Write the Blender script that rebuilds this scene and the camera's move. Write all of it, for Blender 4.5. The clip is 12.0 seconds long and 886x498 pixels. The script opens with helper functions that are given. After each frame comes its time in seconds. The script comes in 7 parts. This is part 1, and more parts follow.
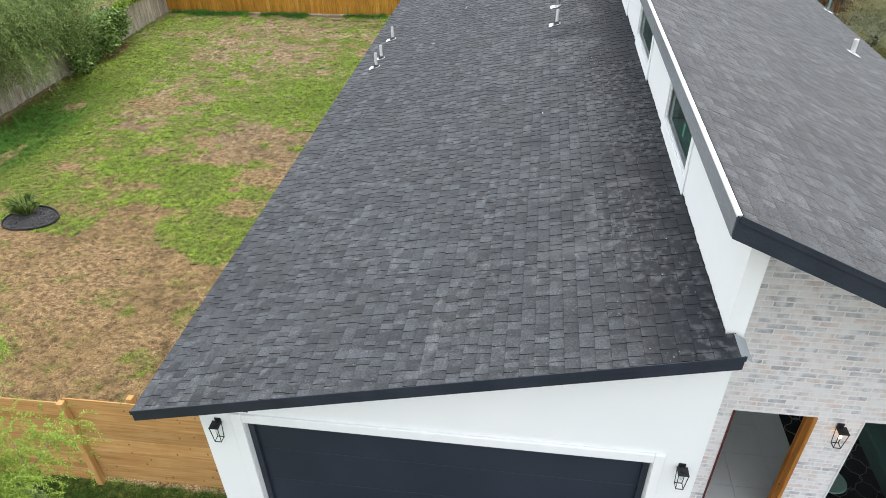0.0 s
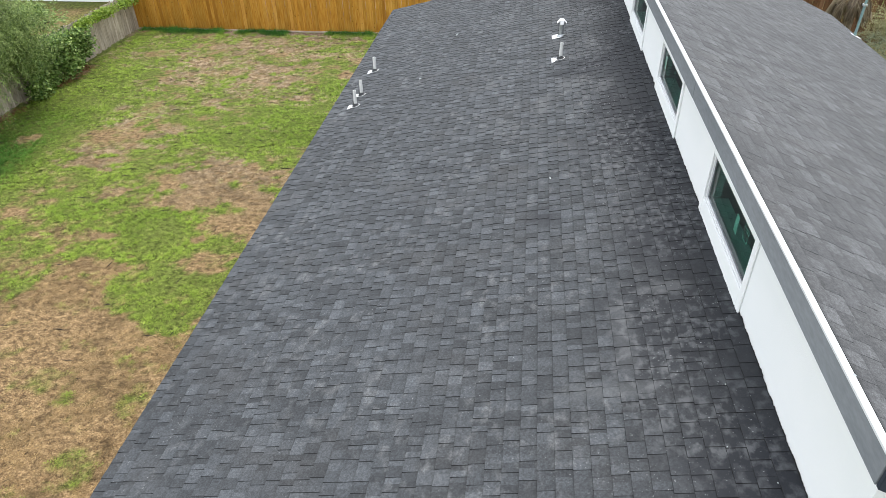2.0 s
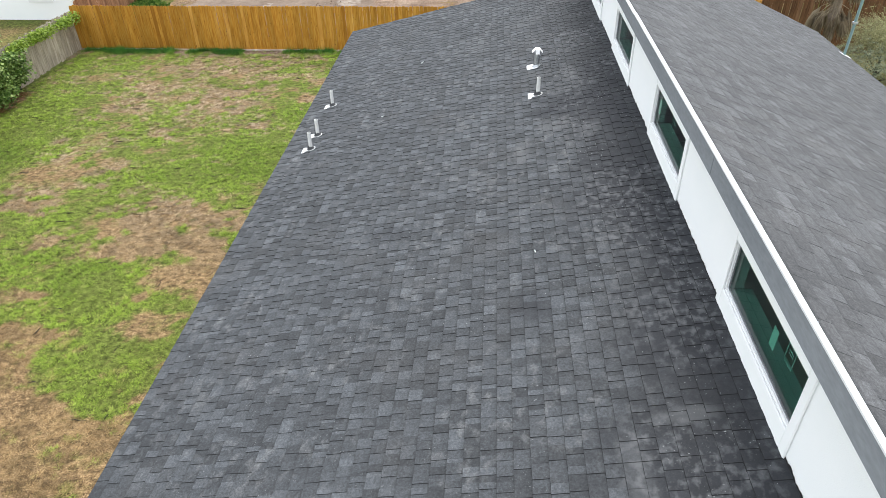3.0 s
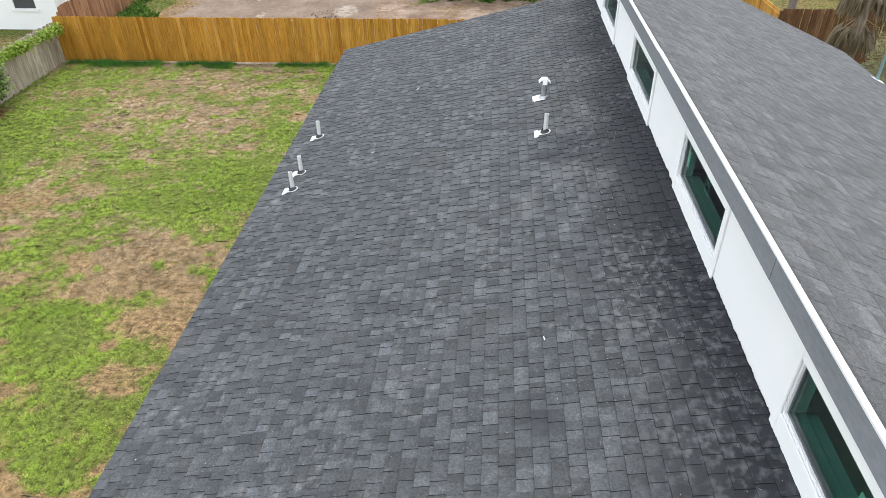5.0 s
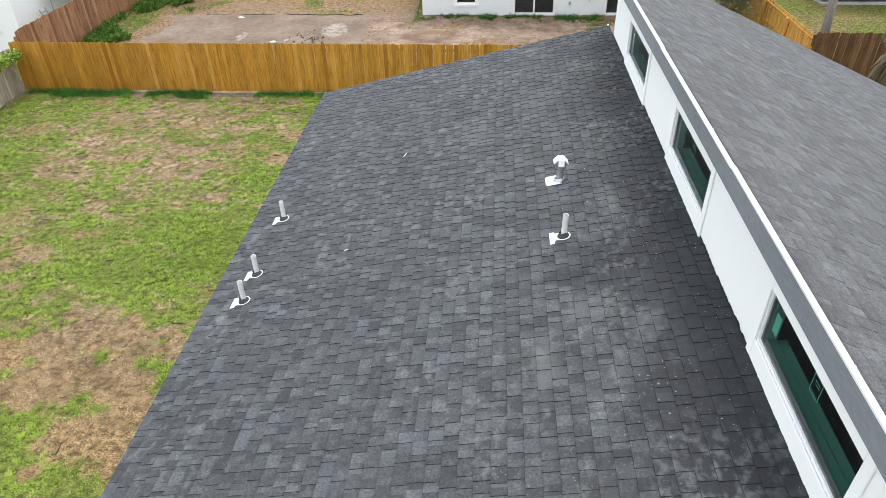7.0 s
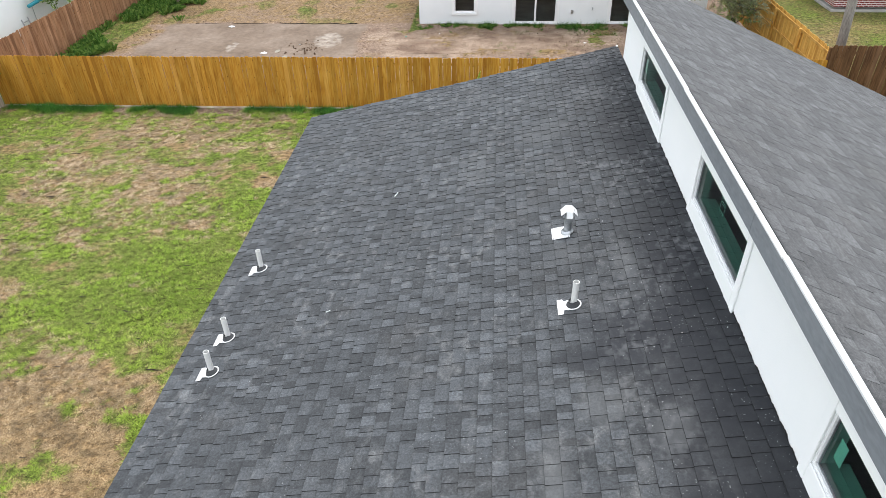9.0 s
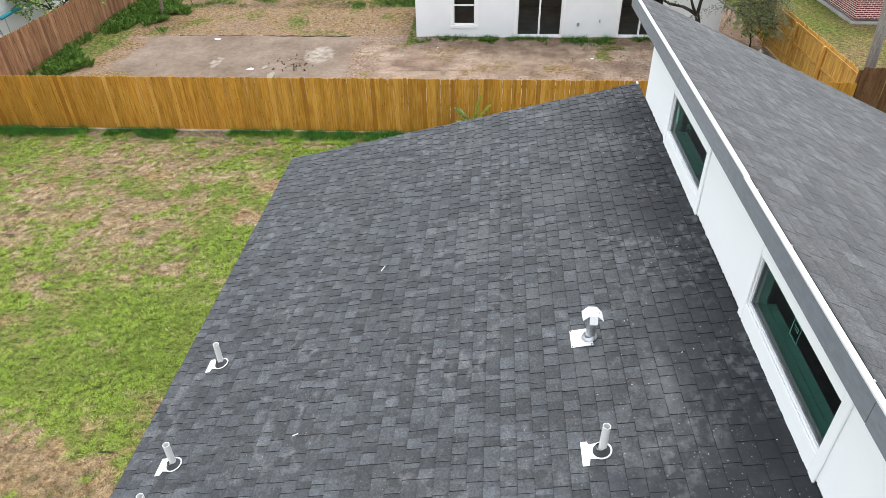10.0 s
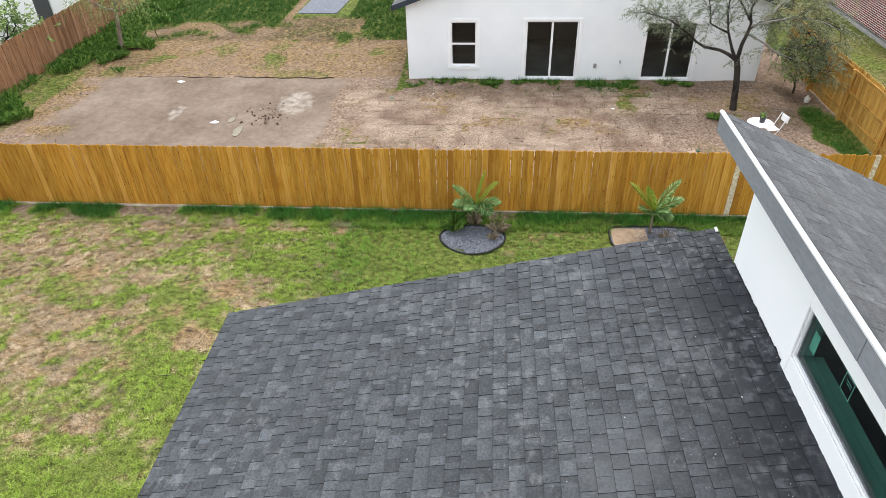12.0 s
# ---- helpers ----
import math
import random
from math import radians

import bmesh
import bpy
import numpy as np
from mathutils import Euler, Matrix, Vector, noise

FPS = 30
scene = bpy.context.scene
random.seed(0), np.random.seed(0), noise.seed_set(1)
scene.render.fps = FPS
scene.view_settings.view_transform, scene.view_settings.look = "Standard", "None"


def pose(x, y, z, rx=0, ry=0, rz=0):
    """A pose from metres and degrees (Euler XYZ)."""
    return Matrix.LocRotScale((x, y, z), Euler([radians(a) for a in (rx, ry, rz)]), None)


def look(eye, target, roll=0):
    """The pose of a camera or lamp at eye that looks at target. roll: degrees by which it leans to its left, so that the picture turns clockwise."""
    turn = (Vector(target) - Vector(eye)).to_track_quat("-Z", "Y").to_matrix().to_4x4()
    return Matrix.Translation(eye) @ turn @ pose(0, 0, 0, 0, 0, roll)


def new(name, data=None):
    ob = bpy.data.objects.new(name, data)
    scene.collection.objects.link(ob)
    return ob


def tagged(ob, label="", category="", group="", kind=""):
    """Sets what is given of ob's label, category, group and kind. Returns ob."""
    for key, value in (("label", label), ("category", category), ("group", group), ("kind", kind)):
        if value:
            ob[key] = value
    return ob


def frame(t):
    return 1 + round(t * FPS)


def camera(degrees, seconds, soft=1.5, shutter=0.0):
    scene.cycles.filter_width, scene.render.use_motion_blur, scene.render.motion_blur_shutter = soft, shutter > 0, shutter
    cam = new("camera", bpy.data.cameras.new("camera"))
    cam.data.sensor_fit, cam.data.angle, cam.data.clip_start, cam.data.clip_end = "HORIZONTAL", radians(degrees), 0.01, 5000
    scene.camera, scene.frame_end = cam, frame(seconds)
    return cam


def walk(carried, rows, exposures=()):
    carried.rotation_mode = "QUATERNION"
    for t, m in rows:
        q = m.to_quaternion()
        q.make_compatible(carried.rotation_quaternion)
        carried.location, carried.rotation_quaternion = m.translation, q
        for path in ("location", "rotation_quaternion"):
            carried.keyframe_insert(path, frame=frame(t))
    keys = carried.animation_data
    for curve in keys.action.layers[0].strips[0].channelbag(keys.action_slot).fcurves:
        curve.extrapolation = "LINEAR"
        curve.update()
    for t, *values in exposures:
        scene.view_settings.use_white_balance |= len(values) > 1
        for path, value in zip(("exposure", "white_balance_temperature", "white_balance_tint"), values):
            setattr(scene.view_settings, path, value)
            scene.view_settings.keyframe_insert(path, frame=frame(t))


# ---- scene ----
cam = camera(67.5, 12.0, soft=0.6)
# seconds, eye x, y, z in metres, then yaw, pitch and roll in degrees
PATH = [
    (0, 0.080, -0.948, 9.022, 8.28, -35.70, -1.20),
    (0.5, 0.041, -0.638, 9.022, 8.42, -35.65, -1.20),
    (1, -0.013, -0.122, 9.024, 8.56, -35.68, -1.30),
    (1.1, -0.026, 0.005, 9.015, 8.57, -35.61, -1.26),
    (1.2, -0.040, 0.137, 9.006, 8.23, -35.61, -1.22),
    (1.3, -0.055, 0.275, 8.995, 7.37, -35.58, -1.18),
    (1.4, -0.070, 0.417, 8.985, 7.28, -35.55, -1.14),
    (1.5, -0.085, 0.562, 8.975, 7.34, -35.55, -1.10),
    (2, -0.167, 1.306, 8.963, 7.41, -35.51, -1.10),
    (2.5, -0.231, 2.117, 8.969, 7.52, -35.52, -1.20),
    (2.7, -0.257, 2.474, 8.978, 7.56, -35.42, -1.16),
    (2.8, -0.271, 2.661, 8.984, 7.51, -35.36, -1.14),
    (2.9, -0.285, 2.854, 8.991, 5.74, -35.33, -1.12),
    (3, -0.301, 3.055, 9.000, 4.51, -35.45, -1.10),
    (3.2, -0.301, 3.235, 8.999, 4.48, -35.44, -1.09),
    (4.8, -0.307, 4.252, 8.982, 4.71, -35.36, -1.00),
    (5, -0.307, 4.577, 8.982, 4.71, -35.36, -1.00),
    (5.5, -0.318, 5.401, 8.992, 4.79, -35.52, -1.10),
    (6, -0.343, 6.296, 8.996, 4.83, -35.58, -1.20),
    (6.5, -0.365, 7.158, 9.030, 4.86, -35.54, -1.20),
    (7, -0.370, 7.484, 9.038, 4.83, -35.54, -1.30),
    (7.2, -0.370, 7.503, 9.038, 4.83, -35.54, -1.30),
    (8.8, -0.375, 8.520, 9.070, 4.83, -35.60, -1.40),
    (9, -0.381, 8.764, 9.070, 4.83, -35.60, -1.40),
    (9.5, -0.413, 9.637, 9.073, 4.80, -35.65, -1.30),
    (10, -0.460, 10.674, 9.082, 4.77, -35.75, -1.30),
    (10.5, -0.522, 11.784, 9.084, 4.70, -35.80, -1.30),
    (11, -0.594, 12.965, 9.104, 4.67, -35.80, -1.30),
    (11.5, -0.660, 14.177, 9.145, 4.63, -35.84, -1.30),
    (12, -0.688, 14.976, 9.166, 4.66, -35.76, -1.40),
]
EXPOSURE = 0.62
walk(cam, [(t, pose(x, y, z, 0, 0, yaw) @ pose(0, 0, 0, 90 + pitch) @ pose(0, 0, 0, 0, 0, roll)) for t, x, y, z, yaw, pitch, roll in PATH],
     exposures=[(0.0, EXPOSURE - 0.08), (1.0, EXPOSURE - 0.12), (2.2, EXPOSURE - 0.02), (3.0, EXPOSURE), (12.0, EXPOSURE)])

# ---- daylight: bright thin overcast, a soft high sun behind the cloud ----
SUN_DIR = Vector((0.06, 0.34, 1.0)).normalized()
SUN_STRENGTH, SUN_ANGLE, SKY_STRENGTH, CLOUD = 1.5, 24.0, 0.15, 9.0
world = bpy.data.worlds.new("overcast_sky")
scene.world = world
world.use_nodes = True
wt = world.node_tree
wt.nodes.clear()
sky = wt.nodes.new("ShaderNodeTexSky")
sky.sky_type, sky.sun_disc = "NISHITA", False
sky.sun_elevation = math.asin(SUN_DIR.z)
sky.sun_rotation = math.atan2(SUN_DIR.x, SUN_DIR.y)
cloud = wt.nodes.new("ShaderNodeMix")
cloud.data_type = "RGBA"
cloud.inputs[0].default_value = 0.75
cloud.inputs[7].default_value = (CLOUD * 0.97, CLOUD * 1.0, CLOUD * 1.04, 1)
bg = wt.nodes.new("ShaderNodeBackground")
bg.inputs[1].default_value = SKY_STRENGTH
wout = wt.nodes.new("ShaderNodeOutputWorld")
wt.links.new(sky.outputs[0], cloud.inputs[6])
wt.links.new(cloud.outputs[2], bg.inputs[0])
wt.links.new(bg.outputs[0], wout.inputs[0])
sun = new("sun", bpy.data.lights.new("sun", "SUN"))
sun.data.energy, sun.data.angle, sun.data.color = SUN_STRENGTH, radians(SUN_ANGLE), (1.0, 0.97, 0.92)
sun.matrix_world = look(tuple(SUN_DIR * 60), (0, 0, 0))


# ---- materials ----
def tree_of(name):
    m = bpy.data.materials.new(name)
    m.use_nodes = True
    nt = m.node_tree
    return m, nt, nt.nodes["Principled BSDF"]


def node(nt, kind, **inputs):
    n = nt.nodes.new(kind)
    for key, value in inputs.items():
        n.inputs[key].default_value = value
    return n


def ramp(nt, fac, stops):
    r = nt.nodes.new("ShaderNodeValToRGB")
    while len(r.color_ramp.elements) < len(stops):
        r.color_ramp.elements.new(0.5)
    for e, (p, c) in zip(r.color_ramp.elements, stops):
        e.position, e.color = p, (*c, 1) if len(c) == 3 else c
    nt.links.new(fac, r.inputs[0])
    return r.outputs[0]


def grey(v):
    return (v, v, v)


def mixed(nt, fac, a, b, blend="MIX"):
    n = nt.nodes.new("ShaderNodeMix")
    n.data_type, n.blend_type = "RGBA", blend
    for i, v in ((0, fac), (6, a), (7, b)):
        if hasattr(v, "is_linked"):
            nt.links.new(v, n.inputs[i])
        else:
            n.inputs[i].default_value = v if i == 0 else ((*v, 1) if len(v) == 3 else v)
    return n.outputs[2]


def noise_at(nt, scale, detail=4, stretch=(1, 1, 1), kind="ShaderNodeTexNoise"):
    """Noise in world metres."""
    g = nt.nodes.new("ShaderNodeNewGeometry")
    mp = node(nt, "ShaderNodeMapping", Scale=stretch)
    nt.links.new(g.outputs["Position"], mp.inputs[0])
    n = nt.nodes.new(kind)
    n.inputs["Scale"].default_value = scale
    if kind == "ShaderNodeTexNoise":
        n.inputs["Detail"].default_value = detail
    nt.links.new(mp.outputs[0], n.inputs["Vector"])
    return n.outputs[0]


def random_of(nt):
    """A random value for a piece, whether it is an object or an island of a joined mesh."""
    o, g = nt.nodes.new("ShaderNodeObjectInfo"), nt.nodes.new("ShaderNodeNewGeometry")
    a = nt.nodes.new("ShaderNodeMath")
    nt.links.new(o.outputs["Random"], a.inputs[0])
    nt.links.new(g.outputs["Random Per Island"], a.inputs[1])
    f = nt.nodes.new("ShaderNodeMath")
    f.operation = "FRACT"
    nt.links.new(a.outputs[0], f.inputs[0])
    return f.outputs[0]


def bump(nt, bsdf, height, strength, dist=0.01):
    b = node(nt, "ShaderNodeBump", Strength=strength, Distance=dist)
    nt.links.new(height, b.inputs["Height"])
    nt.links.new(b.outputs[0], bsdf.inputs["Normal"])


def surface(name, a, b, scale=3.0, rough=0.8, metal=0.0, fine=60.0, fine_amount=0.25, relief=0.15, spec=0.3, vary=0.0, stretch=(1, 1, 1)):
    """Two colours in soft patches, with a fine grain and relief, and a spread from piece to piece."""
    m, nt, p = tree_of(name)
    big = ramp(nt, noise_at(nt, scale, 5, stretch), [(0.35, a), (0.68, b)])
    small = noise_at(nt, fine, 3, stretch)
    col = mixed(nt, fine_amount, big, ramp(nt, small, [(0.3, grey(0.25)), (0.7, grey(0.95))]), "OVERLAY")
    if vary:
        col = mixed(nt, 1.0, col, ramp(nt, random_of(nt), [(0.0, grey(1 - vary)), (1.0, grey(1.0))]), "MULTIPLY")
    nt.links.new(col, p.inputs["Base Color"])
    p.inputs["Roughness"].default_value, p.inputs["Metallic"].default_value = rough, metal
    p.inputs["Specular IOR Level"].default_value = spec
    bump(nt, p, small, relief)
    return m


SCRAPES = [(0.75, 12.9, 0.35, 0.3, 0.22), (1.25, 12.6, 0.25, 0.25, 0.22), (0.55, 15.5, 0.3, 0.5, 0.16), (-0.6, 17.8, 0.3, 0.8, 0.14), (0.5, 18.6, 0.5, 0.6, 0.16), (0.75, 5.55, 0.55, 0.14, 0.24), (0.95, 6.25, 0.16, 0.6, 0.18), (1.45, 6.9, 0.35, 0.12, 0.28), (0.2, 12.2, 0.16, 0.6, 0.28), (1.15, 14.9, 0.18, 0.7, 0.25)]
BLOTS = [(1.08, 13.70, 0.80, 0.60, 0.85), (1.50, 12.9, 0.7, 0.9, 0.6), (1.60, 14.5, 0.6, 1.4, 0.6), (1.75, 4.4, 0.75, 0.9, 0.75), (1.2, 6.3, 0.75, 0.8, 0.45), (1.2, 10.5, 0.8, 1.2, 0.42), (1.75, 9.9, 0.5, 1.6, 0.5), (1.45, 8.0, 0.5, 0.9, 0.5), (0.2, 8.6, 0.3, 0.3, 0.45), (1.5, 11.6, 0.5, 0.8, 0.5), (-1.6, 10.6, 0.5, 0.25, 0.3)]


def fall(nt, value, most):
    """From `most` in the middle down to nothing at a distance of 1.6 with its noise."""
    mr = nt.nodes.new("ShaderNodeMapRange")
    mr.interpolation_type = "SMOOTHSTEP"
    for i, v in ((1, 1.1), (2, 1.9), (3, most), (4, 0.0)):
        mr.inputs[i].default_value = v
    nt.links.new(value, mr.inputs[0])
    return mr.outputs[0]


def shingle_material(name, light, dirt_and_shade, grain=1.0, spread=1.0, mid=(0.0468, 0.0514, 0.0566), dusty=1.0):
    """Granule-coated asphalt: every tab its own grey, dusty scuffs, and pale specks of render fallen near the wall."""
    m, nt, p = tree_of(name)
    r = random_of(nt)
    tab = ramp(nt, r, [(p, tuple(light * c * (1 + spread * (k - 1)) for c in mid)) for p, k in ((0.0, 0.60), (0.35, 0.88), (0.80, 1.18), (1.0, 1.62))])
    # laminated shingles carry a band of darker granules along the head of each exposure
    at = nt.nodes.new("ShaderNodeAttribute")
    at.attribute_name = "band"
    tab = mixed(nt, 1.0, tab, ramp(nt, at.outputs["Fac"], [(0.40, grey(1.0)), (0.72, grey(0.92)), (0.90, grey(0.66))]), "MULTIPLY")
    big = noise_at(nt, 0.55, 4)
    col = mixed(nt, 0.25, tab, ramp(nt, big, [(0.32, grey(0.34)), (0.66, grey(0.64))]), "OVERLAY")
    warm = noise_at(nt, 1.3, 3)
    col = mixed(nt, ramp(nt, warm, [(0.52, grey(0)), (0.72, grey(0.2))]), col, (0.070 * light, 0.066 * light, 0.062 * light))
    zone = ramp(nt, noise_at(nt, 0.9, 3), [(0.40, grey(0.12)), (0.62, grey(1))])
    scuff = noise_at(nt, 9.0, 10, (1, 0.7, 1))
    dust = mixed(nt, 1.0, ramp(nt, scuff, [(0.52, grey(0)), (0.70, grey(0.62 * dusty))]), zone, "MULTIPLY")
    col = mixed(nt, dust, col, (0.150 * light, 0.153 * light, 0.155 * light))
    smear = noise_at(nt, 3.2, 12, (1, 0.45, 1))
    col = mixed(nt, mixed(nt, 1.0, ramp(nt, smear, [(0.60, grey(0)), (0.74, grey(0.30 * dusty))]), zone, "MULTIPLY"), col, (0.200 * light, 0.204 * light, 0.206 * light))
    gran, coarse = noise_at(nt, 150.0, 4), noise_at(nt, 42.0, 8)
    col = mixed(nt, 0.52 * grain, col, ramp(nt, gran, [(0.32, grey(0.10)), (0.5, grey(0.47)), (0.70, grey(0.92))]), "OVERLAY")
    col = mixed(nt, 0.50 * grain, col, ramp(nt, coarse, [(0.32, grey(0.16)), (0.68, grey(0.80))]), "OVERLAY")
    if dirt_and_shade:
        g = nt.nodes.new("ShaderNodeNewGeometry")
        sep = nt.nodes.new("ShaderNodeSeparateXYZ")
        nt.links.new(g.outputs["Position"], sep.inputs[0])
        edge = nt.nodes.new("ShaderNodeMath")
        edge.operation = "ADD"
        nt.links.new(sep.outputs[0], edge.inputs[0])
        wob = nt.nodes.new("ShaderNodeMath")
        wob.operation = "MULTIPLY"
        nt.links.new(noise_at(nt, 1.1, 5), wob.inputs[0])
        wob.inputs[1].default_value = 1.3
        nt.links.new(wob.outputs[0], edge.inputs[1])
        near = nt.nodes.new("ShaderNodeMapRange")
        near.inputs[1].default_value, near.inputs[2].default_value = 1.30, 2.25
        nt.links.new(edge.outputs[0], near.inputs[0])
        # stain in the valley along the wall, plus soft shade put into colour
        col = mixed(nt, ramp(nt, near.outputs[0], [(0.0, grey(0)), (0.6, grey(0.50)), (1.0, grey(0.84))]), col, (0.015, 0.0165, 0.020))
        # dark stains with ragged rims; those along the wall also deepen its painted shade
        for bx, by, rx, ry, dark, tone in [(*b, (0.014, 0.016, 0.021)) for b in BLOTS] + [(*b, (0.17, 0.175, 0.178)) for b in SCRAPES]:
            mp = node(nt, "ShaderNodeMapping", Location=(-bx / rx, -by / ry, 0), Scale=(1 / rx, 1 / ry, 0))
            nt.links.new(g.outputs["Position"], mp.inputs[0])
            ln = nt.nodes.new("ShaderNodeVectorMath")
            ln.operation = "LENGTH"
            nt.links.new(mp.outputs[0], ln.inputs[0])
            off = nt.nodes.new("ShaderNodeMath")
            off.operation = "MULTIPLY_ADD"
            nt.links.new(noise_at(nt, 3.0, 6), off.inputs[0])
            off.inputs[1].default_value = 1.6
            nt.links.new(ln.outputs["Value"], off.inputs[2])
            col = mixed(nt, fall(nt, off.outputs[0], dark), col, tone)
        rub = mixed(nt, 1.0, ramp(nt, noise_at(nt, 12.0, 9, (1, 0.8, 1)), [(0.48, grey(0)), (0.66, grey(0.66))]), ramp(nt, noise_at(nt, 0.8, 2), [(0.40, grey(0.1)), (0.55, grey(1))]), "MULTIPLY")
        rub = mixed(nt, 1.0, rub, ramp(nt, near.outputs[0], [(0.0, grey(0.1)), (0.3, grey(1))]), "MULTIPLY")
        col = mixed(nt, rub, col, (0.128, 0.132, 0.138))
        grit = ramp(nt, noise_at(nt, 52.0, 3), [(0.680, grey(0)), (0.72, grey(1))])
        thin = ramp(nt, noise_at(nt, 1.7, 4), [(0.46, grey(0.05)), (0.60, grey(1))])
        lim = mixed(nt, 1.0, grit, thin, "MULTIPLY")
        lim = mixed(nt, 1.0, lim, ramp(nt, near.outputs[0], [(0.0, grey(0.55)), (0.4, grey(0.9))]), "MULTIPLY")
        col = mixed(nt, lim, col, (0.42, 0.43, 0.43))
    nt.links.new(col, p.inputs["Base Color"])
    p.inputs["Roughness"].default_value, p.inputs["Specular IOR Level"].default_value = 0.78, 0.42
    bump(nt, p, gran, 0.3, 0.003)
    return m


def wood_material(name, a, b, c, grain=(1, 1, 0.08), vary=0.45, rough=0.75, scale=26.0, blot=0.55):
    """Sawn boards: streaks along the board, knots, and a tone of its own for every board."""
    m, nt, p = tree_of(name)
    r = random_of(nt)
    streak = noise_at(nt, scale, 5, grain)
    col = ramp(nt, streak, [(0.28, a), (0.5, b), (0.75, c)])
    col = mixed(nt, 1.0, col, ramp(nt, r, [(0.0, grey(1 - vary * 1.1)), (0.10, grey(1 - vary * 0.6)), (0.5, grey(1 - vary * 0.3)), (1.0, grey(1.0))]), "MULTIPLY")
    col = mixed(nt, ramp(nt, r, [(0.0, grey(0.5)), (0.06, grey(0.4)), (0.09, grey(0)), (0.90, grey(0)), (0.94, grey(0.15)), (1.0, grey(0.25))]), col,
                mixed(nt, ramp(nt, r, [(0.49, grey(0)), (0.51, grey(1))]), a, tuple(min(1.0, 1.15 * v + 0.06) for v in c)))
    blotch = noise_at(nt, 2.6, 6, (1.3, 1.3, 0.5))
    col = mixed(nt, blot, col, ramp(nt, blotch, [(0.3, grey(0.28)), (0.7, grey(0.68))]), "OVERLAY")
    knots = noise_at(nt, 5.5, 0, (1.4, 1.4, 0.8), "ShaderNodeTexVoronoi")
    col = mixed(nt, ramp(nt, knots, [(0.06, grey(0.8)), (0.14, grey(0))]), col, tuple(0.25 * v for v in a))
    nt.links.new(col, p.inputs["Base Color"])
    p.inputs["Roughness"].default_value, p.inputs["Specular IOR Level"].default_value = rough, 0.2
    bump(nt, p, streak, 0.3, 0.004)
    return m


def leaf_material(name, a, b, c, trans=0.3):
    m, nt, p = tree_of(name)
    col = ramp(nt, random_of(nt), [(0.0, a), (0.55, b), (1.0, c)])
    col = mixed(nt, 0.4, col, ramp(nt, noise_at(nt, 1.4, 3), [(0.3, grey(0.3)), (0.7, grey(0.7))]), "OVERLAY")
    nt.links.new(col, p.inputs["Base Color"])
    p.inputs["Roughness"].default_value, p.inputs["Specular IOR Level"].default_value = 0.55, 0.3
    tr = nt.nodes.new("ShaderNodeBsdfTranslucent")
    nt.links.new(col, tr.inputs[0])
    mix = nt.nodes.new("ShaderNodeMixShader")
    mix.inputs[0].default_value = trans
    nt.links.new(p.outputs[0], mix.inputs[1])
    nt.links.new(tr.outputs[0], mix.inputs[2])
    nt.links.new(mix.outputs[0], nt.nodes["Material Output"].inputs[0])
    return m


def plain(name, col, rough=0.5, metal=0.0, spec=0.4):
    return surface(name, tuple(0.93 * v for v in col), col, 2.5, rough, metal, 90.0, 0.10, 0.05, spec)


def glow(name, col, strength):
    m, nt, p = tree_of(name)
    p.inputs["Base Color"].default_value = (*col, 1)
    p.inputs["Emission Color"].default_value = (*col, 1)
    p.inputs["Emission Strength"].default_value = strength
    return m


def glass(name, tint, rough=0.0, see=0.85):
    """A thin pane: tinted see-through glass with a mirror gloss that grows to the edge of view."""
    m, nt, p = tree_of(name)
    nt.nodes.remove(p)
    tr, gl = node(nt, "ShaderNodeBsdfTransparent", Color=(*tint, 1)), node(nt, "ShaderNodeBsdfGlossy", Roughness=rough)
    fr = node(nt, "ShaderNodeFresnel", IOR=1.5)
    mix = nt.nodes.new("ShaderNodeMixShader")
    nt.links.new(fr.outputs[0], mix.inputs[0])
    nt.links.new(tr.outputs[0], mix.inputs[1])
    nt.links.new(gl.outputs[0], mix.inputs[2])
    nt.links.new(mix.outputs[0], nt.nodes["Material Output"].inputs[0])
    return m


def ragged(nt, share, amount, low=0.35, high=0.65):
    """A share from the sheet with its edges broken up by noise."""
    sub = nt.nodes.new("ShaderNodeMath")
    sub.operation = "MULTIPLY_ADD"
    nt.links.new(noise_at(nt, 4.5, 9), sub.inputs[0])
    sub.inputs[1].default_value, sub.inputs[2].default_value = amount, -amount / 2
    add = nt.nodes.new("ShaderNodeMath")
    nt.links.new(share, add.inputs[0])
    nt.links.new(sub.outputs[0], add.inputs[1])
    return ramp(nt, add.outputs[0], [(low, grey(0)), (high, grey(1))])


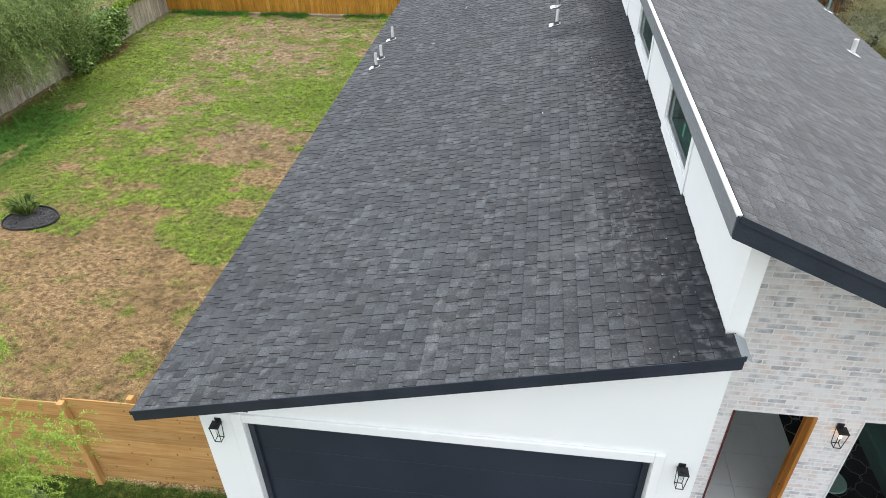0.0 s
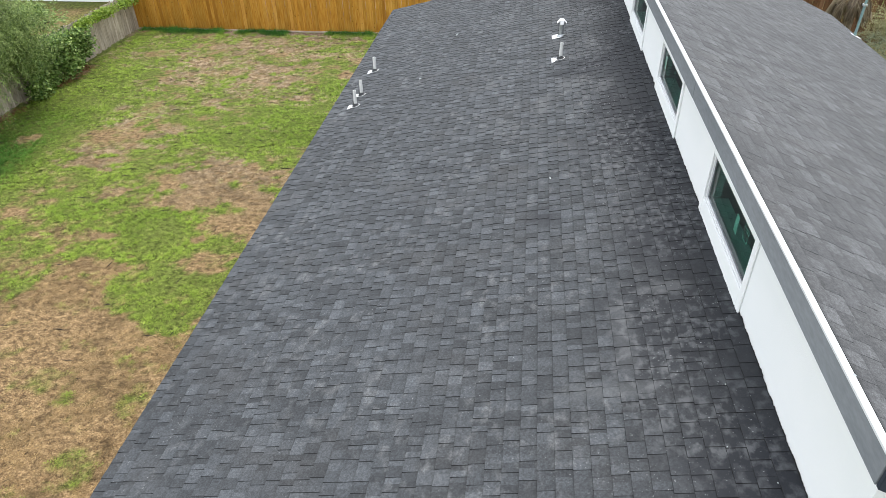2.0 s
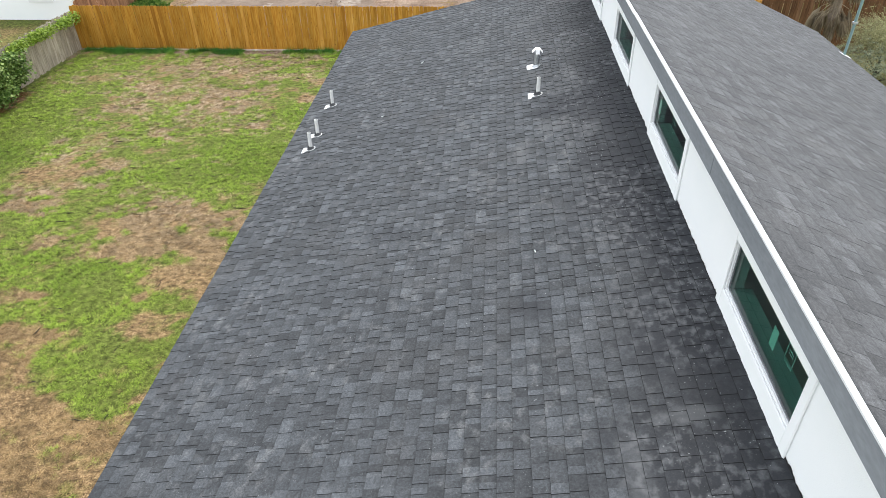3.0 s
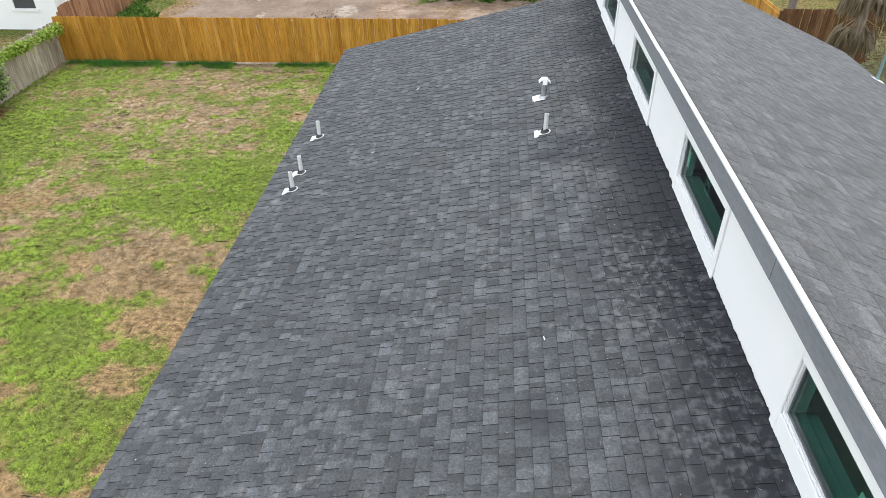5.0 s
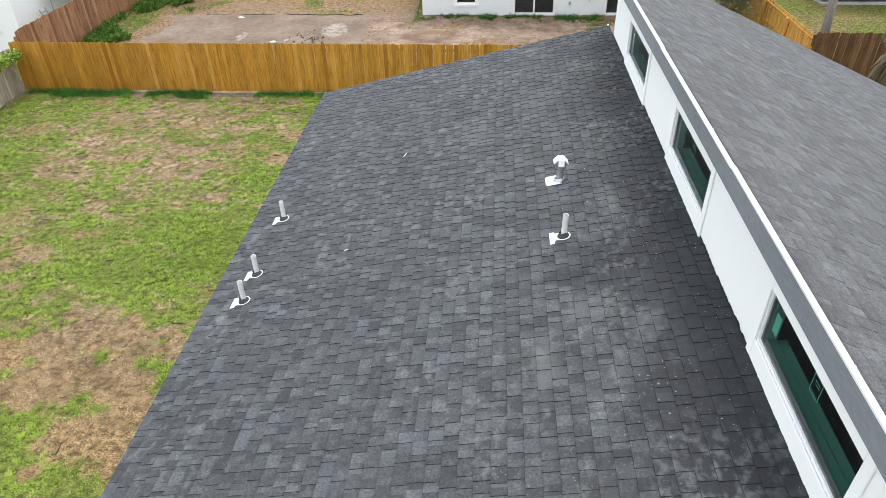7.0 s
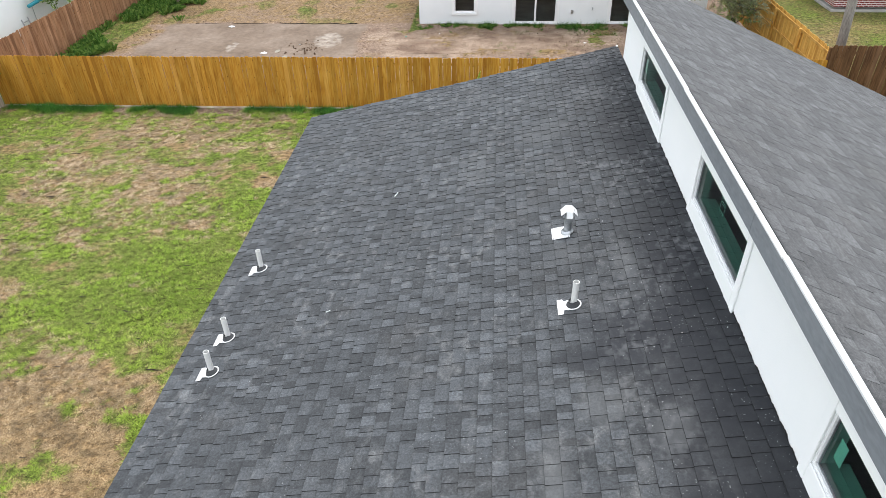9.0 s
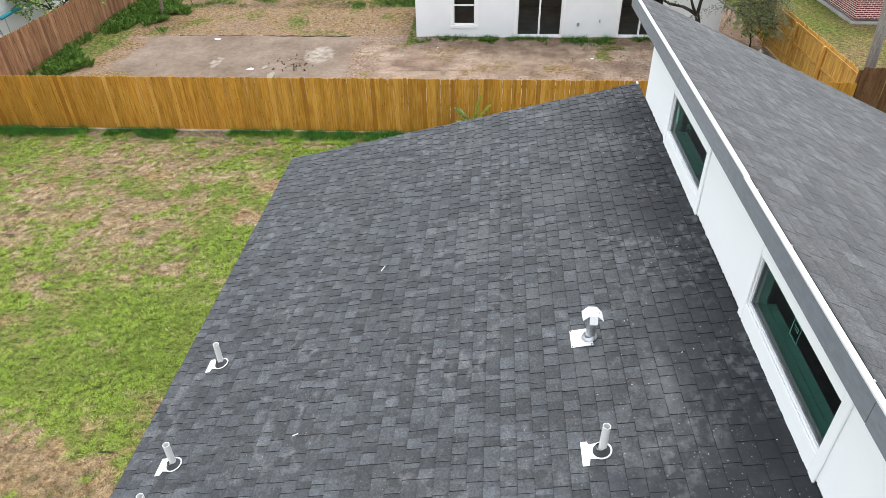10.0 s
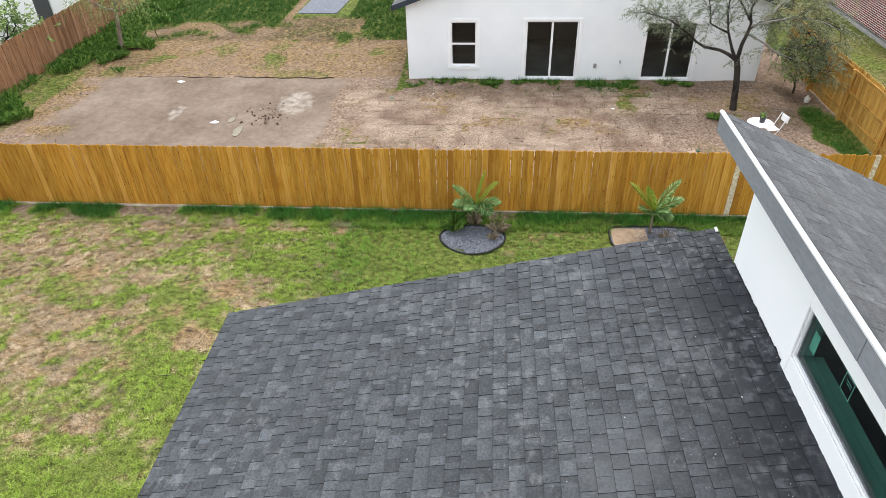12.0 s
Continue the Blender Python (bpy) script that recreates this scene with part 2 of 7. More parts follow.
def ground_material():
    """Soil, straw and grass thatch; the dry, bare, worn and bleached shares are laid out on the sheet itself."""
    m, nt, p = tree_of("lawn_ground")
    at = nt.nodes.new("ShaderNodeAttribute")
    at.attribute_name = "cover"
    sep = nt.nodes.new("ShaderNodeSeparateColor")
    nt.links.new(at.outputs["Color"], sep.inputs[0])
    n1, n2, n3 = noise_at(nt, 3.0, 6), noise_at(nt, 38.0, 5), noise_at(nt, 16.0, 8, (1, 0.6, 1))
    green = ramp(nt, n2, [(0.32, (0.046, 0.053, 0.013)), (0.5, (0.100, 0.122, 0.027)), (0.68, (0.175, 0.207, 0.050))])
    straw = ramp(nt, n2, [(0.32, (0.088, 0.054, 0.028)), (0.5, (0.200, 0.132, 0.066)), (0.68, (0.360, 0.255, 0.140))])
    soil = ramp(nt, n3, [(0.3, (0.130, 0.086, 0.062)), (0.5, (0.215, 0.152, 0.112)), (0.72, (0.330, 0.250, 0.192))])
    pad = ramp(nt, noise_at(nt, 0.6, 8), [(0.3, (0.146, 0.108, 0.080)), (0.5, (0.192, 0.146, 0.112)), (0.68, (0.236, 0.185, 0.146))])
    pad = mixed(nt, ragged(nt, at.outputs["Alpha"], 0.9), pad, (0.33, 0.285, 0.24))
    pad = mixed(nt, 0.3, pad, ramp(nt, noise_at(nt, 7.0, 10), [(0.3, grey(0.28)), (0.7, grey(0.72))]), "OVERLAY")
    pad = mixed(nt, 0.18, pad, ramp(nt, n2, [(0.3, grey(0.3)), (0.7, grey(0.7))]), "OVERLAY")
    col = mixed(nt, ragged(nt, sep.outputs[0], 0.8, 0.2, 0.8), green, straw)
    col = mixed(nt, 0.75, col, ramp(nt, noise_at(nt, 7.5, 6, (1, 1.3, 1)), [(0.34, grey(0.16)), (0.66, grey(0.80))]), "OVERLAY")
    soil = mixed(nt, 0.42, soil, ramp(nt, noise_at(nt, 7.5, 6), [(0.34, grey(0.25)), (0.66, grey(0.75))]), "OVERLAY")
    col = mixed(nt, ragged(nt, sep.outputs[1], 1.1, 0.25, 0.7), col, soil)
    col = mixed(nt, ragged(nt, sep.outputs[2], 0.8, 0.15, 0.8), col, pad)
    col = mixed(nt, 0.25, col, ramp(nt, n1, [(0.3, grey(0.3)), (0.7, grey(0.7))]), "OVERLAY")
    nt.links.new(col, p.inputs["Base Color"])
    p.inputs["Roughness"].default_value, p.inputs["Specular IOR Level"].default_value = 0.95, 0.1
    bump(nt, p, n2, 0.5, 0.02)
    return m


def blade_material():
    m, nt, p = tree_of("grass_blades")
    at = nt.nodes.new("ShaderNodeAttribute")
    at.attribute_name = "cover"
    sep = nt.nodes.new("ShaderNodeSeparateColor")
    nt.links.new(at.outputs["Color"], sep.inputs[0])
    r = random_of(nt)
    green = ramp(nt, r, [(0.0, (0.190, 0.300, 0.032)), (0.6, (0.278, 0.392, 0.050)), (1.0, (0.400, 0.482, 0.104))])
    lush = ramp(nt, r, [(0.0, (0.036, 0.130, 0.020)), (1.0, (0.090, 0.245, 0.040))])
    straw = ramp(nt, r, [(0.0, (0.240, 0.146, 0.060)), (0.5, (0.365, 0.243, 0.110)), (1.0, (0.560, 0.405, 0.218))])
    straw = mixed(nt, at.outputs["Alpha"], straw, ramp(nt, r, [(0.0, (0.345, 0.255, 0.165)), (1.0, (0.640, 0.508, 0.352))]))
    green = mixed(nt, 1.0, green, ramp(nt, sep.outputs[1], [(0.12, grey(0.52)), (0.50, grey(0.90)), (0.9, grey(1.22))]), "MULTIPLY")
    straw = mixed(nt, 1.0, straw, ramp(nt, sep.outputs[1], [(0.10, grey(0.26)), (0.50, grey(0.76)), (0.9, grey(1.20))]), "MULTIPLY")
    col = mixed(nt, ramp(nt, sep.outputs[0], [(0.22, grey(0)), (0.55, grey(1))]), green, straw)
    lush = mixed(nt, 1.0, lush, ramp(nt, sep.outputs[1], [(0.2, grey(0.55)), (0.85, grey(1.25))]), "MULTIPLY")
    col = mixed(nt, sep.outputs[2], col, lush)
    nt.links.new(col, p.inputs["Base Color"])
    p.inputs["Roughness"].default_value, p.inputs["Specular IOR Level"].default_value = 0.7, 0.15
    return m


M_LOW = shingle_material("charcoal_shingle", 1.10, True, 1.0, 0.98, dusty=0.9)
# upper slope: its sun and grazing sheen are put into a lighter grey
M_UP = shingle_material("lit_tone_shingle", 1.70, False, 0.9, 0.62, (0.0500, 0.0508, 0.0528), 0.3)
M_CUT = plain("cut_asphalt_edge", (0.019, 0.019, 0.020), 0.9)
M_UNDER = plain("dark_roof_underlay", (0.012, 0.012, 0.013), 0.95)
M_WHITE = surface("white_stucco", (0.920, 0.940, 0.935), (0.950, 0.958, 0.953), 1.2, 0.9, 0, 140.0, 0.06, 0.22, 0.2)
M_RENDER = surface("pale_grey_render", (0.76, 0.785, 0.80), (0.82, 0.84, 0.85), 1.0, 0.9, 0, 120.0, 0.08, 0.2, 0.2)
M_TRIM = surface("white_painted_trim", (0.82, 0.83, 0.83), (0.87, 0.87, 0.87), 2.0, 0.6, 0, 90.0, 0.04, 0.05, 0.35)
M_CHAR = surface("charcoal_painted_board", (0.020, 0.026, 0.038), (0.030, 0.038, 0.053), 2.2, 0.55, 0, 70.0, 0.2, 0.12, 0.35)
# fascia grey holds the brighter light on that side; the streaks are its own
M_FASCIA = surface("lit_grey_board", (0.175, 0.190, 0.208), (0.235, 0.250, 0.268), 1.1, 0.65, 0, 40.0, 0.15, 0.12, 0.3, 0, (1, 0.3, 1))
M_DOOR = surface("slate_garage_door", (0.021, 0.029, 0.042), (0.028, 0.037, 0.053), 1.1, 0.45, 0, 120.0, 0.12, 0.06, 0.4)
M_METAL = surface("white_drip_metal", (0.78, 0.79, 0.80), (0.86, 0.86, 0.86), 1.5, 0.45, 0, 50.0, 0.12, 0.08, 0.5)
M_GALV = surface("galvanised_steel", (0.42, 0.44, 0.46), (0.58, 0.60, 0.62), 9.0, 0.38, 0.85, 60.0, 0.25, 0.1, 0.5)
M_VERDIGRIS = plain("grey_green_pipe", (0.20, 0.31, 0.30), 0.5)
M_PVC = plain("white_pvc_pipe", (0.74, 0.74, 0.72), 0.45)
M_FLASH = surface("white_flashing_sheet", (0.72, 0.73, 0.74), (0.82, 0.82, 0.82), 7.0, 0.4, 0.0, 40.0, 0.15, 0.08, 0.5)
M_RUBBER = plain("grey_rubber_collar", (0.045, 0.047, 0.05), 0.6)
M_CEDAR = wood_material("stained_cedar_picket", (0.36, 0.140, 0.014), (0.50, 0.238, 0.030), (0.58, 0.325, 0.066), vary=0.42, blot=0.18)
M_GOLD = wood_material("golden_cedar_picket", (0.42, 0.190, 0.032), (0.62, 0.355, 0.080), (0.72, 0.465, 0.140), vary=0.28, blot=0.25)
M_GREYWOOD = wood_material("weathered_grey_picket", (0.26, 0.210, 0.155), (0.43, 0.370, 0.292), (0.58, 0.515, 0.43), vary=0.36, blot=0.4)
M_CLOD = surface("reddish_clod", (0.110, 0.070, 0.046), (0.30, 0.215, 0.150), 6.0, 0.95, 0, 60.0, 0.4, 0.4, 0.1, 0.6)
M_SCRAP = plain("dark_green_plastic", (0.02, 0.11, 0.065), 0.5)
M_BROWN = wood_material("brown_redwood_picket", (0.190, 0.085, 0.040), (0.320, 0.160, 0.080), (0.41, 0.235, 0.130), blot=0.3)
M_DARKWOOD = wood_material("dark_brown_picket", (0.085, 0.040, 0.018), (0.15, 0.075, 0.034), (0.22, 0.115, 0.055), vary=0.3)
M_PINE = wood_material("fresh_cedar_board", (0.46, 0.225, 0.072), (0.58, 0.320, 0.118), (0.66, 0.420, 0.190), (0.05, 1, 1), 0.34, blot=0.16)
M_PINEPOST = wood_material("fresh_cedar_post", (0.48, 0.240, 0.078), (0.58, 0.320, 0.118), (0.64, 0.400, 0.175), (1, 1, 0.05), 0.2, blot=0.12)
M_SOD = surface("dry_sod_mat", (0.150, 0.102, 0.074), (0.300, 0.228, 0.172), 1.4, 0.95, 0, 26.0, 0.95, 1.0, 0.1, 0.10)
M_RAIL = wood_material("golden_fence_rail", (0.36, 0.165, 0.030), (0.54, 0.30, 0.070), (0.64, 0.41, 0.13), (1, 0.08, 1), 0.2)
M_SPLASH = surface("paint_splashed_board", (0.46, 0.31, 0.13), (0.68, 0.65, 0.58), 14.0, 0.8, 0, 60.0, 0.3, 0.1, 0.2)
M_DAMP = surface("damp_algae_mud", (0.155, 0.132, 0.078), (0.225, 0.185, 0.125), 5.0, 0.35, 0, 60.0, 0.3, 0.1, 0.5)
M_BARK = surface("dark_bark", (0.022, 0.019, 0.017), (0.060, 0.052, 0.045), 8.0, 0.95, 0, 60.0, 0.5, 0.6, 0.1, 0, (1, 1, 0.3))
M_PALEBARK = surface("pale_bark", (0.16, 0.125, 0.095), (0.27, 0.22, 0.17), 8.0, 0.95, 0, 60.0, 0.5, 0.5, 0.1, 0, (1, 1, 0.3))
M_OLIVE = leaf_material("olive_leaf", (0.078, 0.099, 0.053), (0.163, 0.194, 0.112), (0.310, 0.341, 0.225))
M_YELLOWLEAF = leaf_material("yellow_olive_leaf", (0.120, 0.125, 0.045), (0.235, 0.235, 0.100), (0.40, 0.38, 0.19))
M_FEATHER = leaf_material("feathery_leaf", (0.045, 0.082, 0.018), (0.195, 0.280, 0.072), (0.42, 0.51, 0.190), 0.4)
M_IVY = leaf_material("vine_leaf", (0.050, 0.105, 0.022), (0.175, 0.280, 0.060), (0.43, 0.53, 0.19), 0.25)
M_PALM = leaf_material("palm_leaf", (0.060, 0.140, 0.045), (0.150, 0.290, 0.085), (0.46, 0.60, 0.28))
M_LIME = leaf_material("lime_leaf", (0.130, 0.220, 0.025), (0.290, 0.410, 0.055), (0.46, 0.55, 0.130), 0.45)
M_TUFT = leaf_material("tuft_grass", (0.050, 0.130, 0.022), (0.130, 0.250, 0.045), (0.270, 0.390, 0.090), 0.35)
M_STRAW = leaf_material("dead_frond", (0.16, 0.12, 0.075), (0.30, 0.24, 0.16), (0.44, 0.37, 0.27), 0.2)
M_LITTER = leaf_material("dead_leaf", (0.13, 0.050, 0.022), (0.27, 0.115, 0.050), (0.42, 0.23, 0.12), 0.1)
M_GREEN_GLASS = glass("green_tinted_glass", (0.43, 0.82, 0.70))
M_GLASS = glass("clear_glass", (0.80, 0.86, 0.84))
M_ROOM = plain("interior_plaster", (0.82, 0.82, 0.80), 0.9)
M_TILE = surface("white_floor_tile", (0.78, 0.79, 0.76), (0.86, 0.87, 0.84), 1.5, 0.3, 0, 30.0, 0.05, 0.02, 0.5)
M_JOINT = plain("grey_grout", (0.36, 0.36, 0.35), 0.9)
M_MORTAR = surface("pale_mortar", (0.80, 0.78, 0.77), (0.87, 0.855, 0.845), 3.0, 0.95, 0, 90.0, 0.25, 0.3, 0.1)
M_BLACK = plain("black_metal", (0.014, 0.014, 0.016), 0.45)
M_ORANGE = wood_material("oiled_door_jamb", (0.30, 0.11, 0.022), (0.47, 0.20, 0.045), (0.58, 0.28, 0.075), vary=0.15, rough=0.4)
M_BULB = glow("warm_bulb", (1.0, 0.55, 0.20), 6.0)
M_GRAVEL = surface("blue_grey_gravel", (0.075, 0.082, 0.102), (0.29, 0.305, 0.345), 38.0, 0.85, 0, 90.0, 0.5, 0.7, 0.2, 0.5)
M_DARKGRAVEL = surface("dark_gravel", (0.020, 0.020, 0.022), (0.17, 0.165, 0.165), 30.0, 0.9, 0, 90.0, 0.5, 0.7, 0.15, 0.6)
M_EDGING = plain("black_lawn_edging", (0.012, 0.012, 0.013), 0.6)
M_CONCRETE = surface("grey_concrete", (0.30, 0.29, 0.27), (0.42, 0.405, 0.38), 1.6, 0.9, 0, 60.0, 0.25, 0.2, 0.15)
M_ASPHALT = surface("grey_asphalt", (0.060, 0.060, 0.060), (0.105, 0.103, 0.10), 2.0, 0.9, 0, 90.0, 0.4, 0.4, 0.15)
M_REDBRICK = surface("red_brick", (0.20, 0.040, 0.034), (0.29, 0.070, 0.056), 6.0, 0.9, 0, 60.0, 0.3, 0.25, 0.1, 0.45)
# unlit-room darkness put into one colour, for inner walls and window slabs
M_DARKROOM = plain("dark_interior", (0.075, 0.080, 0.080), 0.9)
M_CARPET = surface("brown_grey_carpet", (0.38, 0.37, 0.34), (0.52, 0.50, 0.46), 1.2, 0.95, 0, 60.0, 0.3, 0.2, 0.1)
M_REDEDGE = plain("dark_red_door_edge", (0.115, 0.026, 0.024), 0.5)
M_ZINC = plain("pale_zinc_sheet", (0.46, 0.49, 0.51), 0.5)
M_TEALPAINT = plain("turquoise_trim", (0.03, 0.30, 0.38), 0.5)
M_SOFA = plain("teal_upholstery", (0.10, 0.24, 0.21), 0.9)
M_MINT = plain("mint_lacquer", (0.45, 0.68, 0.58), 0.4)
M_MUSTARD = plain("mustard_cushion", (0.65, 0.36, 0.035), 0.95)
M_RUG = plain("black_rug", (0.014, 0.014, 0.017), 0.95)
M_RUGLINE = plain("grey_rug_line", (0.20, 0.19, 0.17), 0.95)
M_POLE = surface("weathered_pole", (0.22, 0.20, 0.18), (0.34, 0.32, 0.30), 5.0, 0.95, 0, 40.0, 0.35, 0.4, 0.1, 0, (1, 1, 0.15))
M_STICKER = plain("pale_label_paper", (0.62, 0.68, 0.66), 0.6)


def brick_material():
    m, nt, p = tree_of("pale_clay_brick")
    r = random_of(nt)
    col = ramp(nt, r, [(0.0, (0.42, 0.415, 0.43)), (0.14, (0.55, 0.54, 0.55)), (0.4, (0.70, 0.645, 0.620)), (0.62, (0.79, 0.75, 0.73)), (0.82, (0.71, 0.60, 0.555)), (0.93, (0.56, 0.545, 0.55)), (1.0, (0.84, 0.82, 0.81))])
    n = noise_at(nt, 16.0, 6)
    col = mixed(nt, 0.6, col, ramp(nt, n, [(0.3, grey(0.3)), (0.7, grey(0.7))]), "OVERLAY")
    lime = noise_at(nt, 9.0, 4)
    col = mixed(nt, ramp(nt, lime, [(0.42, grey(0)), (0.62, grey(0.8))]), col, (0.83, 0.81, 0.80))
    nt.links.new(col, p.inputs["Base Color"])
    p.inputs["Roughness"].default_value, p.inputs["Specular IOR Level"].default_value = 0.95, 0.1
    bump(nt, p, n, 0.4, 0.006)
    return m


M_BRICK = brick_material()
M_GROUND, M_BLADE = ground_material(), blade_material()


# ---- mesh helpers ----
class Geo:
    """Collects corners and faces for one mesh."""

    def __init__(self):
        self.v, self.f = [], []

    def add(self, verts, faces, m=None):
        k = len(self.v)
        self.v += [tuple(m @ Vector(p)) if m else tuple(p) for p in verts]
        self.f += [tuple(k + i for i in f) for f in faces]
        return self

    def box(self, a, b, m=None):
        (x0, y0, z0), (x1, y1, z1) = a, b
        return self.add([(x0, y0, z0), (x1, y0, z0), (x1, y1, z0), (x0, y1, z0), (x0, y0, z1), (x1, y0, z1), (x1, y1, z1), (x0, y1, z1)],
                        [(3, 2, 1, 0), (4, 5, 6, 7), (0, 1, 5, 4), (1, 2, 6, 5), (2, 3, 7, 6), (3, 0, 4, 7)], m)

    def prism(self, poly, shift, m=None):
        """A flat outline pushed along shift."""
        n, s = len(poly), Vector(shift)
        top = [tuple(Vector(p) + s) for p in poly]
        return self.add(list(poly) + top, [tuple(range(n))[::-1], tuple(range(n, 2 * n))] + [(i, (i + 1) % n, n + (i + 1) % n, n + i) for i in range(n)], m)

    def tube(self, pts, radii, n=8, cap=True, m=None):
        """A round bar along points, with a radius at each."""
        pts, rings = [Vector(p) for p in pts], []
        for i, p in enumerate(pts):
            d = (pts[min(i + 1, len(pts) - 1)] - pts[max(i - 1, 0)]).normalized()
            s = d.orthogonal().normalized() if i == 0 else (s - d * s.dot(d)).normalized()
            t = d.cross(s)
            rings.append([tuple(p + radii[i] * (math.cos(a) * s + math.sin(a) * t)) for a in (2 * math.pi * k / n for k in range(n))])
        faces = [(i * n + k, i * n + (k + 1) % n, (i + 1) * n + (k + 1) % n, (i + 1) * n + k) for i in range(len(pts) - 1) for k in range(n)]
        if cap:
            faces += [tuple(range(n))[::-1], tuple((len(pts) - 1) * n + k for k in range(n))]
        return self.add([p for r in rings for p in r], faces, m)

    def lathe(self, profile, n=16, m=None):
        """Turned about z from pairs of radius and height."""
        verts = [(r * math.cos(2 * math.pi * k / n), r * math.sin(2 * math.pi * k / n), z) for r, z in profile for k in range(n)]
        faces = [(i * n + k, i * n + (k + 1) % n, (i + 1) * n + (k + 1) % n, (i + 1) * n + k) for i in range(len(profile) - 1) for k in range(n)]
        return self.add(verts, faces, m)

    def weld(self):
        """Joins corners that fall together."""
        seen, order, v = {}, [], []
        for p in self.v:
            k = tuple(round(c, 4) for c in p)
            if k not in seen:
                seen[k] = len(v)
                v.append(p)
            order.append(seen[k])
        self.v, self.f = v, [tuple(order[i] for i in f) for f in self.f]
        return self

    def mesh(self, name):
        me = bpy.data.meshes.new(name)
        me.from_pydata(self.v, [], self.f)
        me.update()
        return me


def sheet(a, b):
    """An upright pane from corner to corner, in a plane of x or of y."""
    (x0, y0, z0), (x1, y1, z1) = a, b
    ring = [(x0, y0, z0), (x1, y1, z0), (x1, y1, z1), (x0, y0, z1)]
    return Geo().add(ring, [(3, 2, 1, 0)] if x0 == x1 else [(0, 1, 2, 3)])


def part(name, geo, material, parent=None, label="", bevel=0.0, smooth=False, kind=""):
    me = geo.mesh(name)
    me.materials.append(material)
    ob = new(name, me)
    if parent:
        ob.parent = parent
    if smooth:
        me.polygons.foreach_set("use_smooth", [True] * len(me.polygons))
    if bevel:
        mod = ob.modifiers.new("edge", "BEVEL")
        mod.width, mod.segments, mod.limit_method = bevel, 2, "ANGLE"
    return tagged(ob, label, "", "", kind)


def thing(name, place, label, category, group="", kind="", turn=0.0):
    ob = new(name)
    ob.empty_display_size = 0.1
    ob.matrix_world = pose(*place, 0, 0, turn)
    return tagged(ob, label, category, group, kind)


def setting(name, geo, material, label, category, bevel=0.0):
    return tagged(part(name, geo, material, None, "", bevel), label, category, "", "structure")


def wall_with_holes(x0, x1, z0, z1, holes, across, y_front, y_back, top=None):
    """Blocks of a wall in the plane of `across` ('x' or 'y'), with openings (a0, a1, b0, b1) cut right through. top(a): its sloping upper edge."""
    g = Geo()
    cuts = sorted({x0, x1, *[h[0] for h in holes], *[h[1] for h in holes]})
    for a0, a1 in zip(cuts, cuts[1:]):
        mid = (a0 + a1) / 2
        inside = sorted((h for h in holes if h[0] <= mid <= h[1]), key=lambda h: h[2])
        low, spans = z0, []
        for h in inside:
            spans.append((low, h[2], False))
            low = h[3]
        spans.append((low, z1, True))
        for b0, b1, last in spans:
            t0, t1 = (top(a0), top(a1)) if (last and top) else (b1, b1)
            if min(t0, t1) - b0 < 0.002:
                continue
            ring = [(a0, b0), (a1, b0), (a1, t1), (a0, t0)]
            if across == "x":
                g.prism([(a, y_front, b) for a, b in ring], (0, y_back - y_front, 0))
            else:
                g.prism([(y_front, a, b) for a, b in ring], (y_back - y_front, 0, 0))
    return g.weld()


# ---- the plan of the house ----
LOW_EAVE, LOW_TOP, LOW_A, LOW_S = -4.19, 2.01, 4.235, 0.2525
UP_EDGE, UP_EAVE, UP_Z, UP_S = 1.694, 8.38, 6.265, 0.445
FRONT, BACK, WALL_F, WALL_B = 3.60, 21.62, 3.90, 20.97
FLOOR_Z = 0.35


def low_z(x):
    return LOW_A + LOW_S * x


def up_z(x):
    return UP_Z - UP_S * (x - UP_EDGE)


def smooth(t):
    t = np.clip(t, 0.0, 1.0)
    return t * t * (3 - 2 * t)


def ground_z(x, y):
    """The lot behind the back fence lies a step higher."""
    return 0.40 * smooth((y - 29.42) / 0.5) * (1 - 0.65 * smooth((x - 8.4) / 1.4)) * smooth((x + 17.9) / 0.4)


def low_frame(x, y, h=0.0, turn=0.0):
    """Local frame on the lower roof: x up the slope, y along the house, z off the roof."""
    a = math.atan(LOW_S)
    n = Vector((-math.sin(a), 0, math.cos(a)))
    return Matrix.Translation(Vector((x, y, low_z(x))) + n * h) @ Matrix.Rotation(-a, 4, "Y") @ Matrix.Rotation(radians(turn), 4, "Z")


# ---- house: walls ----
WINDOWS = [(6.50, 8.21), (10.25, 11.96), (13.94, 15.66), (17.61, 19.34)]
W_LOW, W_HIGH = 4.945, 5.510
house = thing("house", (0, 0, 0), "white stucco house with two opposed charcoal shingle roofs", "house")
part("garage_wall", wall_with_holes(-3.63, 2.01, 0, 0, [(-3.075, 1.675, -0.5, 2.785)], "x", WALL_F, WALL_F + 0.18, lambda a: low_z(a) - 0.13), M_WHITE, house)
part("side_wall", Geo().box((-3.63, WALL_F + 0.18, -0.3), (-3.45, WALL_B, low_z(-3.45) - 0.13)), M_WHITE, house)
part("clerestory_wall", wall_with_holes(WALL_F, WALL_B, -0.3, 6.03, [(a, b, W_LOW, W_HIGH) for a, b in WINDOWS], "y", 2.01, 2.18), M_WHITE, house, "bright white stucco wall with four clerestory windows")
part("back_wall", wall_with_holes(-3.45, 2.01, -0.3, 0, [], "x", WALL_B - 0.18, WALL_B, lambda a: low_z(a) - 0.13), M_WHITE, house)
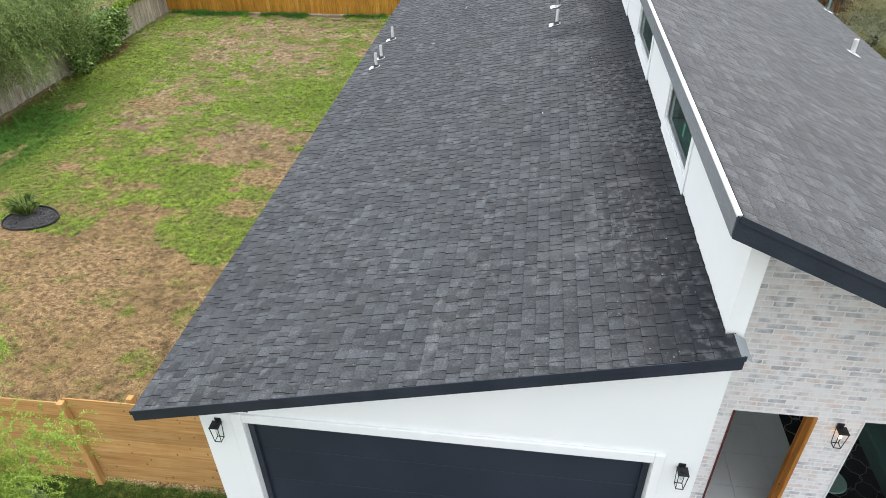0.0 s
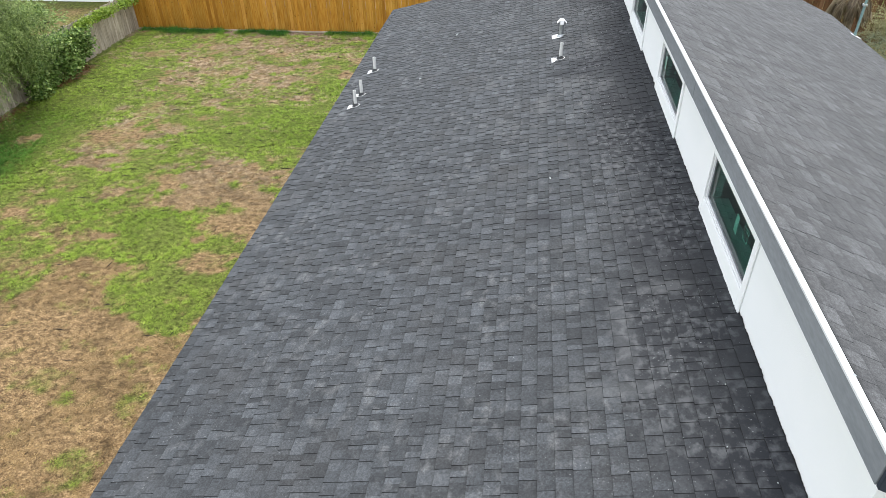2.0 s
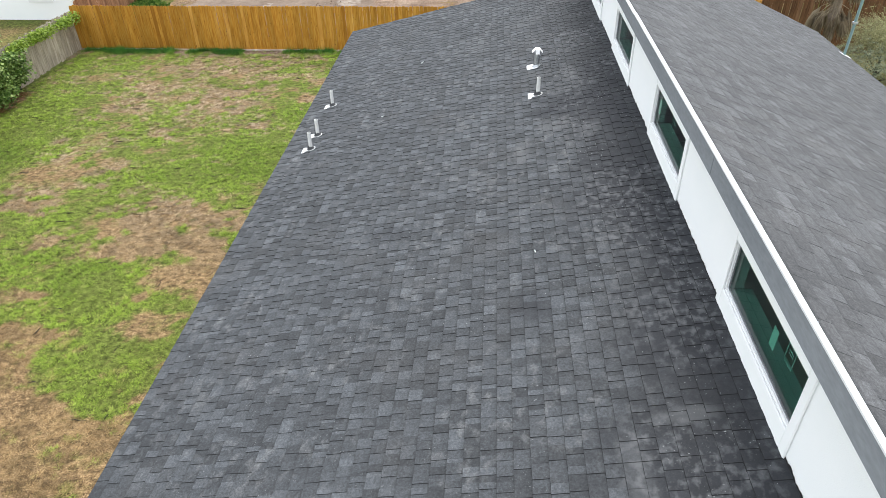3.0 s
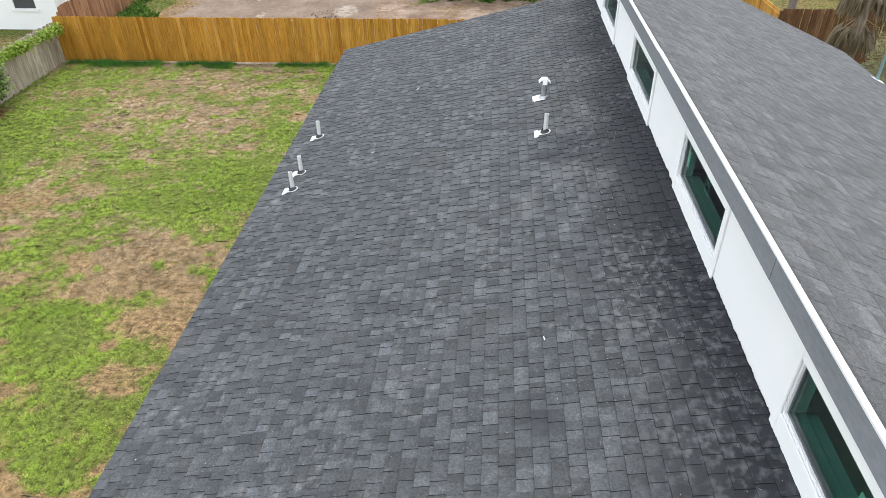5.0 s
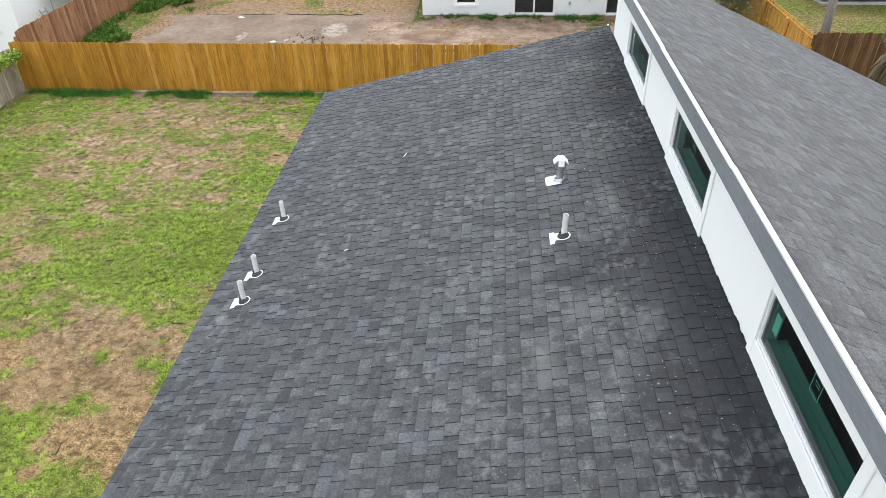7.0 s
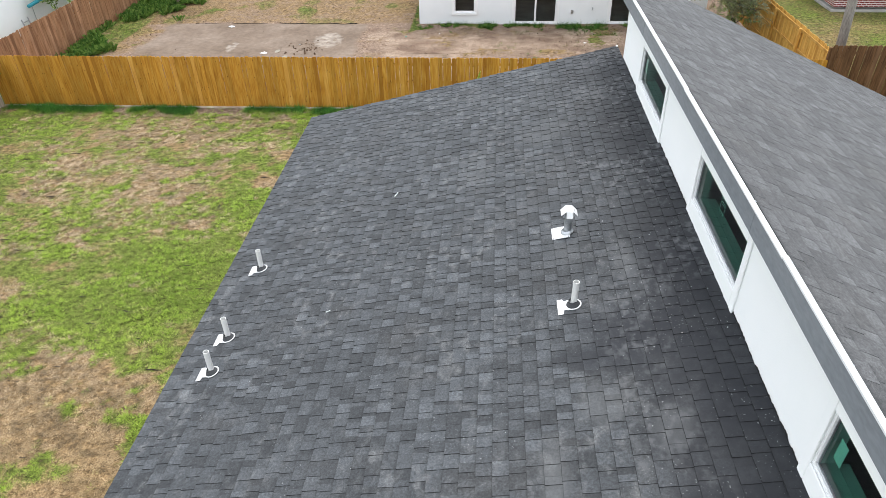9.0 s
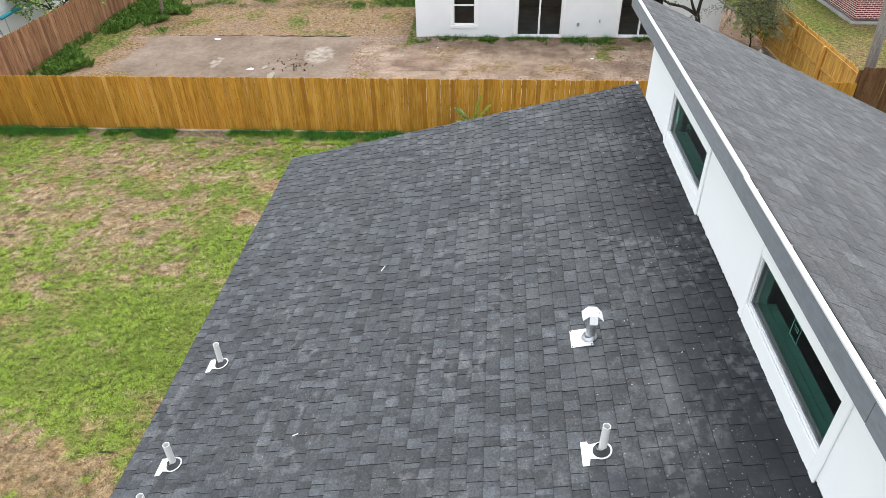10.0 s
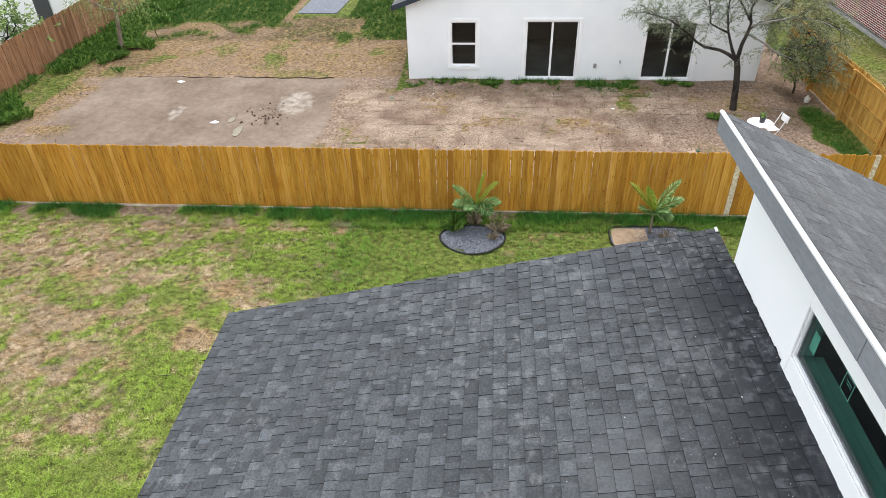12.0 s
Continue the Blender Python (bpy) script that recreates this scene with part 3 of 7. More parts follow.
part("back_wall", wall_with_holes(2.19, 7.9, -0.3, 0, [], "x", WALL_B - 0.18, WALL_B, lambda a: up_z(a) - 0.15), M_WHITE, house)
part("right_wall", Geo().box((7.72, 4.88, -0.3), (7.9, WALL_B - 0.18, up_z(7.9) - 0.15)), M_WHITE, house)
DOOR, SHOP = (2.69, 3.64, FLOOR_Z, 2.83), (4.155, 6.25, 0.75, 2.82)
front_wall = part("entry_wall", wall_with_holes(2.19, 7.9, -0.3, 0, [DOOR, SHOP], "x", 4.712, 4.88, lambda a: up_z(a) - 0.15), M_MORTAR, house, "pale mortar bed of the brick entry wall")

# out of view: added for the light it bounces onto the front walls
setting("driveway", Geo().box((-3.6, -14.0, -0.10), (8.1, 4.7, 0.03)), M_ASPHALT, "unseen dark grey asphalt driveway, added to set bounce on the garage", "driveway", 0.02)

# ---- house: lower roof ----
g = Geo().prism([(LOW_EAVE, FRONT, low_z(LOW_EAVE) - 0.002), (LOW_TOP, FRONT, low_z(LOW_TOP) - 0.002), (LOW_TOP, FRONT, low_z(LOW_TOP) - 0.125), (LOW_EAVE, FRONT, low_z(LOW_EAVE) - 0.125)], (0, BACK - FRONT, 0))
g.prism([(LOW_TOP, FRONT, low_z(LOW_TOP) - 0.002), (2.10, FRONT, low_z(2.10) - 0.002), (2.10, FRONT, low_z(2.10) - 0.125), (LOW_TOP, FRONT, low_z(LOW_TOP) - 0.125)], (0, WALL_F - 0.01 - FRONT, 0))
lower_roof = part("lower_roof", g, M_UNDER, house, "dark charcoal asphalt shingle roof rising to the clerestory wall")
g = Geo().prism([(LOW_EAVE - 0.02, FRONT - 0.03, low_z(LOW_EAVE) - 0.006), (2.12, FRONT - 0.03, low_z(2.12) - 0.006), (2.12, FRONT - 0.03, low_z(2.12) - 0.160), (LOW_EAVE - 0.02, FRONT - 0.03, low_z(LOW_EAVE) - 0.160)], (0, 0.027, 0))
part("rake_board", g, M_CHAR, house, "charcoal blue rake board", 0.004)
g = Geo().prism([(LOW_EAVE - 0.03, FRONT - 0.042, low_z(LOW_EAVE) + 0.012), (2.125, FRONT - 0.042, low_z(2.125) + 0.012), (2.125, FRONT - 0.042, low_z(2.125) - 0.045), (LOW_EAVE - 0.03, FRONT - 0.042, low_z(LOW_EAVE) - 0.045)], (0, 0.011, 0))
part("drip_strip", g, M_CHAR, house, "", 0.002)
part("rake_board", Geo().prism([(LOW_EAVE - 0.02, BACK + 0.003, low_z(LOW_EAVE) - 0.006), (LOW_TOP, BACK + 0.003, low_z(LOW_TOP) - 0.006), (LOW_TOP, BACK + 0.003, low_z(LOW_TOP) - 0.160), (LOW_EAVE - 0.02, BACK + 0.003, low_z(LOW_EAVE) - 0.160)], (0, 0.027, 0)), M_CHAR, house)
part("eave_board", Geo().box((LOW_EAVE - 0.024, FRONT, low_z(LOW_EAVE) - 0.155), (LOW_EAVE - 0.002, BACK, low_z(LOW_EAVE) - 0.006)), M_CHAR, house)
# bent sheet that closes the upper corner of the lower roof, at both ends
g = Geo().prism([(2.075, FRONT - 0.03, low_z(2.075) + 0.022), (2.185, FRONT - 0.03, low_z(2.1) - 0.045), (2.185, FRONT - 0.03, low_z(2.1) - 0.053), (2.075, FRONT - 0.03, low_z(2.075) + 0.014)], (0, 0.295, 0))
part("corner_flashing", g, M_ZINC, house, "bent zinc corner flashing")
part("corner_shingle", Geo().prism([(1.99, FRONT - 0.03, low_z(1.99) + 0.003), (2.085, FRONT - 0.03, low_z(2.085) + 0.003), (2.085, FRONT - 0.03, low_z(2.085) + 0.014), (1.99, FRONT - 0.03, low_z(1.99) + 0.014)], (0, 0.3, 0)), M_LOW, house, "", 0.002)
g = Geo().box((1.972, BACK - 0.06, low_z(1.95) + 0.010), (2.0, BACK + 0.021, low_z(2.01) + 0.022))
part("corner_flashing", g, M_FLASH, house, "white corner flashing", 0.004)

foot, y = [], WALL_F
while y < WALL_B:
    foot.append((y, low_z(2.0) + 0.024 + 0.018 * noise.noise(Vector((y * 2.3, 1.0, 4.0))) + 0.022 * noise.noise(Vector((y * 9.0, 1.0, 4.0))) + 0.018 * noise.noise(Vector((y * 31.0, 1.0, 4.0)))))
    y += 0.02
g = Geo()
for (y0, z0), (y1, z1) in zip(foot, foot[1:]):
    g.add([(2.0065, y0, low_z(2.0) - 0.01), (2.0065, y1, low_z(2.0) - 0.01), (2.0065, y1, z1), (2.0065, y0, z0)], [(3, 2, 1, 0)])
part("sealant_line", g.weld(), M_CUT, house, "ragged black sealant along the wall foot")

# ---- house: upper roof ----
g = Geo().prism([(UP_EDGE + 0.02, 3.55, up_z(UP_EDGE + 0.02) - 0.002), (UP_EAVE, 3.55, up_z(UP_EAVE) - 0.002), (UP_EAVE, 3.55, up_z(UP_EAVE) - 0.14), (UP_EDGE + 0.02, 3.55, up_z(UP_EDGE + 0.02) - 0.14)], (0, 21.52 - 3.55, 0))
upper_roof = part("upper_roof", g, M_UNDER, house, "grey asphalt shingle roof falling from the clerestory, brighter light in colour")
for y in (3.52, 21.523):
    g = Geo().prism([(UP_EDGE, y, up_z(UP_EDGE) - 0.012), (UP_EAVE + 0.02, y, up_z(UP_EAVE + 0.02) - 0.012), (UP_EAVE + 0.02, y, up_z(UP_EAVE + 0.02) - 0.205), (UP_EDGE, y, up_z(UP_EDGE) - 0.215)], (0, 0.027, 0))
    part("rake_board", g, M_CHAR, house, "charcoal blue rake board", 0.004)
g = Geo().prism([(UP_EDGE + 0.02, 3.508, up_z(UP_EDGE + 0.02) + 0.012), (UP_EAVE + 0.03, 3.508, up_z(UP_EAVE + 0.03) + 0.012), (UP_EAVE + 0.03, 3.508, up_z(UP_EAVE + 0.03) - 0.05), (UP_EDGE + 0.02, 3.508, up_z(UP_EDGE + 0.02) - 0.05)], (0, 0.01, 0))
part("drip_strip", g, M_CHAR, house, "", 0.002)
for y0, y1, out in ((3.55, 8.43, 0.0), (8.435, 13.29, 0.002), (13.297, 18.16, 0.0), (18.165, 21.52, 0.002)):
    part("fascia", Geo().box((UP_EDGE - 0.006 - out, y0, UP_Z - 0.215), (UP_EDGE + 0.018, y1, UP_Z - 0.012)), M_FASCIA, house, "streaked fascia board, its lit side put into the grey", 0.003)
# white metal edging in lengths that lap, each a little out of line
rng = random.Random(5)
y = 3.52
while y < 21.5:
    y1 = min(y + 3.05, 21.54)
    dx, dz = rng.uniform(-0.004, 0.004), rng.uniform(0, 0.003)
    g = Geo().prism([(UP_EDGE - 0.013 + dx, y, UP_Z + 0.002 + dz), (UP_EDGE + 0.006 + dx, y, UP_Z + 0.010 + dz), (UP_EDGE + 0.027 + dx, y, up_z(UP_EDGE + 0.027) + 0.015 + dz), (UP_EDGE + 0.027 + dx, y, up_z(UP_EDGE + 0.027) + 0.004), (UP_EDGE - 0.007 + dx, y, UP_Z - 0.004), (UP_EDGE - 0.008 + dx, y, UP_Z - 0.014), (UP_EDGE - 0.013 + dx, y, UP_Z - 0.014)], (0, y1 - y + 0.012, 0))
    part("drip_edge", g, M_METAL, house, "white metal drip edge with lapped joints")
    y = y1
for k in range(17):
    y = 4.1 + 1.05 * k + rng.uniform(-0.2, 0.2)
    part("drip_nail", Geo().lathe([(0.011, 0.0), (0.009, 0.005), (0.0, 0.006)], 8, pose(UP_EDGE + 0.024, y, up_z(UP_EDGE + 0.024) + 0.015, 0, 20, 0)), M_GALV, house)
part("eave_board", Geo().box((UP_EAVE + 0.003, 3.56, up_z(UP_EAVE) - 0.2), (UP_EAVE + 0.028, 21.51, up_z(UP_EAVE) - 0.008)), M_CHAR, house)


# ---- house: clerestory windows ----
def clerestory_window(i, y0, y1):
    w = thing("window_%d" % i, (2.01, (y0 + y1) / 2, (W_LOW + W_HIGH) / 2), "long low clerestory window with green tinted glass and white trim", "window", "clerestory windows", "structure")
    hy, hz, t = (y1 - y0) / 2, (W_HIGH - W_LOW) / 2, 0.105
    foot, head, deep = low_z(1.96) - (W_LOW + W_HIGH) / 2, 5.75 - (W_LOW + W_HIGH) / 2, -0.020
    for name, a, b in (("trim", (deep, -hy - 0.002, hz + 0.002), (-0.002, hy + 0.002, head)), ("window_sill", (deep, -hy - 0.002, foot), (-0.002, hy + 0.002, -hz - 0.002)),
                       ("trim", (deep - 0.002, -hy - t, foot), (-0.002, -hy - 0.002, head)), ("trim", (deep - 0.002, hy + 0.002, foot), (-0.002, hy + t, head))):
        part(name, Geo().box(a, b), M_WHITE, w, "", 0.014)
    x0, x1, e = 0.004, 0.055, 0.018
    for a, b in (((-hy, -hz), (hy, -hz + e)), ((-hy, hz - e), (hy, hz)), ((-hy, -hz + e), (-hy + e, hz - e)), ((hy - e, -hz + e), (hy, hz - e))):
        part("window_frame", Geo().box((x0, *a), (x1, *b)), M_TRIM, w, "", 0.003)
    bead, q = Geo(), e + 0.009
    for a, b in (((-hy + e, -hz + e), (hy - e, -hz + q)), ((-hy + e, hz - q), (hy - e, hz - e)), ((-hy + e, -hz + q), (-hy + q, hz - q)), ((hy - q, -hz + q), (hy - e, hz - q))):
        bead.box((0.020, *a), (0.040, *b))
    part("glazing_bead", bead, M_GALV, w, "thin grey glazing bead")
    pane = part("pane", sheet((0.036, -hy + e - 0.004, -hz + e - 0.004), (0.036, hy - e + 0.004, hz - e + 0.004)), M_GREEN_GLASS, w, "green tinted glass pane")
    pane.visible_shadow = False
    part("inner_sill", Geo().box((0.172, -hy, -hz - 0.02), (0.262, hy, -hz - 0.003)), M_TRIM, w, "deep white inner sill", 0.003)
    # energy label still stuck to the glass: an outline with unread bars
    g = Geo()
    c = hy * (-0.55, -0.09, 0.05, 0.17)[i - 1]
    for a, b in (((c - 0.075, -0.08), (c - 0.066, 0.10)), ((c + 0.066, -0.08), (c + 0.075, 0.10)), ((c - 0.066, -0.08), (c + 0.066, -0.07)), ((c - 0.066, 0.09), (c + 0.066, 0.10)), ((c - 0.045, 0.045), (c + 0.045, 0.055)), ((c - 0.045, 0.02), (c + 0.03, 0.028))):
        g.box((0.0415, a[0], a[1] + 0.10), (0.0435, b[0], b[1] + 0.10))
    part("label_sticker", g, M_STICKER, w, "outlined paper label")
    if i != 3:
        c2 = hy * (-0.2 if i == 1 else 0.82)
        part("label_sticker", Geo().box((0.0415, c2 - 0.05, -0.08), (0.0435, c2 + 0.05, 0.12)), M_STICKER, w, "pale paper label")
    return w


for i, (a, b) in enumerate(WINDOWS):
    clerestory_window(i + 1, a, b)

# ---- house: garage door and its surround ----
door = thing("garage_door", (-0.70, WALL_F + 0.11, 0.3), "dark slate sectional garage door in a white surround", "garage door", "", "structure")
for k in range(4):
    part("door_section", Geo().box((-2.36, 0, k * 0.622), (2.36, 0.045, k * 0.622 + 0.620)), M_DOOR, door, "", 0.006)
part("door_track", Geo().box((-2.372, -0.045, 0), (-2.30, -0.003, 2.48)), M_CHAR, door, "", 0.004)
part("door_track", Geo().box((2.30, -0.045, 0), (2.372, -0.003, 2.48)), M_CHAR, door, "", 0.004)
for name, a, b in (("jamb_trim", (-2.52, -0.145, 0), (-2.376, -0.113, 2.63)), ("jamb_trim", (2.377, -0.145, 0), (2.49, -0.113, 2.63)), ("head_trim", (-2.375, -0.145, 2.487), (2.376, -0.113, 2.63))):
    part(name, Geo().box(a, b), M_WHITE, door, "raised white stucco band", 0.012)
# the house number, as plain bars
for x in (-3.20, -3.11, -3.01):
    number = tagged(part("number_plate", Geo().box((x - 0.030, WALL_F - 0.014, 2.965), (x + 0.030, WALL_F - 0.002, 3.085)), M_BLACK), "black metal bar fixed to the white garage wall", "sign", "number bars")


# ---- lanterns ----
def wall_lantern(place, lit):
    w = thing("wall_lantern", place, "black metal box lantern, %s" % ("lit, on the pale brick wall" if lit else "unlit, on the white garage wall"), "lantern", "wall lanterns")
    w.scale = (0.71, 0.71, 0.71)
    part("backplate", Geo().box((-0.055, -0.02, 0.10), (0.055, -0.003, 0.24)), M_BLACK, w, "", 0.004)
    part("arm", Geo().tube([(0, -0.02, 0.19), (0, -0.07, 0.215), (0, -0.115, 0.205)], [0.012] * 3, 8), M_BLACK, w)
    part("roof_cap", Geo().box((-0.085, -0.205, 0.18), (0.085, -0.035, 0.195)).box((-0.03, -0.15, 0.196), (0.03, -0.09, 0.212)), M_BLACK, w, "", 0.003)
    g = Geo()
    for x in (-0.08, 0.07):
        for yy in (-0.20, -0.05):
            g.add([(x, yy, 0.18), (x + 0.01, yy, 0.18), (x + 0.01, yy + 0.01, 0.18), (x, yy + 0.01, 0.18)] + [(0.75 * (x + 0.005) + s, 0.75 * (yy + 0.130) - 0.125 + q, -0.165) for s, q in ((-0.005, -0.005), (0.005, -0.005), (0.005, 0.005), (-0.005, 0.005))],
                  [(3, 2, 1, 0), (4, 5, 6, 7), (0, 1, 5, 4), (1, 2, 6, 5), (2, 3, 7, 6), (3, 0, 4, 7)])
    g.box((-0.062, -0.185, -0.175), (0.062, -0.175, -0.163)).box((-0.062, -0.072, -0.175), (0.062, -0.062, -0.163)).box((-0.062, -0.175, -0.175), (-0.052, -0.072, -0.163)).box((0.052, -0.175, -0.175), (0.062, -0.072, -0.163))
    part("cage", g, M_BLACK, w)
    part("socket", Geo().tube([(0, -0.12, 0.18), (0, -0.12, 0.11)], [0.016, 0.016], 10), M_BLACK, w)
    part("bulb", Geo().lathe([(0.0, 0.0), (0.018, 0.006), (0.028, 0.035), (0.024, 0.07), (0.013, 0.11)], 12, Matrix.Translation((0, -0.12, 0))), M_BULB if lit else M_STICKER, w, "glowing filament bulb" if lit else "clear bulb", 0, True)


for p, lit in (((-3.395, WALL_F, 2.635), False), ((1.99, WALL_F, 2.63), False), ((3.91, 4.70, 2.61), True)):
    wall_lantern(p, lit)

# ---- entrance: jambs, open door, room behind ----
entry = thing("door_1", (2.69, 4.70, FLOOR_Z), "open entry door in an oiled orange timber frame", "door", "", "structure")
part("jamb", Geo().box((0.90, -0.01, 0), (0.948, 0.19, 2.478)).box((0.87, 0.07, 0), (0.90, 0.12, 2.478)), M_ORANGE, entry, "oiled orange timber jamb", 0.004)
part("jamb", Geo().box((0.002, -0.004, 0), (0.022, 0.19, 2.478)), M_REDEDGE, entry, "dark red-brown jamb edge", 0.003)
part("head", Geo().box((0.024, 0.05, 2.44), (0.868, 0.19, 2.478)), M_TRIM, entry)
leaf = part("door_leaf", Geo().box((0, 0, 0.01), (0.86, 0.044, 2.42), pose(0.062, 0.10, 0, 0, 0, 87)), M_REDEDGE, entry, "open dark red timber leaf", 0.004)
part("handle", Geo().box((0.78, -0.03, 0.86), (0.82, -0.002, 1.16), pose(0.062, 0.10, 0, 0, 0, 87)).box((0.70, -0.06, 0.98), (0.83, -0.045, 1.0), pose(0.062, 0.10, 0, 0, 0, 87)), M_BLACK, leaf, "black lever handle", 0.003)

setting("room_floor", Geo().box((2.19, 4.70, 0.0), (7.72, WALL_B - 0.18, FLOOR_Z - 0.012)), M_JOINT, "grey bedded screed under white floor tiles", "floor")
floor_tiles = thing("floor_tile_field", (2.2, 4.72, FLOOR_Z), "white glazed floor tiles with fine grey joints", "floor", "", "structure")
tile = Geo().box((0, 0, -0.012), (0.596, 0.596, 0)).mesh("tile")
tile.materials.append(M_TILE)
for i in range(9):
    for j in range(9):
        t = new("tile", tile)
        t.parent = floor_tiles
        t.matrix_local = pose(0.6 * i + 0.01, 0.6 * j + 0.17, 0)
# carpet added only to tune how bright the room looks through the glass
tagged(part("added_carpet", Geo().box((2.3, 7.0, FLOOR_Z + 0.002), (7.0, 20.5, FLOOR_Z + 0.02)), M_CARPET, None, "", 0.004), "added grey carpet that sets the room's brightness behind the clerestory", "carpet")
setting("room_lining", wall_with_holes(2.19, 7.717, FLOOR_Z, 0, [], "x", 9.18, 9.28, lambda a: up_z(a) - 0.16), M_ROOM, "plain plaster partition inside the house", "wall")
rug = thing("floor_rug", (4.45, 5.2, FLOOR_Z), "black rug with a pale grey trellis pattern on white tiles", "rug")
part("rug_mat", Geo().box((0, 0, 0.001), (2.2, 3.0, 0.012)), M_RUG, rug, "", 0.003)
for i in range(5):
    for j in range(7):
        cx, cy = 0.24 + 0.42 * i, 0.22 + 0.42 * j
        ring = [(cx + 0.19 * (1 + 0.22 * math.cos(4 * a)) * math.cos(a), cy + 0.19 * (1 + 0.22 * math.cos(4 * a)) * math.sin(a), 0.014) for a in (2 * math.pi * k / 24 for k in range(25))]
        part("trellis_line", Geo().tube(ring, [0.008] * 25, 4, False), M_RUGLINE, rug)
sofa = thing("sofa", (5.75, 5.9, FLOOR_Z), "teal upholstered sofa on the rug", "sofa", turn=90)
part("seat", Geo().box((-0.7, -0.42, 0.12), (0.7, 0.30, 0.44)), M_SOFA, sofa, "", 0.05)
part("backrest", Geo().box((-0.72, -0.60, 0.12), (0.72, -0.42, 0.85)), M_SOFA, sofa, "", 0.05)
for s in (-1, 1):
    part("armrest", Geo().box((s * 0.80 - 0.1, -0.6, 0.1), (s * 0.80 + 0.1, 0.3, 0.62)), M_SOFA, sofa, "", 0.05)
cushion = tagged(part("cushion", Geo().box((-0.2, -0.2, -0.06), (0.2, 0.2, 0.06), pose(5.85, 6.25, 0.90, 20, 25, 15)), M_MUSTARD, None, "", 0.05), "mustard yellow cushion lying on the teal sofa", "cushion")
pouffe = thing("side_table", (4.62, 5.42, FLOOR_Z), "small round pale green table beside the sofa", "table")
part("tabletop", Geo().lathe([(0.0, 0.42), (0.21, 0.42), (0.22, 0.435), (0.21, 0.45), (0.0, 0.45)], 24), M_MINT, pouffe)
part("stem", Geo().tube([(0, 0, 0.02), (0, 0, 0.42)], [0.025, 0.02], 10), M_BLACK, pouffe)
part("foot", Geo().lathe([(0.0, 0.0), (0.15, 0.0), (0.14, 0.018), (0.03, 0.026)], 20), M_BLACK, pouffe)

big_window = thing("window_5", (4.155, 4.72, 0.75), "large entry window with white trim and dark room behind", "window", "", "structure")
for a, b in (((0.002, 0.03, 0.002), (0.045, 0.10, 2.068)), ((2.05, 0.03, 0.002), (2.093, 0.10, 2.068)), ((0.045, 0.03, 2.022), (2.05, 0.10, 2.068)), ((0.045, 0.03, 0.002), (2.05, 0.10, 0.045))):
    part("window_frame", Geo().box(a, b), M_TRIM, big_window, "", 0.004)
part("window_trim", Geo().box((-0.014, -0.03, 0.0), (0.000, 0.03, 2.07)), M_TRIM, big_window, "", 0.002)
pane = part("pane", sheet((0.04, 0.065, 0.04), (2.055, 0.065, 2.03)), M_GLASS, big_window)
pane.visible_shadow = False


# ---- roof vents ----
def vent_pipe(x, y, height, lean, wide):
    v = thing("vent_pipe", (x, y, low_z(x) + 0.004), "white plastic vent pipe with dark collar and white flashing", "vent pipe", "roof vents")
    m = low_frame(0, 0).to_3x3().to_4x4()
    # flashing: a tongue round the pipe and a wider apron down the slope
    out = [(-0.17, -wide, 0.012), (-0.115, -wide, 0.012), (-0.10, -0.07, 0.012)] + [(0.09 * math.cos(a), 0.09 * math.sin(a), 0.012) for a in (radians(d) for d in range(-120, 121, 20))] + [(-0.10, 0.07, 0.012), (-0.115, wide * 0.75, 0.012), (-0.17, wide * 0.75, 0.012)]
    part("flashing", Geo().prism(out, (0, 0, 0.004), m), M_FLASH, v, "white sheet flashing")
    part("collar", Geo().lathe([(0.076, 0.016), (0.070, 0.028), (0.054, 0.045), (0.045, 0.065), (0.043, 0.068)], 20, m), M_RUBBER, v, "dark rubber collar", 0, True)
    top = Vector((lean[0], lean[1], height))
    part("pipe", Geo().tube([(0, 0, 0.0), tuple(top)], [0.034, 0.034], 20, False).tube([tuple(top), (0, 0, 0.02)], [0.029, 0.029], 20, False).add([(r * math.cos(2 * math.pi * k / 20) + top.x, r * math.sin(2 * math.pi * k / 20) + top.y, top.z) for r in (0.034, 0.029) for k in range(20)], [(k, (k + 1) % 20, 20 + (k + 1) % 20, 20 + k) for k in range(20)]), M_PVC, v)
    return v


for x, y, h in ((-3.63, 14.12, 0.345), (-3.63, 14.71, 0.335), (-3.63, 16.15, 0.335)):
    vent_pipe(x, y, h, (0.0, 0.0), 0.12)
vent_pipe(0.548, 14.315, 0.315, (0.006, 0.01), 0.14)

hood = thing("exhaust_hood", (0.592, 15.70, low_z(0.592) + 0.004), "galvanised exhaust pipe with a bent sheet rain hood on white flashing", "vent", "roof vents")
m = low_frame(0, 0).to_3x3().to_4x4()
part("flashing", Geo().box((-0.19, -0.125, 0.012), (0.03, 0.125, 0.016), m), M_FLASH, hood, "white sheet flashing", 0.002)
for a, b in ((-0.178, -0.112), (-0.178, 0.112), (0.015, -0.112)):
    part("screw", Geo().lathe([(0.008, 0.016), (0.007, 0.021), (0.0, 0.022)], 8, m @ Matrix.Translation((a, b, 0))), M_RUBBER, hood)
part("collar", Geo().lathe([(0.082, 0.014), (0.078, 0.026), (0.062, 0.042), (0.053, 0.048)], 24, m), M_GALV, hood, "", 0, True)
part("pipe", Geo().tube([(0, 0, 0), (0.008, 0, 0.30)], [0.050, 0.050], 24), M_GALV, hood, "round galvanised pipe", 0, False)
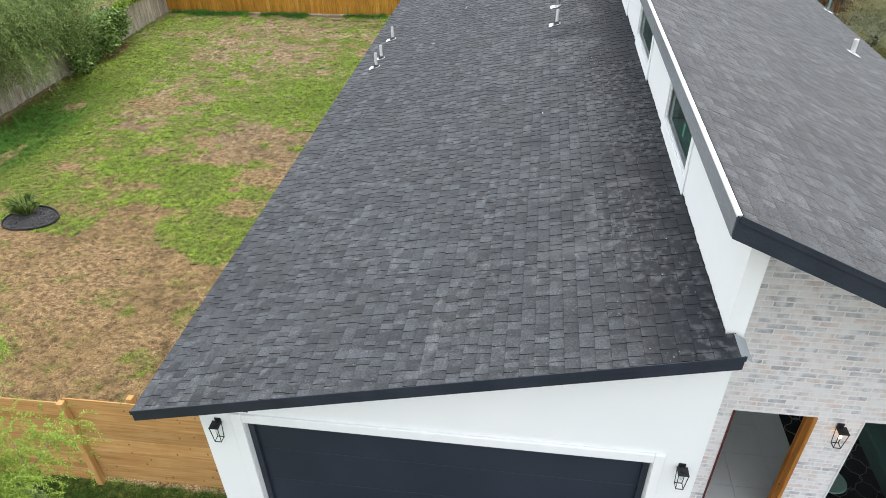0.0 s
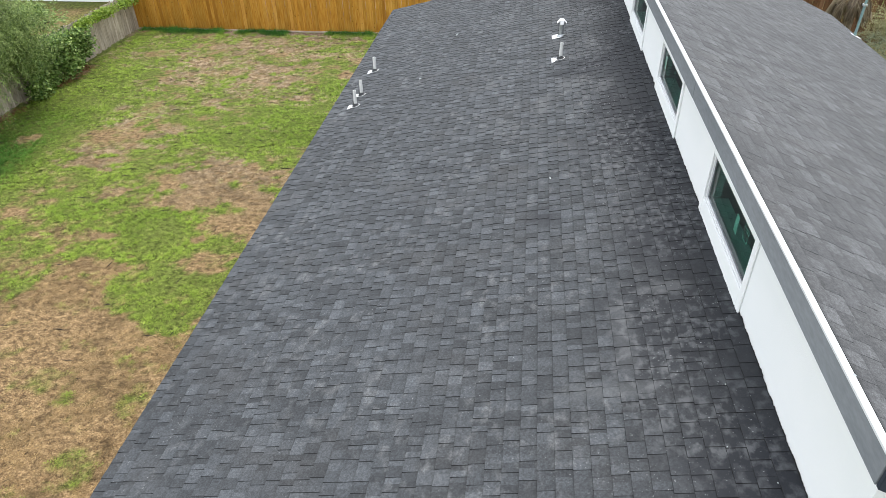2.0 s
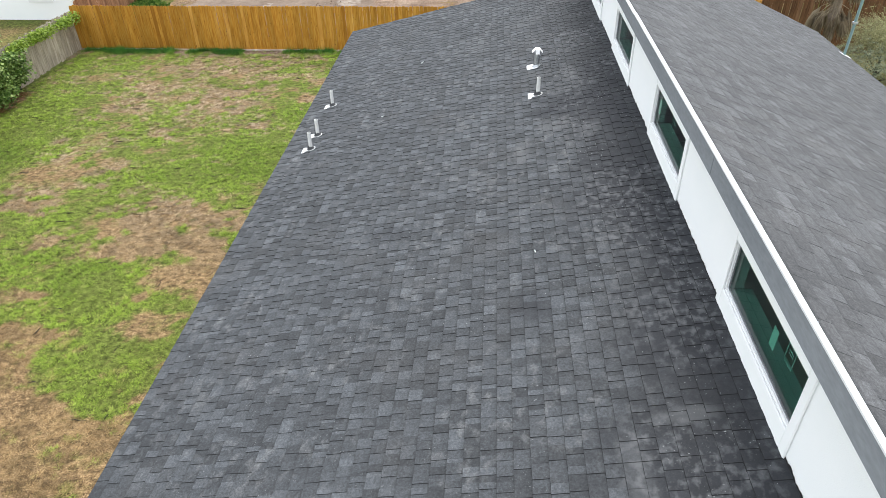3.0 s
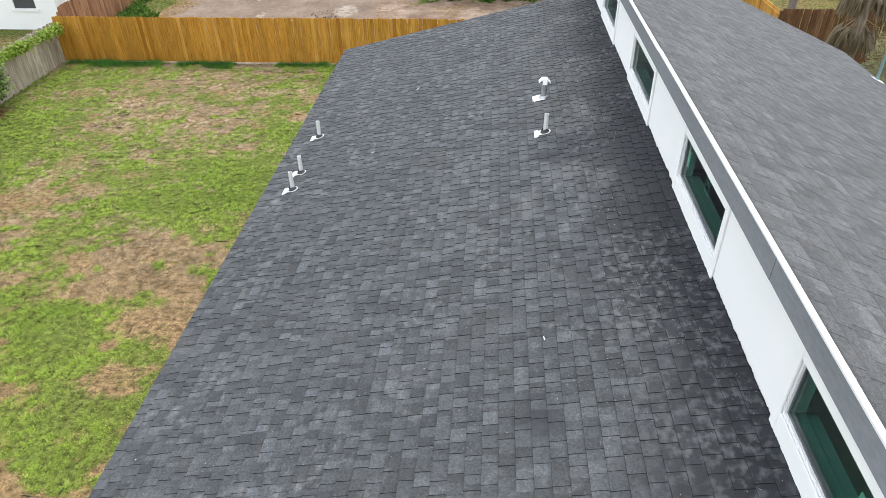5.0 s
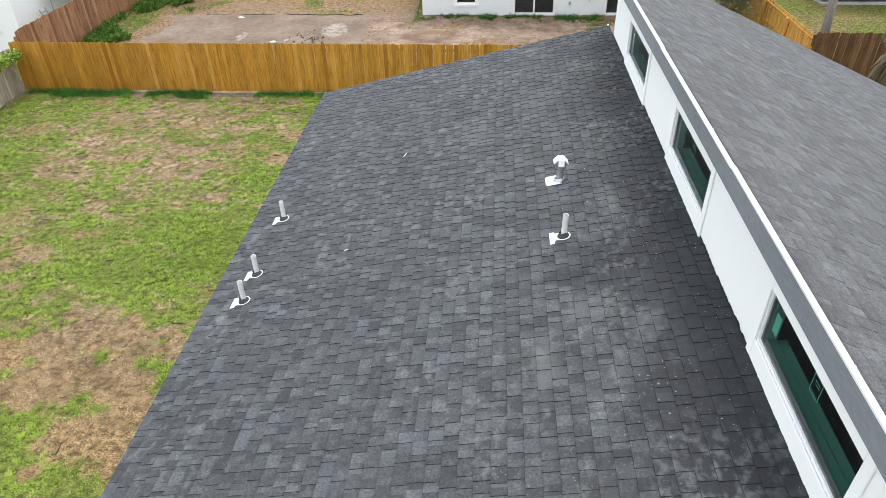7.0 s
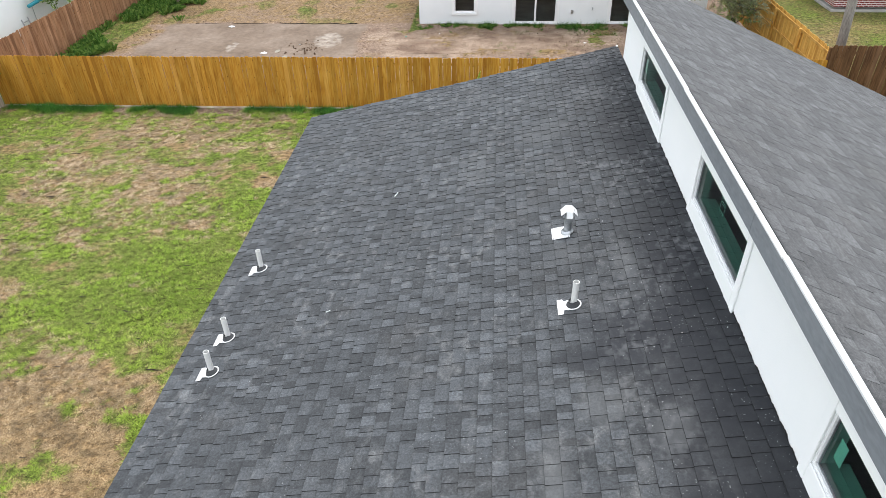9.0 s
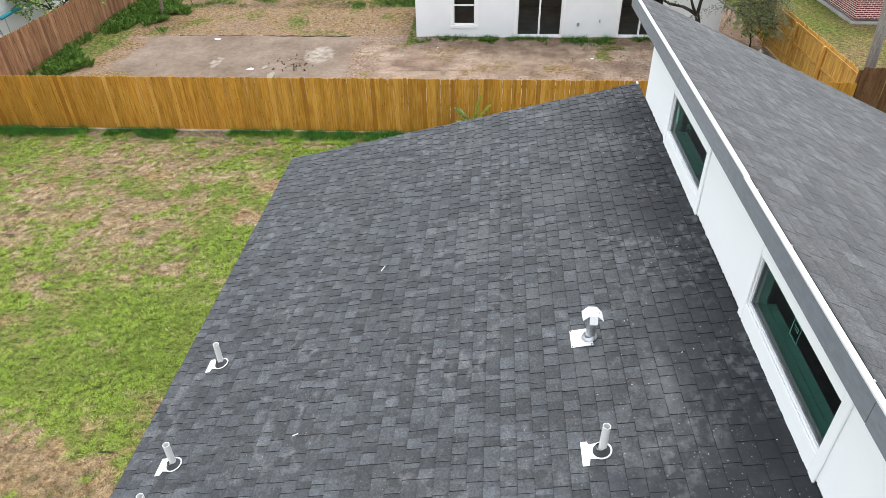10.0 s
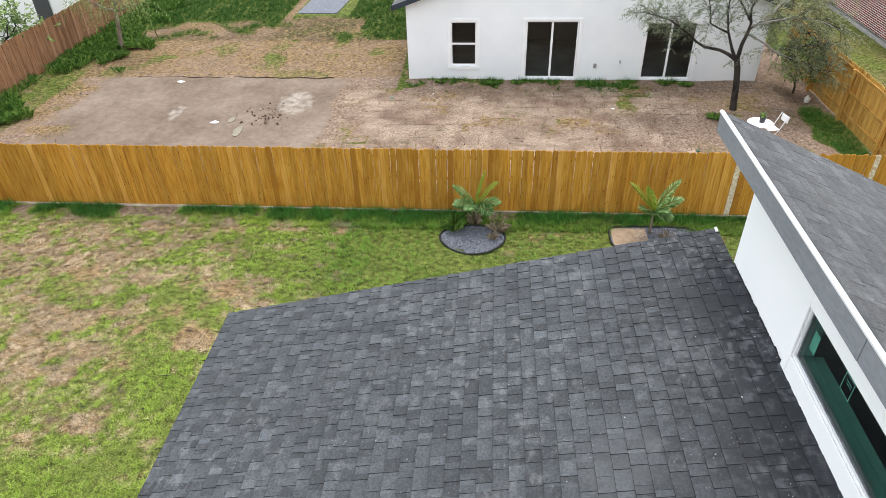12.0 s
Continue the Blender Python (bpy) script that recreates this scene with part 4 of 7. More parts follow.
g = Geo().prism([(-0.040, -0.075, 0.345), (0.040, -0.075, 0.345), (0.040, 0.075, 0.345), (-0.040, 0.075, 0.345)], (0, 0, 0.004))
g.prism([(-0.040, -0.075, 0.345), (-0.040, 0.075, 0.345), (-0.098, 0.070, 0.285), (-0.098, -0.070, 0.285)], (-0.003, 0, 0.004))
g.prism([(0.040, 0.075, 0.345), (0.040, -0.075, 0.345), (0.098, -0.070, 0.285), (0.098, 0.070, 0.285)], (0.003, 0, 0.004))
g.prism([(-0.040, -0.075, 0.345), (0.040, -0.075, 0.345), (0.040, -0.112, 0.272), (-0.040, -0.112, 0.272)], (0, -0.004, 0.002))
part("rain_cap", g, M_FLASH, hood, "bent white sheet cap")
for a in (-0.055, 0.060):
    part("strap", Geo().box((a, -0.010, 0.25), (a + 0.003, 0.010, 0.343)), M_GALV, hood)

right_vents = ((6.88, 14.14, 0.30, 0.05), (8.25, 19.5, 1.5, 0.032))
for x, y, h, r in right_vents:
    v = thing("vent_pipe", (x, y, up_z(x) + 0.004), "short white vent pipe on the grey shingle slope" if h < 1 else "tall grey-green service mast on the grey shingle slope", "vent pipe", "roof vents")
    part("pipe", Geo().tube([(0, 0, 0), (0, 0, h)], [r, r], 16), M_PVC if h < 1 else M_VERDIGRIS, v)
    part("flashing", Geo().box((-0.10, -0.11, 0.008), (0.16, 0.11, 0.012), Matrix.Rotation(math.atan(UP_S), 4, "Y")), M_FLASH, v)
    if h > 1:
        part("bracket", Geo().box((-0.05, -0.05, 0.75), (0.05, 0.05, 0.80)), M_GALV, v, "", 0.004)
        part("weatherhead", Geo().tube([(0, 0, h), (0.03, 0, h + 0.1), (0.12, 0, h + 0.12)], [0.05, 0.06, 0.05], 12), M_GALV, v, "", 0, True)


# ---- ground ----
# dry sod: centre x, y, half sizes and how dry
DRY = [(-8.1, 16.2, 1.75, 1.3, 1.0), (-7.0, 14.4, 0.85, 0.9, 0.95), (-10.97, 15.6, 0.42, 0.33, 1.0), (-10.17, 13.58, 0.62, 0.18, 0.95), (-12.3, 17.05, 0.85, 0.4, 0.9),
       (-12.6, 18.9, 0.74, 1.3, 0.72), (-15.3, 18.3, 0.4, 0.36, 0.8), (-7.2, 12.7, 0.65, 0.34, 0.8), (-9.4, 24.2, 1.1, 1.1, 0.72), (-12.8, 25.3, 0.5, 0.65, 0.7),
       (-10.0, 27.3, 0.6, 0.65, 0.7)]
DRY += [(-7.58, 22.28, 0.45, 0.26, 0.9), (-10.4, 21.4, 0.32, 0.34, 0.8), (-16.9, 23.7, 0.37, 0.4, 0.7), (-6.45, 24.35, 0.42, 0.36, 0.85),
       (-11.2, 19.4, 0.6, 0.5, 0.55), (-13.3, 23.5, 0.33, 0.3, 0.7), (-11.4, 27.5, 0.7, 0.38, 0.6), (-4.41, 27.65, 0.18, 0.2, 1.0), (-6.05, 25.95, 0.95, 0.5, 0.62),
       (-4.18, 28.6, 0.2, 0.5, 0.8)]
DRY += [(-9.36, 28.4, 0.6, 0.25, 0.7), (-11.5, 28.8, 0.28, 0.25, 0.8), (-12.94, 14.38, 0.33, 0.14, 0.9), (-15.2, 14.7, 0.22, 0.75, 0.75),
       (-9.55, 12.2, 0.65, 0.55, 0.85), (-13.8, 12.75, 0.2, 0.5, 0.9), (-8.3, 26.3, 0.5, 0.3, 0.6), (-14.6, 26.2, 0.8, 0.5, 0.5), (-12.1, 22.3, 0.7, 0.3, 0.6)]
# where the turf has taken well: centre x, y and half sizes
GREEN = [(-7.9, 20.0, 2.1, 1.5), (-7.5, 11.4, 0.95, 0.8), (-6.9, 23.5, 0.65, 0.9), (-5.6, 27.4, 0.9, 0.8), (-9.2, 14.2, 0.7, 0.7), (-11.3, 14.5, 0.9, 0.5), (-3.0, 27.3, 0.9, 1.0), (-8.4, 25.9, 0.5, 0.3)]
# far edge of the straw-dry part of the lawn
DRY_X, DRY_Y = (-18.0, -11.2, -10.4, -10.1, -9.0, -8.7, -7.4, -3.0), (11.2, 11.15, 11.6, 12.7, 12.6, 11.1, 10.5, 10.4)


def field(x, y, scale, seed, octaves=4, rough=0.5):
    """Smooth noise over arrays of places, about -1 to 1."""
    out, amp, total = 0.0, 1.0, 0.0
    for k in range(octaves):
        fx, fy = x * scale * 2.03 ** k + 17.3 * k, y * scale * 2.03 ** k - 9.1 * k
        ix, iy = np.floor(fx), np.floor(fy)
        u, v = fx - ix, fy - iy
        u, v = u * u * (3 - 2 * u), v * v * (3 - 2 * v)

        def corner(a, b):
            h = np.sin(a * 127.1 + b * 311.7 + (seed + 3 * k) * 74.7) * 43758.5453
            return 2 * (h - np.floor(h)) - 1
        low = corner(ix, iy) * (1 - u) + corner(ix + 1, iy) * u
        high = corner(ix, iy + 1) * (1 - u) + corner(ix + 1, iy + 1) * u
        out, total, amp = out + amp * (low * (1 - v) + high * v), total + amp, amp * rough
    return 1.35 * out / total


def patches(x, y, spots, fine):
    """The strongest of the squarish, ragged spots at each place."""
    wx, wy = x + 0.16 * field(x, y, 1.7, 21, 2), y + 0.14 * field(x, y, 1.7, 27, 2)
    best = np.zeros_like(x)
    for cx, cy, rx, ry, share in spots:
        d = (np.abs(wx - cx) / rx) ** 4 + (np.abs(wy - cy) / ry) ** 4
        best = np.maximum(best, share * smooth((1.2 - d + 1.5 * fine) / 0.7))
    return best


def dryness(x, y):
    """0 for green turf, 1 for straw; the sod was laid in small mats, so patches end in ragged squares."""
    n, fine, tiny = field(x, y, 0.55, 3), field(x, y * 1.25, 2.2, 9, 4, 0.65), field(x, y, 9.0, 13, 2)
    sod = field(np.floor(x / 0.62) * 7.7, np.floor(y / 0.41) * 5.3, 1.0, 7, 1)
    tan = (0.24 * smooth((y - 17.0) / 3) * smooth((-7.6 - x) / 2.0) + 0.16 * smooth((y - 23.0) / 1.5) * smooth((-5.5 - x) / 2.0)) * (0.15 + 0.85 * smooth((x + 14.6) / 2.0))
    base = 0.14 + tan + 0.24 * n + 0.66 * fine + 0.34 * tiny + 0.08 * sod - 0.20 * (x > -3.5)
    base = base - 0.30 * patches(x, y, [(*g, 1.0) for g in GREEN], fine)
    best = patches(x, y, DRY, fine)
    wx, wy = x + 0.2 * field(x, y, 1.7, 31, 2), y + 0.2 * field(x, y, 1.7, 37, 2)
    edge = np.interp(wx, DRY_X, DRY_Y)
    straw = smooth((edge - wy + 0.35 * fine) / 0.35 + 0.4) * (1 - 0.45 * smooth(1.6 - np.hypot((x + 6.75) / 0.35, (y - 8.6) / 0.5)) - 0.5 * smooth(1.5 - np.hypot((x + 8.0) / 0.2, (y - 8.5) / 0.15)))
    best = np.maximum(best, straw)
    lush = smooth((x + 13.4) / -1.2) * smooth((27 - y) / 5)
    best = np.minimum(best * (0.93 + 0.7 * np.minimum(fine, 0.10) + 0.30 * np.minimum(tiny, 0.2)), 1.0)
    return np.clip(np.maximum(base * (1 - 0.75 * lush), 0.0) * (1 - best) + best, 0.0, 1.0)


def fringe_at(x, y):
    """Share of uncut grass along the foot of the back fence, broken by bare gaps."""
    return smooth((y - 28.72 - 0.25 * field(x, y, 1.1, 5, 2)) / 0.22) * smooth(1.1 + 3.4 * field(x, 0 * y, 0.62, 15, 3) + 1.0 * (x > -2)) * (y < 29.36)


def cover(x, y):
    """Shares of dry turf, bare soil and worn pad at arrays of places."""
    n = field(x, y, 0.45, 11)
    lawn = (y > 4.7) & (y < 29.35) & (x > -17.3) & ((x < -3.3) | (y > 20)) & (x < 10.3)
    yard = (y >= 29.35) & (x <= 10.3) & (x >= -17.3)
    strip = smooth((29.45 - y) / 0.10) * smooth((y - 28.75 + 0.2 * n) / 0.25) * (1 - fringe_at(x, 0 * y + 29.2))
    left = smooth((-16.85 - x) / 0.25) * np.where(n > -0.1, 0.8, 0.2)
    dry1 = dryness(x, y)
    bare1 = np.maximum(np.maximum(0.9 * strip, 0.7 * left), 0.22 * smooth((dry1 - 0.52) / 0.3) * smooth((y - 17.5) / 2.0))
    sod = 0.5 + 0.5 * field(np.floor(x / 0.62) * 7.7, np.floor(y / 0.41) * 5.3, 1.0, 5, 1)
    d = 1.05 + 0.5 * n
    d = d - (y > 41.5) * 1.3 * smooth((y - 42.6 + 1.6 * n - np.where(x < -9.8, 0.5, np.where(x > -6.2, -1.2, 1.0))) / 0.8) * ~((x > -9.9) & (x < -9.5))
    d = d - 0.5 * (x < -15.6)
    d = d - 1.5 * ((x > -3.9) & (y > 36.0)) * smooth((y - 37.0 + 1.5 * field(x, y, 1.5, 61, 3)) / 0.25) * smooth((6.5 - x) / 1.0)
    d = d - 1.3 * ((x > 8.0) & (y > 30.8) & (y < 36.2)) * smooth((1.15 - np.hypot((x - 9.45) / 1.05, (y - 33.9) / 1.9) + 0.8 * n) / 0.3)
    d = d - 0.5 * smooth((field(x, y, 0.9, 51) - 0.25) / 0.2) * ((x < -3.6) | (y < 36.0))
    d = np.clip(d + 0.3 * ((y > 38) & (x > 8.3)), 0.0, 1.0)
    soil = np.clip(0.62 + 0.7 * n + 0.5 * (sod - 0.5) + 0.45 * smooth((x - 2) / 4), 0.0, 0.95)
    soil = np.where((y > 37.4) & (x < -3.6), 0.08 + 0.4 * soil, soil) * d
    soil = np.where((y > 41.5) & (d < 0.5), 0.05, soil)
    pad = smooth((x + 14.9 + 0.9 * n) / 0.9) * smooth((-5.75 - x + 0.4 * n) / 0.5) * smooth((37.38 - y) / 0.15) * smooth((y - 29) / 0.5)
    dry = np.where(lawn, dry1, np.where(yard, d, np.where(y < 4.7, 0.05 + 0.4 * n, 0.30 + 0.5 * n)))
    return np.clip(dry, 0, 1), np.where(lawn, bare1, np.where(yard, soil, 0.0)), np.where(yard, pad, 0.0)


def bleached(x, y):
    """Pale dried mud on the worn pad."""
    return np.maximum(0.55 * smooth(1.7 - np.hypot((x + 7.05) / 0.55, (y - 35.2) / 0.85)), 0.55 * smooth(1.6 - np.hypot((x + 10.8) / 0.22, (y - 34.3) / 0.6)))


def sheet_axis(a, b, step, far):
    mid = list(np.arange(a, b + step / 2, step))
    out = [step * 1.5 ** k for k in range(1, 40) if step * 1.5 ** k < far]
    return [a - sum(out[:k + 1]) for k in range(len(out))][::-1] + mid + [b + sum(out[:k + 1]) for k in range(len(out))]


def ground_sheet():
    xs, ys = sheet_axis(-18, 11, 0.12, 500), sheet_axis(4, 49, 0.12, 500)
    x, y = (a.ravel() for a in np.meshgrid(np.array(xs), np.array(ys)))
    inside = (x > -23) & (x < 19) & (y > 1) & (y < 51)
    dry, bare, pad = (np.where(inside, a, b) for a, b in zip(cover(x, y), (0.35, 0.1, 0.0)))
    z = ground_z(x, y) + inside * 0.035 * field(x, y, 0.8, 1, 3) - 0.02
    nx = len(xs)
    faces = [(j * nx + i, j * nx + i + 1, (j + 1) * nx + i + 1, (j + 1) * nx + i) for j in range(len(ys) - 1) for i in range(nx - 1)]
    me = bpy.data.meshes.new("ground")
    me.from_pydata(np.stack([x, y, z], 1).tolist(), [], faces)
    at = me.color_attributes.new("cover", "FLOAT_COLOR", "POINT")
    at.data.foreach_set("color", np.stack([dry, bare, pad, inside * bleached(x, y)], 1).astype(np.float32).ravel())
    me.polygons.foreach_set("use_smooth", [True] * len(faces))
    me.materials.append(M_GROUND)
    return tagged(new("ground", me), "patchy lawn of green turf and straw-dry sod", "ground", "", "structure")


ground = ground_sheet()


BEDS = [(-1.04, 28.08, 0.78, 0.60), (3.30, 28.28, 1.05, 0.48), (-12.3, 11.65, 0.68, 0.55)]


def off_beds(x, y):
    ok = np.ones_like(x, dtype=bool)
    for cx, cy, rx, ry in BEDS:
        ok &= ((x - cx) / rx) ** 2 + ((y - cy) / ry) ** 2 > 1.0
    return ok


def turf(name, label, regions, seed):
    """Turf as one mesh of slivers that spring from tufts. regions: x0, x1, y0, y1, tufts, blades in each, height, a test of the place."""
    r = np.random.default_rng(seed)
    corners, marks = [], []
    for x0, x1, y0, y1, tufts, blades, tall, ok in regions:
        x, y = r.uniform(x0, x1, tufts), r.uniform(y0, y1, tufts)
        keep = ok(x, y)
        x, y = x[keep], y[keep]
        dry, bare, pad = cover(x, y)
        gx, gy = np.abs((x / 0.62) % 1.0 - 0.5), np.abs((y / 0.41) % 1.0 - 0.5)
        seam = ((gx > 0.475) | (gy > 0.465)) & (r.random(len(x)) < 0.6)
        keep = ~seam & (r.random(len(x)) > 1.6 * pad) & ((bare < 0.35) | (r.random(len(x)) > bare))
        x, y, dry = x[keep], y[keep], dry[keep]
        n = len(x)
        fringe = fringe_at(x, y)
        lush = np.maximum(fringe, smooth((x + 13.6) / -1.4) * smooth((22 - y) / 5) * 0.9 * (1 - dry))
        lush = np.maximum(lush, 0.55 * smooth((x + 5.5) / 1.5) * smooth((y - 25.4) / 1.2) * (y < 29.4))
        lush = np.maximum(lush, 0.14 * patches(x, y, [(*g, 1.0) for g in GREEN], field(x, y, 2.2, 9, 3)) * (y > 12.0) * (1 - dry))
        lush = np.where(y < 4.7, 0.9, lush)
        lush = np.where((y > 29.4) & (x < 10.2), 0.95 * (1 - dry), lush)
        dry = np.clip(dry * (1 - 0.9 * fringe) + r.normal(0, 0.16, n), 0, 1)
        tone = 0.5 + 0.20 * field(x, y, 0.9, 41, 3) + (0.50 + 0.25 * dry) * field(x, y * 1.2, 4.5, 43, 4, 0.85) + r.normal(0, 0.13, n)
        # before the plank fence the tone holds painted shade as well as lush growth
        tone = np.clip(tone * np.where(y < 4.7, 0.12, np.where(y > 40, 0.16, np.where(y > 29.5, 0.55, 1.0))), 0.02, 1)
        high = tall * (0.45 + 0.75 * (1 - dry)) * (0.55 + 0.9 * tone) * (1 + 1.3 * lush) * r.uniform(0.8, 1.2, n)
        bx, by, bd, bl, bt, bh = (np.repeat(a, blades) for a in (x, y, dry, lush, tone, high))
        m = len(bx)
        a, q = r.uniform(0, 6.283, m), 0.045 * np.sqrt(r.random(m))
        px, py = bx + q * np.cos(a), by + q * np.sin(a)
        a = a + r.normal(0, 0.7, m)
        H = bh * r.uniform(0.45, 1.15, m)
        L = (0.028 + 0.035 * r.random(m)) * (1 + 0.5 * bd) + 0.35 * bh * r.random(m)
        w = r.uniform(0.0022, 0.0042, m) * (1.25 - 0.35 * bd)
        z = ground_z(px, py) - 0.018
        ca, sa = np.cos(a), np.sin(a)
        corners.append(np.stack([px + sa * w, py - ca * w, z, px - sa * w, py + ca * w, z, px + ca * L, py + sa * L, z + H], 1).reshape(-1, 3))
        marks.append(np.repeat(np.stack([bd, np.clip(bt + r.normal(0, 0.10, m), 0, 1), bl, 0.9 * smooth((by - 11.6) / 9.0)], 1), 3, axis=0))
    v, c = np.concatenate(corners), np.concatenate(marks)
    me = bpy.data.meshes.new(name)
    me.vertices.add(len(v))
    me.vertices.foreach_set("co", v.astype(np.float32).ravel())
    me.loops.add(len(v))
    me.loops.foreach_set("vertex_index", np.arange(len(v), dtype=np.int32))
    me.polygons.add(len(v) // 3)
    me.polygons.foreach_set("loop_start", np.arange(0, len(v), 3, dtype=np.int32))
    me.update(calc_edges=True)
    at = me.color_attributes.new("cover", "FLOAT_COLOR", "POINT")
    at.data.foreach_set("color", c.astype(np.float32).ravel())
    me.materials.append(M_BLADE)
    return tagged(new(name, me), label, "grass", "", "stuff")


def everywhere(x, y):
    return x > -100


turf("lawn_grass", "short patchy lawn grass, green and straw", [
    (-17.1, -3.4, 4.9, 13.0, 21000, 15, 0.036, off_beds), (-17.1, -3.4, 13.0, 21.0, 23000, 15, 0.036, off_beds), (-17.1, -3.4, 21.0, 29.3, 20000, 14, 0.036, off_beds), (-3.4, 10.1, 21.0, 29.3, 9000, 12, 0.036, off_beds),
    (-17.1, 10.1, 28.5, 29.33, 8500, 14, 0.056, off_beds), (-9.0, -3.4, 2.5, 4.62, 3200, 12, 0.05, off_beds)], 3)
turf("yard_grass", "thin straw and new grass in the yard behind", [
    (-17.0, 10.0, 29.6, 47.0, 13000, 9, 0.05, lambda x, y: ~((x > -3.6) & (x < 8.3) & (y > 37.3) | (x > -9.8) & (x < -7.0) & (y > 44.9))),
    (-17.0, -3.7, 41.3, 48.5, 12000, 11, 0.10, lambda x, y: ~((x > -9.8) & (x < -7.0) & (y > 44.6))), (-3.5, 6.6, 35.9, 37.28, 1500, 14, 0.085, everywhere), (8.0, 10.05, 30.8, 36.2, 1500, 12, 0.07, everywhere)], 4)
turf("verge_grass", "mown grass beyond the side fence", [(10.4, 17.0, 29.6, 46.0, 5000, 8, 0.04, everywhere)], 5)


# ---- fences ----
def picket_mesh(name, width, height, thick, mat):
    """A dog-eared board, base at the origin, face to -y."""
    c = 0.03
    me = Geo().prism([(-width / 2, 0, 0), (width / 2, 0, 0), (width / 2, 0, height - c), (width / 2 - c, 0, height), (-width / 2 + c, 0, height), (-width / 2, 0, height - c)], (0, thick, 0)).mesh(name)
    me.materials.append(mat)
    return me


FENCES = []


def fence(name, a, b, height, mat, label, rails_side, base=0.03, posts=2.4, wobble=0.006, group="fences", level=None):
    """A board fence from a to b; the rails and posts stand on rails_side (+1: behind the faces). The boards follow at the end of the file."""
    a, b = Vector((*a, 0)), Vector((*b, 0))
    turn = math.degrees(math.atan2(b.y - a.y, b.x - a.x))
    f = thing(name, (a.x, a.y, 0), label, "fence", group, "", turn)
    length = (b - a).length
    z = (lambda s: level) if level is not None else (lambda s: ground_z(*((a + (b - a) * (s / length)).xy)))
    n = max(1, round(length / posts))
    off = 0.024 if rails_side > 0 else -0.045
    for k in range(n):
        s0, s1 = length * k / n, length * (k + 1) / n
        for h in (0.28, height * 0.52, height - (0.16 if name == "cedar_side_fence" else 0.24)):
            z0, z1 = z(s0) + h, z(s1) + h
            y0, y1 = (off, off + 0.038) if rails_side > 0 else (off, off + 0.04)
            part("rail", Geo().add([(s0, y0, z0), (s1, y0, z1), (s1, y1, z1), (s0, y1, z0), (s0, y0, z0 + 0.085), (s1, y0, z1 + 0.085), (s1, y1, z1 + 0.085), (s0, y1, z0 + 0.085)], [(3, 2, 1, 0), (4, 5, 6, 7), (0, 1, 5, 4), (1, 2, 6, 5), (2, 3, 7, 6), (3, 0, 4, 7)]), M_RAIL if name == "cedar_side_fence" else mat, f)
    for k in range(n + 1):
        s = length * k / n
        y0 = 0.064 if rails_side > 0 else -0.135
        part("post", Geo().box((s - 0.045, y0, z(s) - 0.3), (s + 0.045, y0 + 0.088, z(s) + height - 0.06)), mat, f, "", 0.004)
    FENCES.append((f, length, height, mat, z, base, wobble))
    return f


fence("back_fence", (-17.3, 29.35), (9.82, 29.35), 1.72, M_CEDAR, "golden stained cedar board fence along the back lawn", 1)
fence("grey_fence", (-17.3, 29.30), (-17.3, 9.5), 1.55, M_GREYWOOD, "silvery weathered board fence, leaning and part grown over", -1, 0.02, 2.4, 0.03)
fence("brown_fence", (-17.25, 46.0), (-17.25, 29.5), 1.55, M_BROWN, "reddish brown board fence beside the bare yard", -1, 0.03, 2.4, 0.008)
fence("cedar_side_fence", (10.15, 29.87), (10.15, 39.6), 1.70, M_GOLD, "golden cedar fence with its posts and rails showing", 1, level=0.14)
fence("dark_fence", (9.86, 29.35), (18.0, 29.35), 2.15, M_DARKWOOD, "dark brown board fence beyond the side passage", 1)

part("kick_strip", Geo().box((0, -0.03, -0.06), (27.1, 0.05, 0.032)), surface("dusty_concrete", (0.36, 0.28, 0.22), (0.60, 0.52, 0.45), 2.2, 0.95, 0, 40.0, 0.4, 0.3, 0.1), FENCES[0][0], "pale concrete strip under the boards", 0.006)

# horizontal board fence beside the garage
gate_fence = thing("plank_fence", (-3.66, 4.70, 0.0), "fresh cedar fence of horizontal boards beside the garage", "fence", "fences", "", 180.6)
# along the fence, foot of the boards
PLANK_BAYS = [(0.0, 2.60, 0.10), (2.60, 5.0, -0.01), (5.0, 7.4, -0.04)]
for s in (2.60, 5.0, 7.4):
    part("post", Geo().box((s - 0.05, 0.004, -0.3), (s + 0.05, 0.095, 1.87)), M_PINEPOST, gate_fence, "upright cedar post", 0.006)
part("post", Geo().box((1.55, -0.125, -0.3), (1.64, -0.035, 1.95)), M_PINEPOST, gate_fence, "upright cedar post", 0.005)

